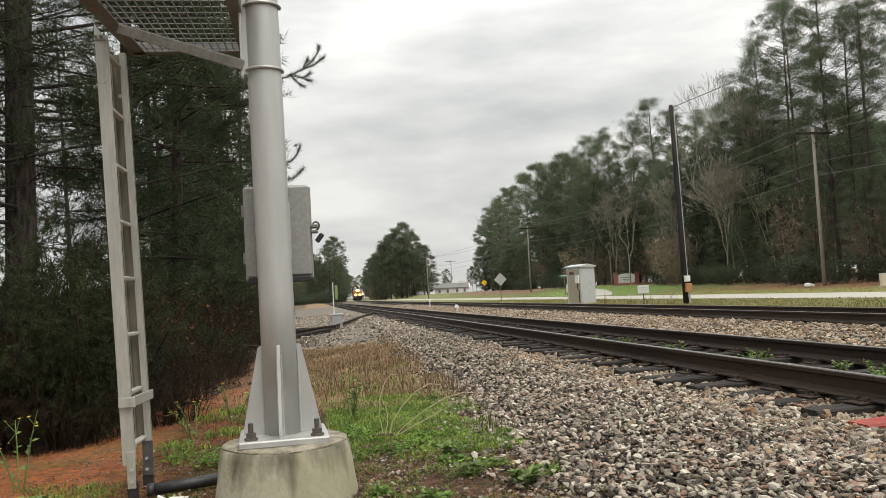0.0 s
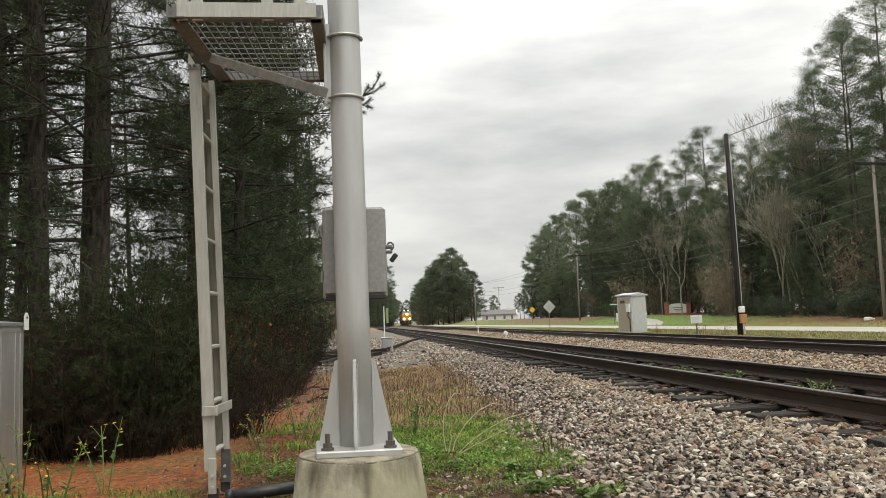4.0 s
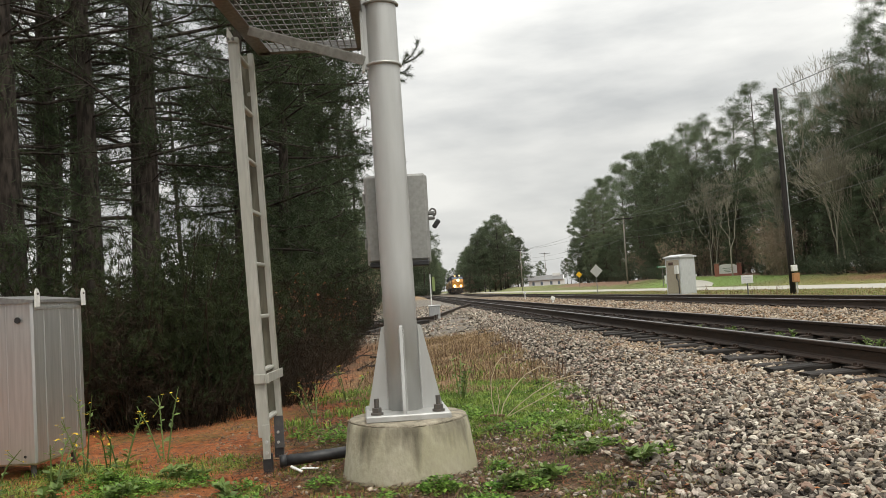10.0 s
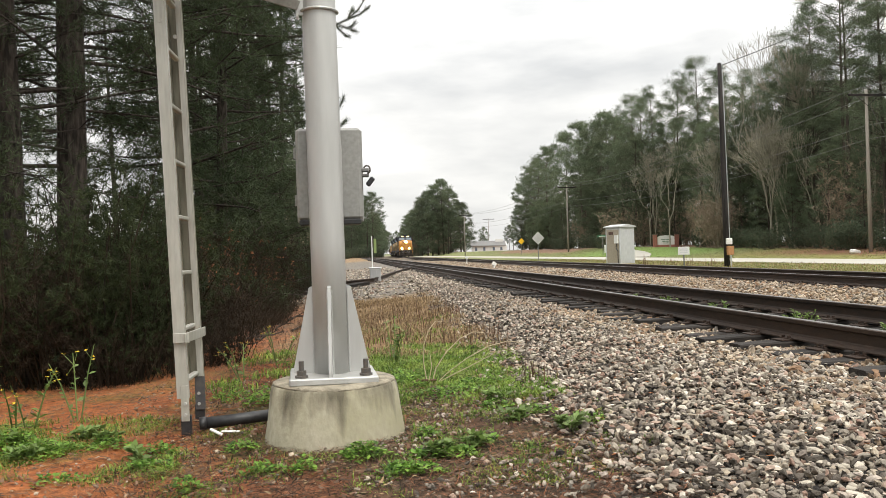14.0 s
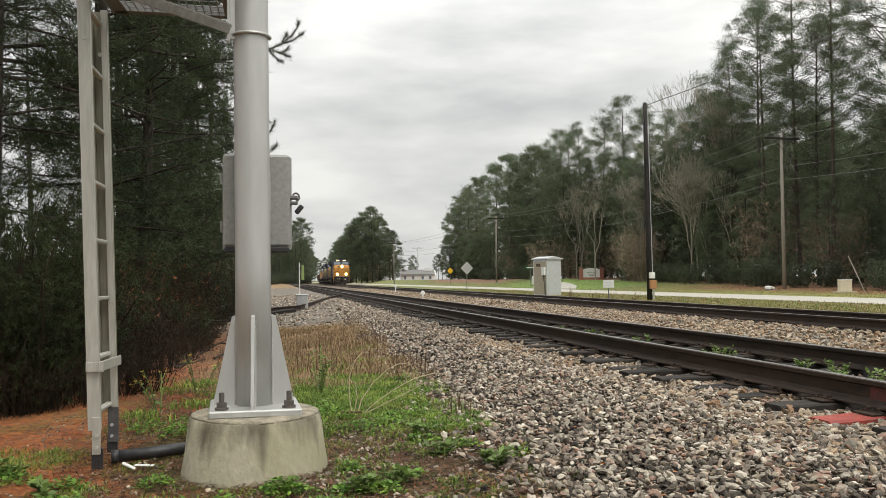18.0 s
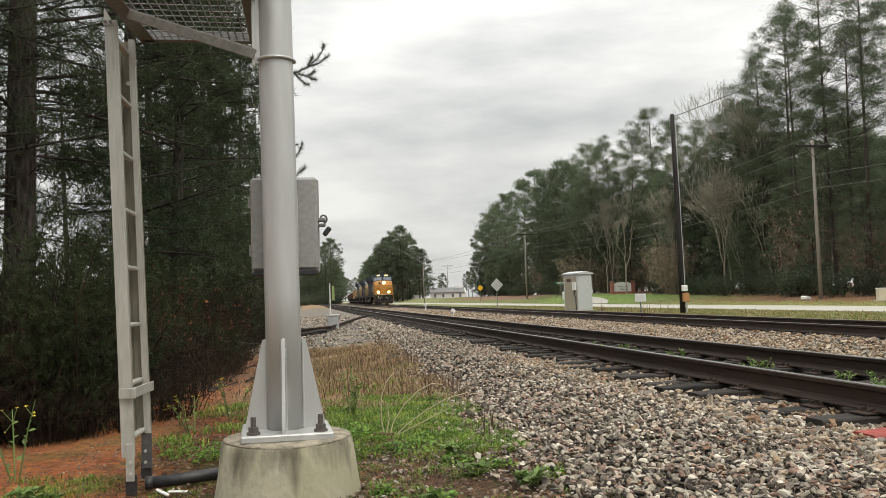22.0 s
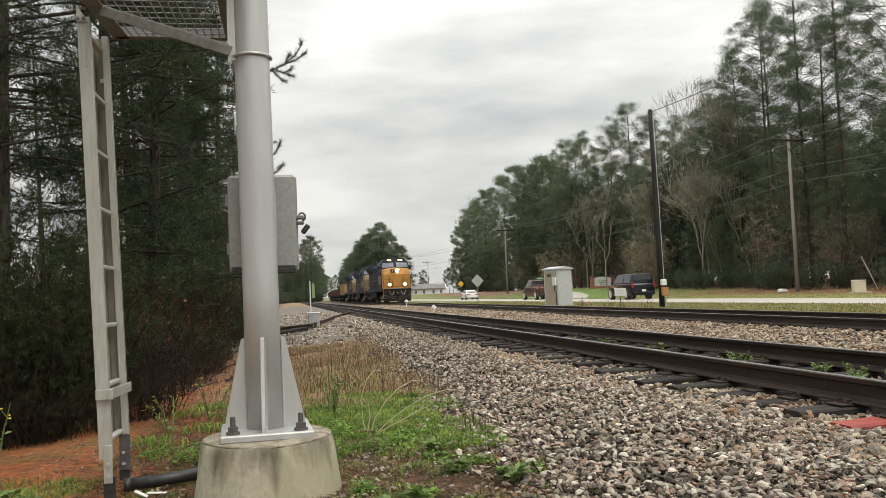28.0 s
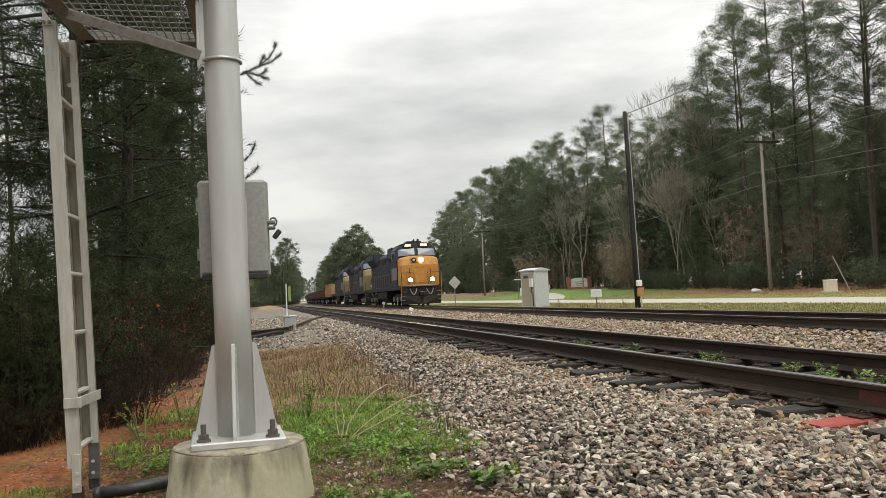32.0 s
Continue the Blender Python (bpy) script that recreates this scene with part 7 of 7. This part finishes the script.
def build_locomotive(label, lit, tint="yellow"):
    g = thing("locomotive", label, "locomotive", group="locomotives of the train")
    part("underframe", Geo().box((0, 11.2, 1.32), (2.9, 20.8, 0.24), 0.03), "grime", g)
    sill = part("side_sill", Geo().box((-1.47, 11.2, 1.36), (0.04, 20.6, 0.30), 0.01).box((1.47, 11.2, 1.36), (0.04, 20.6, 0.30), 0.01), "navy", g)
    nose = part("nose", hull(mirrored([(1.30, 0.95, 1.46), (1.44, 1.25, 1.46), (1.44, 2.2, 1.46), (1.30, 0.88, 2.95), (1.44, 1.2, 2.95), (1.20, 1.05, 3.38),
                                       (1.42, 1.55, 3.46), (0.9, 1.2, 3.58), (1.42, 2.2, 3.40), (0.9, 2.2, 3.60), (0.35, 1.25, 3.62), (0.35, 2.2, 3.68), (1.44, 1.9, 3.1)])), tint, g, "broad orange-yellow nose")
    part("nose_door", Geo().box((-0.05, 0.915, 2.35), (0.62, 0.05, 1.35), 0.03), tint, nose)
    for x in (-0.28, 0.18):
        part("door_hinge", Geo().box((x, 0.88, 2.75), (0.05, 0.05, 0.12), 0.01), "grime", nose)
    for x in (-0.75, 0.75):
        part("grab_iron", Geo().tube([(x, 0.90, 1.7), (x, 0.82, 1.75), (x, 0.82, 2.65), (x, 0.90, 2.7)], 0.02, 6), "grime", nose)
    cab = part("cab", hull(mirrored([(1.50, 2.0, 1.46), (1.50, 4.7, 1.46), (1.50, 1.98, 3.55), (1.50, 4.7, 3.6), (1.48, 2.22, 4.12), (1.48, 4.7, 4.12), (1.18, 2.3, 4.52),
                                     (1.18, 4.7, 4.52), (0.7, 2.35, 4.66), (0.7, 4.7, 4.66)])), "navy", g, "dark blue-grey cab")
    for s in (-1, 1):
        part("windshield", slab([(s * 0.13, 1.97, 3.72), (s * 1.36, 1.97, 3.64), (s * 1.32, 2.17, 4.14), (s * 0.13, 2.2, 4.22)], (0, -1, 0.35), 0.03), "glass", cab, "windscreen with the pale sky reflection in its colour")
        part("side_window", Geo().box((s * 1.505, 2.75, 3.72), (0.03, 0.8, 0.62), 0.02).box((s * 1.505, 3.75, 3.72), (0.03, 0.8, 0.62), 0.02), "glass", cab)
        part("number_board", slab([(s * 0.26, 2.22, 4.30), (s * 0.90, 2.22, 4.28), (s * 0.90, 2.26, 4.60), (s * 0.26, 2.26, 4.62)], (0, -1, 0.1), 0.10), "grime", cab,
             "dark number board")
        bars = Geo()
        for k in range(4):
            bars.box((s * (0.40 + 0.12 * k), 2.12, 4.45), (0.085, 0.03, 0.17))
        part("number_bar", bars, "number" if lit else "white", cab, "lit digits as plain bars")
        part("mirror", Geo().box((s * 1.66, 2.35, 3.65), (0.18, 0.06, 0.4), 0.02), "grime", cab)
    part("windshield_post", Geo().box((0, 2.05, 3.92), (0.2, 0.06, 0.5), 0.02, Matrix.Rotation(radians(-20), 4, "X")), "navy", cab)
    for s in (-1, 1):
        part("cab_stripe", Geo().box((s * 1.503, 3.3, 2.4), (0.012, 2.5, 0.9), 0.004), material("cab_grey", (0.13, 0.13, 0.13), 0.7, 0, (8, (0.19, 0.18, 0.16), 0.6)), cab, "grey lower cab side")
    part("air_conditioner", Geo().box((0, 3.5, 4.72), (1.1, 1.4, 0.16), 0.04), "navy", cab)
    part("horn", Geo().tube([(0.25, 3.0, 4.83), (0.25, 2.5, 4.86)], [0.03, 0.09], 8).tube([(-0.05, 3.0, 4.83), (-0.05, 2.6, 4.84)], [0.03, 0.08], 8), "grime", cab)
    hood = part("long_hood", hull(mirrored([(0.98, 4.7, 1.46), (0.98, 21.0, 1.46), (0.98, 4.7, 4.05), (0.98, 21.0, 4.05), (0.75, 4.7, 4.35), (0.75, 21.0, 4.35)])), "navy", g, "dark blue engine hood")
    for s in (-1, 1):
        for k in range(11):
            y = 5.6 + 1.32 * k
            part("hood_door", Geo().box((s * 0.985, y, 2.55), (0.03, 1.2, 1.75), 0.012), "navy", hood)
        for k in range(3):
            part("air_grille", Geo().box((s * 0.99, 8 + 4.2 * k, 3.72), (0.03, 2.4, 0.45), 0.01), "grime", hood)
    part("radiator", hull(mirrored([(1.0, 15.6, 3.5), (1.0, 20.6, 3.5), (1.48, 15.8, 4.1), (1.48, 20.4, 4.1), (1.45, 15.8, 4.55), (1.45, 20.4, 4.55)])), "navy", g, "flared radiator wings")
    part("exhaust_stack", Geo().box((0, 11.5, 4.45), (0.7, 1.0, 0.25), 0.04), "grime", g)
    part("dynamic_brake_box", hull(mirrored([(1.0, 5.0, 3.3), (1.0, 7.4, 3.3), (1.42, 5.1, 3.7), (1.42, 7.3, 3.7), (1.35, 5.1, 4.5), (1.35, 7.3, 4.5)])), "navy", g)
    part("fuel_tank", hull(mirrored([(1.40, 8.3, 1.15), (1.40, 14.0, 1.15), (1.40, 8.4, 0.65), (1.40, 13.9, 0.65), (1.05, 8.6, 0.34), (1.05, 13.7, 0.34)])), "grime", g)
    pilot = part("pilot", hull(mirrored([(1.40, 0.62, 1.45), (1.40, 0.95, 1.45), (1.42, 0.62, 0.75), (1.42, 0.95, 0.75), (1.35, 0.62, 0.35)])), "grime", g, "black pilot plate")
    part("plow", hull(mirrored([(1.42, 0.62, 0.72), (1.42, 0.70, 0.16), (0.12, 0.22, 0.14), (0.12, 0.42, 0.72), (1.2, 0.75, 0.14)])), "grime", pilot, "black snow plow")
    part("coupler", Geo().box((0, 0.25, 0.88), (0.30, 0.75, 0.32), 0.06).box((0.06, -0.15, 0.88), (0.34, 0.22, 0.30), 0.07), "grime", pilot)
    for s in (-1, 1):
        pts = [(s * (0.35 + 0.5 * t), 0.52 - 0.12 * math.sin(math.pi * t), 1.25 - 0.42 * math.sin(math.pi * t)) for t in np.linspace(0, 1, 9)]
        part("air_hose", Geo().tube(pts, 0.035, 6), "galv_dark", pilot)
        for k in range(3):
            part("step", Geo().box((s * 1.28, 0.72, 0.45 + 0.3 * k), (0.38, 0.3, 0.035), 0.01), "galv_dark", pilot)
        part("stair_rail", Geo().tube([(s * 1.47, 0.55, 0.6), (s * 1.47, 0.55, 2.45), (s * 1.40, 1.1, 2.5)], 0.022, 6), tint, g)
        part("front_rail", Geo().tube([(s * 1.4, 0.6, 1.5), (s * 1.4, 0.6, 2.4), (s * 0.5, 0.6, 2.4), (s * 0.5, 0.6, 1.5)], 0.02, 6), "grime", g)
        pts = [(s * 1.46, 4.9, 2.5), (s * 1.46, 15.4, 2.5)]
        rail = part("hand_rail", Geo().tube(pts, 0.018, 6), "rail_tan", g, "pale tan hand rail")
        for k in range(9):
            part("stanchion", Geo().tube([(s * 1.46, 5.0 + 1.3 * k, 1.4), (s * 1.46, 5.0 + 1.3 * k, 2.5)], 0.016, 5), "rail_tan", rail)
    part("anti_climber", Geo().box((0, 0.70, 1.46), (2.2, 0.4, 0.10), 0.02), "galv_dark", g)
    lamp_case = part("headlight_case", Geo().box((-0.16, 0.98, 3.30), (0.95, 0.22, 0.42), 0.05), tint, g)
    for x, on in ((-0.42, False), (0.10, lit)):
        part("headlight", Geo().tube([(x, 0.84, 3.30), (x, 0.875, 3.30)], 0.085, 16), "lamp" if on else "lens_off", lamp_case, "glowing headlight lens" if on else "dark unlit headlight lens")
        part("reflector", Geo().tube([(x, 0.85, 3.30), (x, 0.87, 3.30)], 0.19, 20), "reflector" if on else "grime", lamp_case, "reflector ring that glows as the lamp's halo when lit" if on else "dark reflector ring")
    for x in (-0.79, 0.79):
        d = part("ditch_light_case", Geo().box((x, 0.60, 1.88), (0.34, 0.22, 0.36), 0.05), "grime", g)
        part("ditch_light", Geo().tube([(x, 0.46, 1.88), (x, 0.49, 1.88)], 0.065, 14), "lamp_low" if lit else "lens_off", d, "glowing amber ditch light")
        part("reflector", Geo().tube([(x, 0.47, 1.88), (x, 0.488, 1.88)], 0.15, 18), "reflector" if lit else "galv", d, "reflector ring that glows as the lamp's halo when lit")
    wheels = build_truck(g, 4.3, 3, 1.85, lit) + build_truck(g, 18.0, 3, 1.85, lit)
    return g, wheels


def build_wagon(mat, label, height):
    g = thing("gondola_wagon", label, "wagon", group="wagons of the train")
    part("floor", Geo().box((0, 7.2, 1.12), (2.9, 13.6, 0.22), 0.02), "grime", g)
    for s in (-1, 1):
        side = part("side_panel", Geo().box((s * 1.42, 7.2, 1.2 + height / 2), (0.06, 13.5, height), 0.01), mat, g)
        for k in range(12):
            part("rib", Geo().box((s * 1.49, 0.7 + 1.18 * k, 1.2 + height / 2), (0.10, 0.12, height), 0.015), mat, side)
        part("top_rim", Geo().box((s * 1.45, 7.2, 1.2 + height), (0.16, 13.6, 0.12), 0.02), mat, side)
    for y in (0.48, 13.92):
        part("end_panel", Geo().box((0, y, 1.2 + height / 2), (2.8, 0.08, height), 0.01).box((0, y, 1.2 + height * 0.6), (2.8, 0.16, 0.12), 0.02), mat, g)
    part("load", Geo().add([(-1.38, 0.6, 1.0 + height), (1.38, 0.6, 1.0 + height), (1.38, 13.8, 1.0 + height), (-1.38, 13.8, 1.0 + height), (0, 3, 1.3 + height), (0, 11, 1.3 + height)],
                           [(0, 1, 4), (1, 2, 5, 4), (2, 3, 5), (3, 0, 4, 5)]), "stone", g)
    build_truck(g, 2.2, 2, 1.75, False)
    build_truck(g, 12.2, 2, 1.75, False)
    return g


lead, lead_wheels = build_locomotive("orange-nosed dark blue lead locomotive with its headlights lit", True)
M["dull_yellow"] = material("faded_train_yellow", (0.24, 0.165, 0.075), 0.65, 0.0, (10, (0.15, 0.11, 0.06), 0.6), (1.2, (0.28, 0.20, 0.09), 0.6), 0.03, 20)
second, _w = build_locomotive("dark blue and yellow second locomotive coupled behind the first", False, "dull_yellow")
third = copy_thing(second, Matrix())
tagged(third, "dark blue and yellow third locomotive of the train")
M["tan"] = material("tan_wagon_paint", (0.40, 0.26, 0.12), 0.8, 0, (6, (0.30, 0.17, 0.09), 0.7), (0.8, (0.45, 0.31, 0.16), 0.7), 0.1, 15)
wagon_tan = build_wagon("tan", "tan hopper wagon behind the locomotives", 1.9)
wagon_one = build_wagon("rust", "rust-brown gondola wagon of the freight train", 1.35)
TRAIN = [(lead, 0.0), (second, 22.3), (third, 44.6), (wagon_tan, 67.0), (wagon_one, 81.6)]
for k in range(11):
    TRAIN.append((copy_thing(wagon_one, Matrix()), 81.6 + 14.5 * (k + 1)))


# ---- road traffic ----
TYRE = Geo().lathe([(0.20, -0.10), (0.30, -0.11), (0.335, -0.07), (0.335, 0.07), (0.30, 0.11), (0.20, 0.10)], n=20)
TYRE = turned(TYRE, Matrix.Rotation(radians(90), 4, "Y")).mesh("tyre", True)
TYRE.materials.append(M["black"])
RIM = turned(Geo().lathe([(0.225, -0.112), (0.232, -0.10), (0.232, 0.10), (0.225, 0.112), (0.19, 0.112), (0.185, 0.07), (0.07, 0.09), (0.03, 0.10)], n=20), Matrix.Rotation(radians(90), 4, "Y"))
for k in range(5):
    a = 2 * math.pi * k / 5
    for s in (-1, 1):
        RIM.box((s * 0.10, 0.12 * math.cos(a), 0.12 * math.sin(a)), (0.024, 0.20, 0.05), 0.008, Matrix.Rotation(a, 4, "X"))
RIM = RIM.mesh("rim")
RIM.materials.append(M["wheel_alloy"])
M["tail"] = material("red_tail_lamp", (0.4, 0.02, 0.02), 0.25, 0)
M["car_white"] = material("white_car_paint", (0.74, 0.73, 0.70), 0.22, 0, None, (2, (0.68, 0.67, 0.64), 0.5))
M["car_black"] = material("black_car_paint", (0.010, 0.011, 0.013), 0.15, 0, None, (2, (0.016, 0.016, 0.018), 0.5), spec=0.3)
M["car_red"] = material("dark_red_car_paint", (0.055, 0.018, 0.017), 0.3, 0, None, (2, (0.04, 0.014, 0.014), 0.5))


def rounded(points, r):
    """A solid round the points with its edges rounded off."""
    g0 = hull(points)
    bm = bmesh.new()
    vs = [bm.verts.new(p) for p in g0.v]
    for f in g0.f:
        bm.faces.new([vs[i] for i in f])
    bmesh.ops.recalc_face_normals(bm, faces=bm.faces)
    bmesh.ops.dissolve_limit(bm, angle_limit=radians(4), verts=bm.verts, edges=bm.edges)
    bmesh.ops.bevel(bm, geom=bm.edges[:], offset=r, segments=3, profile=0.6, affect="EDGES", clamp_overlap=True)
    g = Geo()
    bm.verts.index_update()
    g.add([v.co.copy() for v in bm.verts], [[v.index for v in f.verts] for f in bm.faces])
    bm.free()
    return g


def build_car(name, label, paint, length, width, belt, roof, cabin, deck, wheel_r, wheels, bed=None):
    """A car that points along +y, its middle at the origin. cabin: the four y values of the glasshouse, rear foot to front foot."""
    g = thing(name, label, "car", group="passing traffic")
    h, w = length / 2, width / 2
    lo = wheel_r * 0.75
    body = part("body", rounded(mirrored([(w - 0.10, -h, lo + 0.12), (w, -h + 0.25, lo), (w, h - 0.35, lo), (w - 0.25, h, lo + 0.08), (w - 0.05, -h + 0.04, deck - 0.12), (w - 0.14, -h + 0.12, deck),
                                       (w, cabin[0], belt - 0.05), (w - 0.06, cabin[0], belt), (w - 0.06, cabin[3], belt), (w, cabin[3], belt - 0.08),
                                       (w - 0.2, h - 0.12, belt - 0.28), (w - 0.3, h - 0.02, lo + 0.3)]), 0.07), paint, g, smooth=True)
    house = part("cabin", rounded(mirrored([(w - 0.08, cabin[0], belt), (w - 0.22, cabin[1], roof - 0.03), (w - 0.30, cabin[1] + 0.1, roof), (w - 0.30, cabin[2] - 0.1, roof),
                                         (w - 0.22, cabin[2], roof - 0.03), (w - 0.08, cabin[3], belt)]), 0.05), paint, g, smooth=True)
    for s in (-1, 1):
        mid = (cabin[1] + cabin[2]) / 2
        n = (s, 0, 0.3)
        for a, b, c, d in ((cabin[0] + 0.30, cabin[1] + 0.18, mid - 0.05, mid - 0.05), (mid + 0.05, mid + 0.05, cabin[2] - 0.12, cabin[3] - 0.30)):
            quad = [(s * (w - 0.09), a, belt + 0.05), (s * (w - 0.09), d, belt + 0.05), (s * (w - 0.215), c, roof - 0.09), (s * (w - 0.215), b, roof - 0.09)]
            part("side_window", slab(quad, n, 0.018), "car_glass", house)
        tall = roof > 1.5
        part("tail_lamp", Geo().box((s * (w - (0.10 if tall else 0.24)), -h + 0.06, deck - (0.10 if tall else 0.22)), (0.13, 0.14, 0.34) if tall else (0.44, 0.14, 0.13), 0.03), "tail", g)
        part("door_mirror", Geo().box((s * (w + 0.07), cabin[3] - 0.35, belt + 0.06), (0.16, 0.1, 0.12), 0.03), paint, g)
        for y in wheels:
            tyre = new("wheel", TYRE)
            tyre.parent = g
            k = wheel_r / 0.335
            tyre.matrix_basis = pose(s * (w - 0.075), y, wheel_r) @ Matrix.Diagonal((1, k, k, 1))
            rim = new("rim", RIM)
            rim.parent = tyre
            part("wheel_arch", Geo().tube([(s * (w - 0.22), y, wheel_r + 0.02), (s * (w + 0.003), y, wheel_r + 0.02)], wheel_r + 0.05, 24), "black", body)
    rear = [(-(w - 0.2), cabin[0] + 0.05, belt + 0.06), (w - 0.2, cabin[0] + 0.05, belt + 0.06), (w - 0.30, cabin[1] - 0.02, roof - 0.09), (-(w - 0.30), cabin[1] - 0.02, roof - 0.09)]
    part("rear_window", slab(rear, (0, -1, 0.5), 0.02), "car_glass", house)
    front = [(-(w - 0.2), cabin[3] - 0.05, belt + 0.06), (w - 0.2, cabin[3] - 0.05, belt + 0.06), (w - 0.30, cabin[2] + 0.02, roof - 0.09), (-(w - 0.30), cabin[2] + 0.02, roof - 0.09)]
    part("windscreen", slab(front, (0, 1, 0.5), 0.02), "car_glass", house)
    part("bumper", Geo().box((0, -h + 0.02, lo + 0.14), (width - 0.3, 0.14, 0.18), 0.04), "black" if bed else paint, g)
    part("number_plate", Geo().box((0, -h - 0.04, lo + 0.32), (0.3, 0.02, 0.15), 0.01), "white", g)
    if bed:
        part("cargo_bed", Geo().box((0, (-h + cabin[0]) / 2, belt - 0.02), (width - 0.2, cabin[0] + h - 0.2, 0.12), 0.02), "black", g, "dark open cargo bed")
    return g


coupe = build_car("coupe", "low white two-door coupe with a rear spoiler on the road", "car_white", 4.2, 1.60, 0.84, 1.23, (-1.6, -0.8, 0.32, 1.12), 0.88, 0.30, (-1.2, 1.28))
part("spoiler", Geo().box((0, -1.98, 0.985), (1.4, 0.2, 0.035), 0.01).box((-0.55, -1.98, 0.93), (0.05, 0.14, 0.12)).box((0.55, -1.98, 0.93), (0.05, 0.14, 0.12)), "car_white", coupe)
pickup = build_car("pickup_truck", "dark red pickup truck driving along the road", "car_red", 5.7, 1.98, 1.20, 1.86, (-0.35, -0.15, 0.95, 1.65), 1.22, 0.40, (-1.75, 1.85), bed=True)
suv = build_car("sport_utility", "large black sport utility car driving along the road", "car_black", 4.5, 1.76, 1.08, 1.75, (-2.15, -1.98, 0.48, 1.12), 1.08, 0.37, (-1.3, 1.36))
# each car: its y and the time there, its speed then and its speed from one second later on
TRAFFIC = [(coupe, 31.75, 24.0, 21.6, 17.0), (pickup, 64.6, 27.5, 19.2, 19.2), (suv, 44.8, 27.5, 17.6, 17.6)]


def train_pose(y):
    """A vehicle whose front stands at y on the far track."""
    turn = math.degrees(math.atan2(far_x(y + 16) - far_x(y), 16))
    return pose(far_x(y), y, RAIL_TOP - 0.012, 0, 0, -turn)


LEAD_END, SPEED = 56.6, 6.6


def motions():
    beats = [2.0 * k for k in range(17)]
    for ob, back in TRAIN:
        walk(ob, [(t, train_pose(LEAD_END + (CLIP - t) * SPEED + back)) for t in beats])
    for w in lead_wheels:
        at = w.matrix_basis.translation.copy()
        walk(w, [(0.1 * k, pose(at.x, at.y, at.z, -math.degrees(0.1 * k * SPEED / 0.52) * -1)) for k in range(321)])
    for car, y, t0, v, late in TRAFFIC:
        walk(car, [(t, pose(23.7, y + (min(t, t0 + 1) - t0) * v + max(0.0, t - t0 - 1) * late, -0.012)) for t in sorted(beats + [25.0, 27.0, 29.0])])


motions()
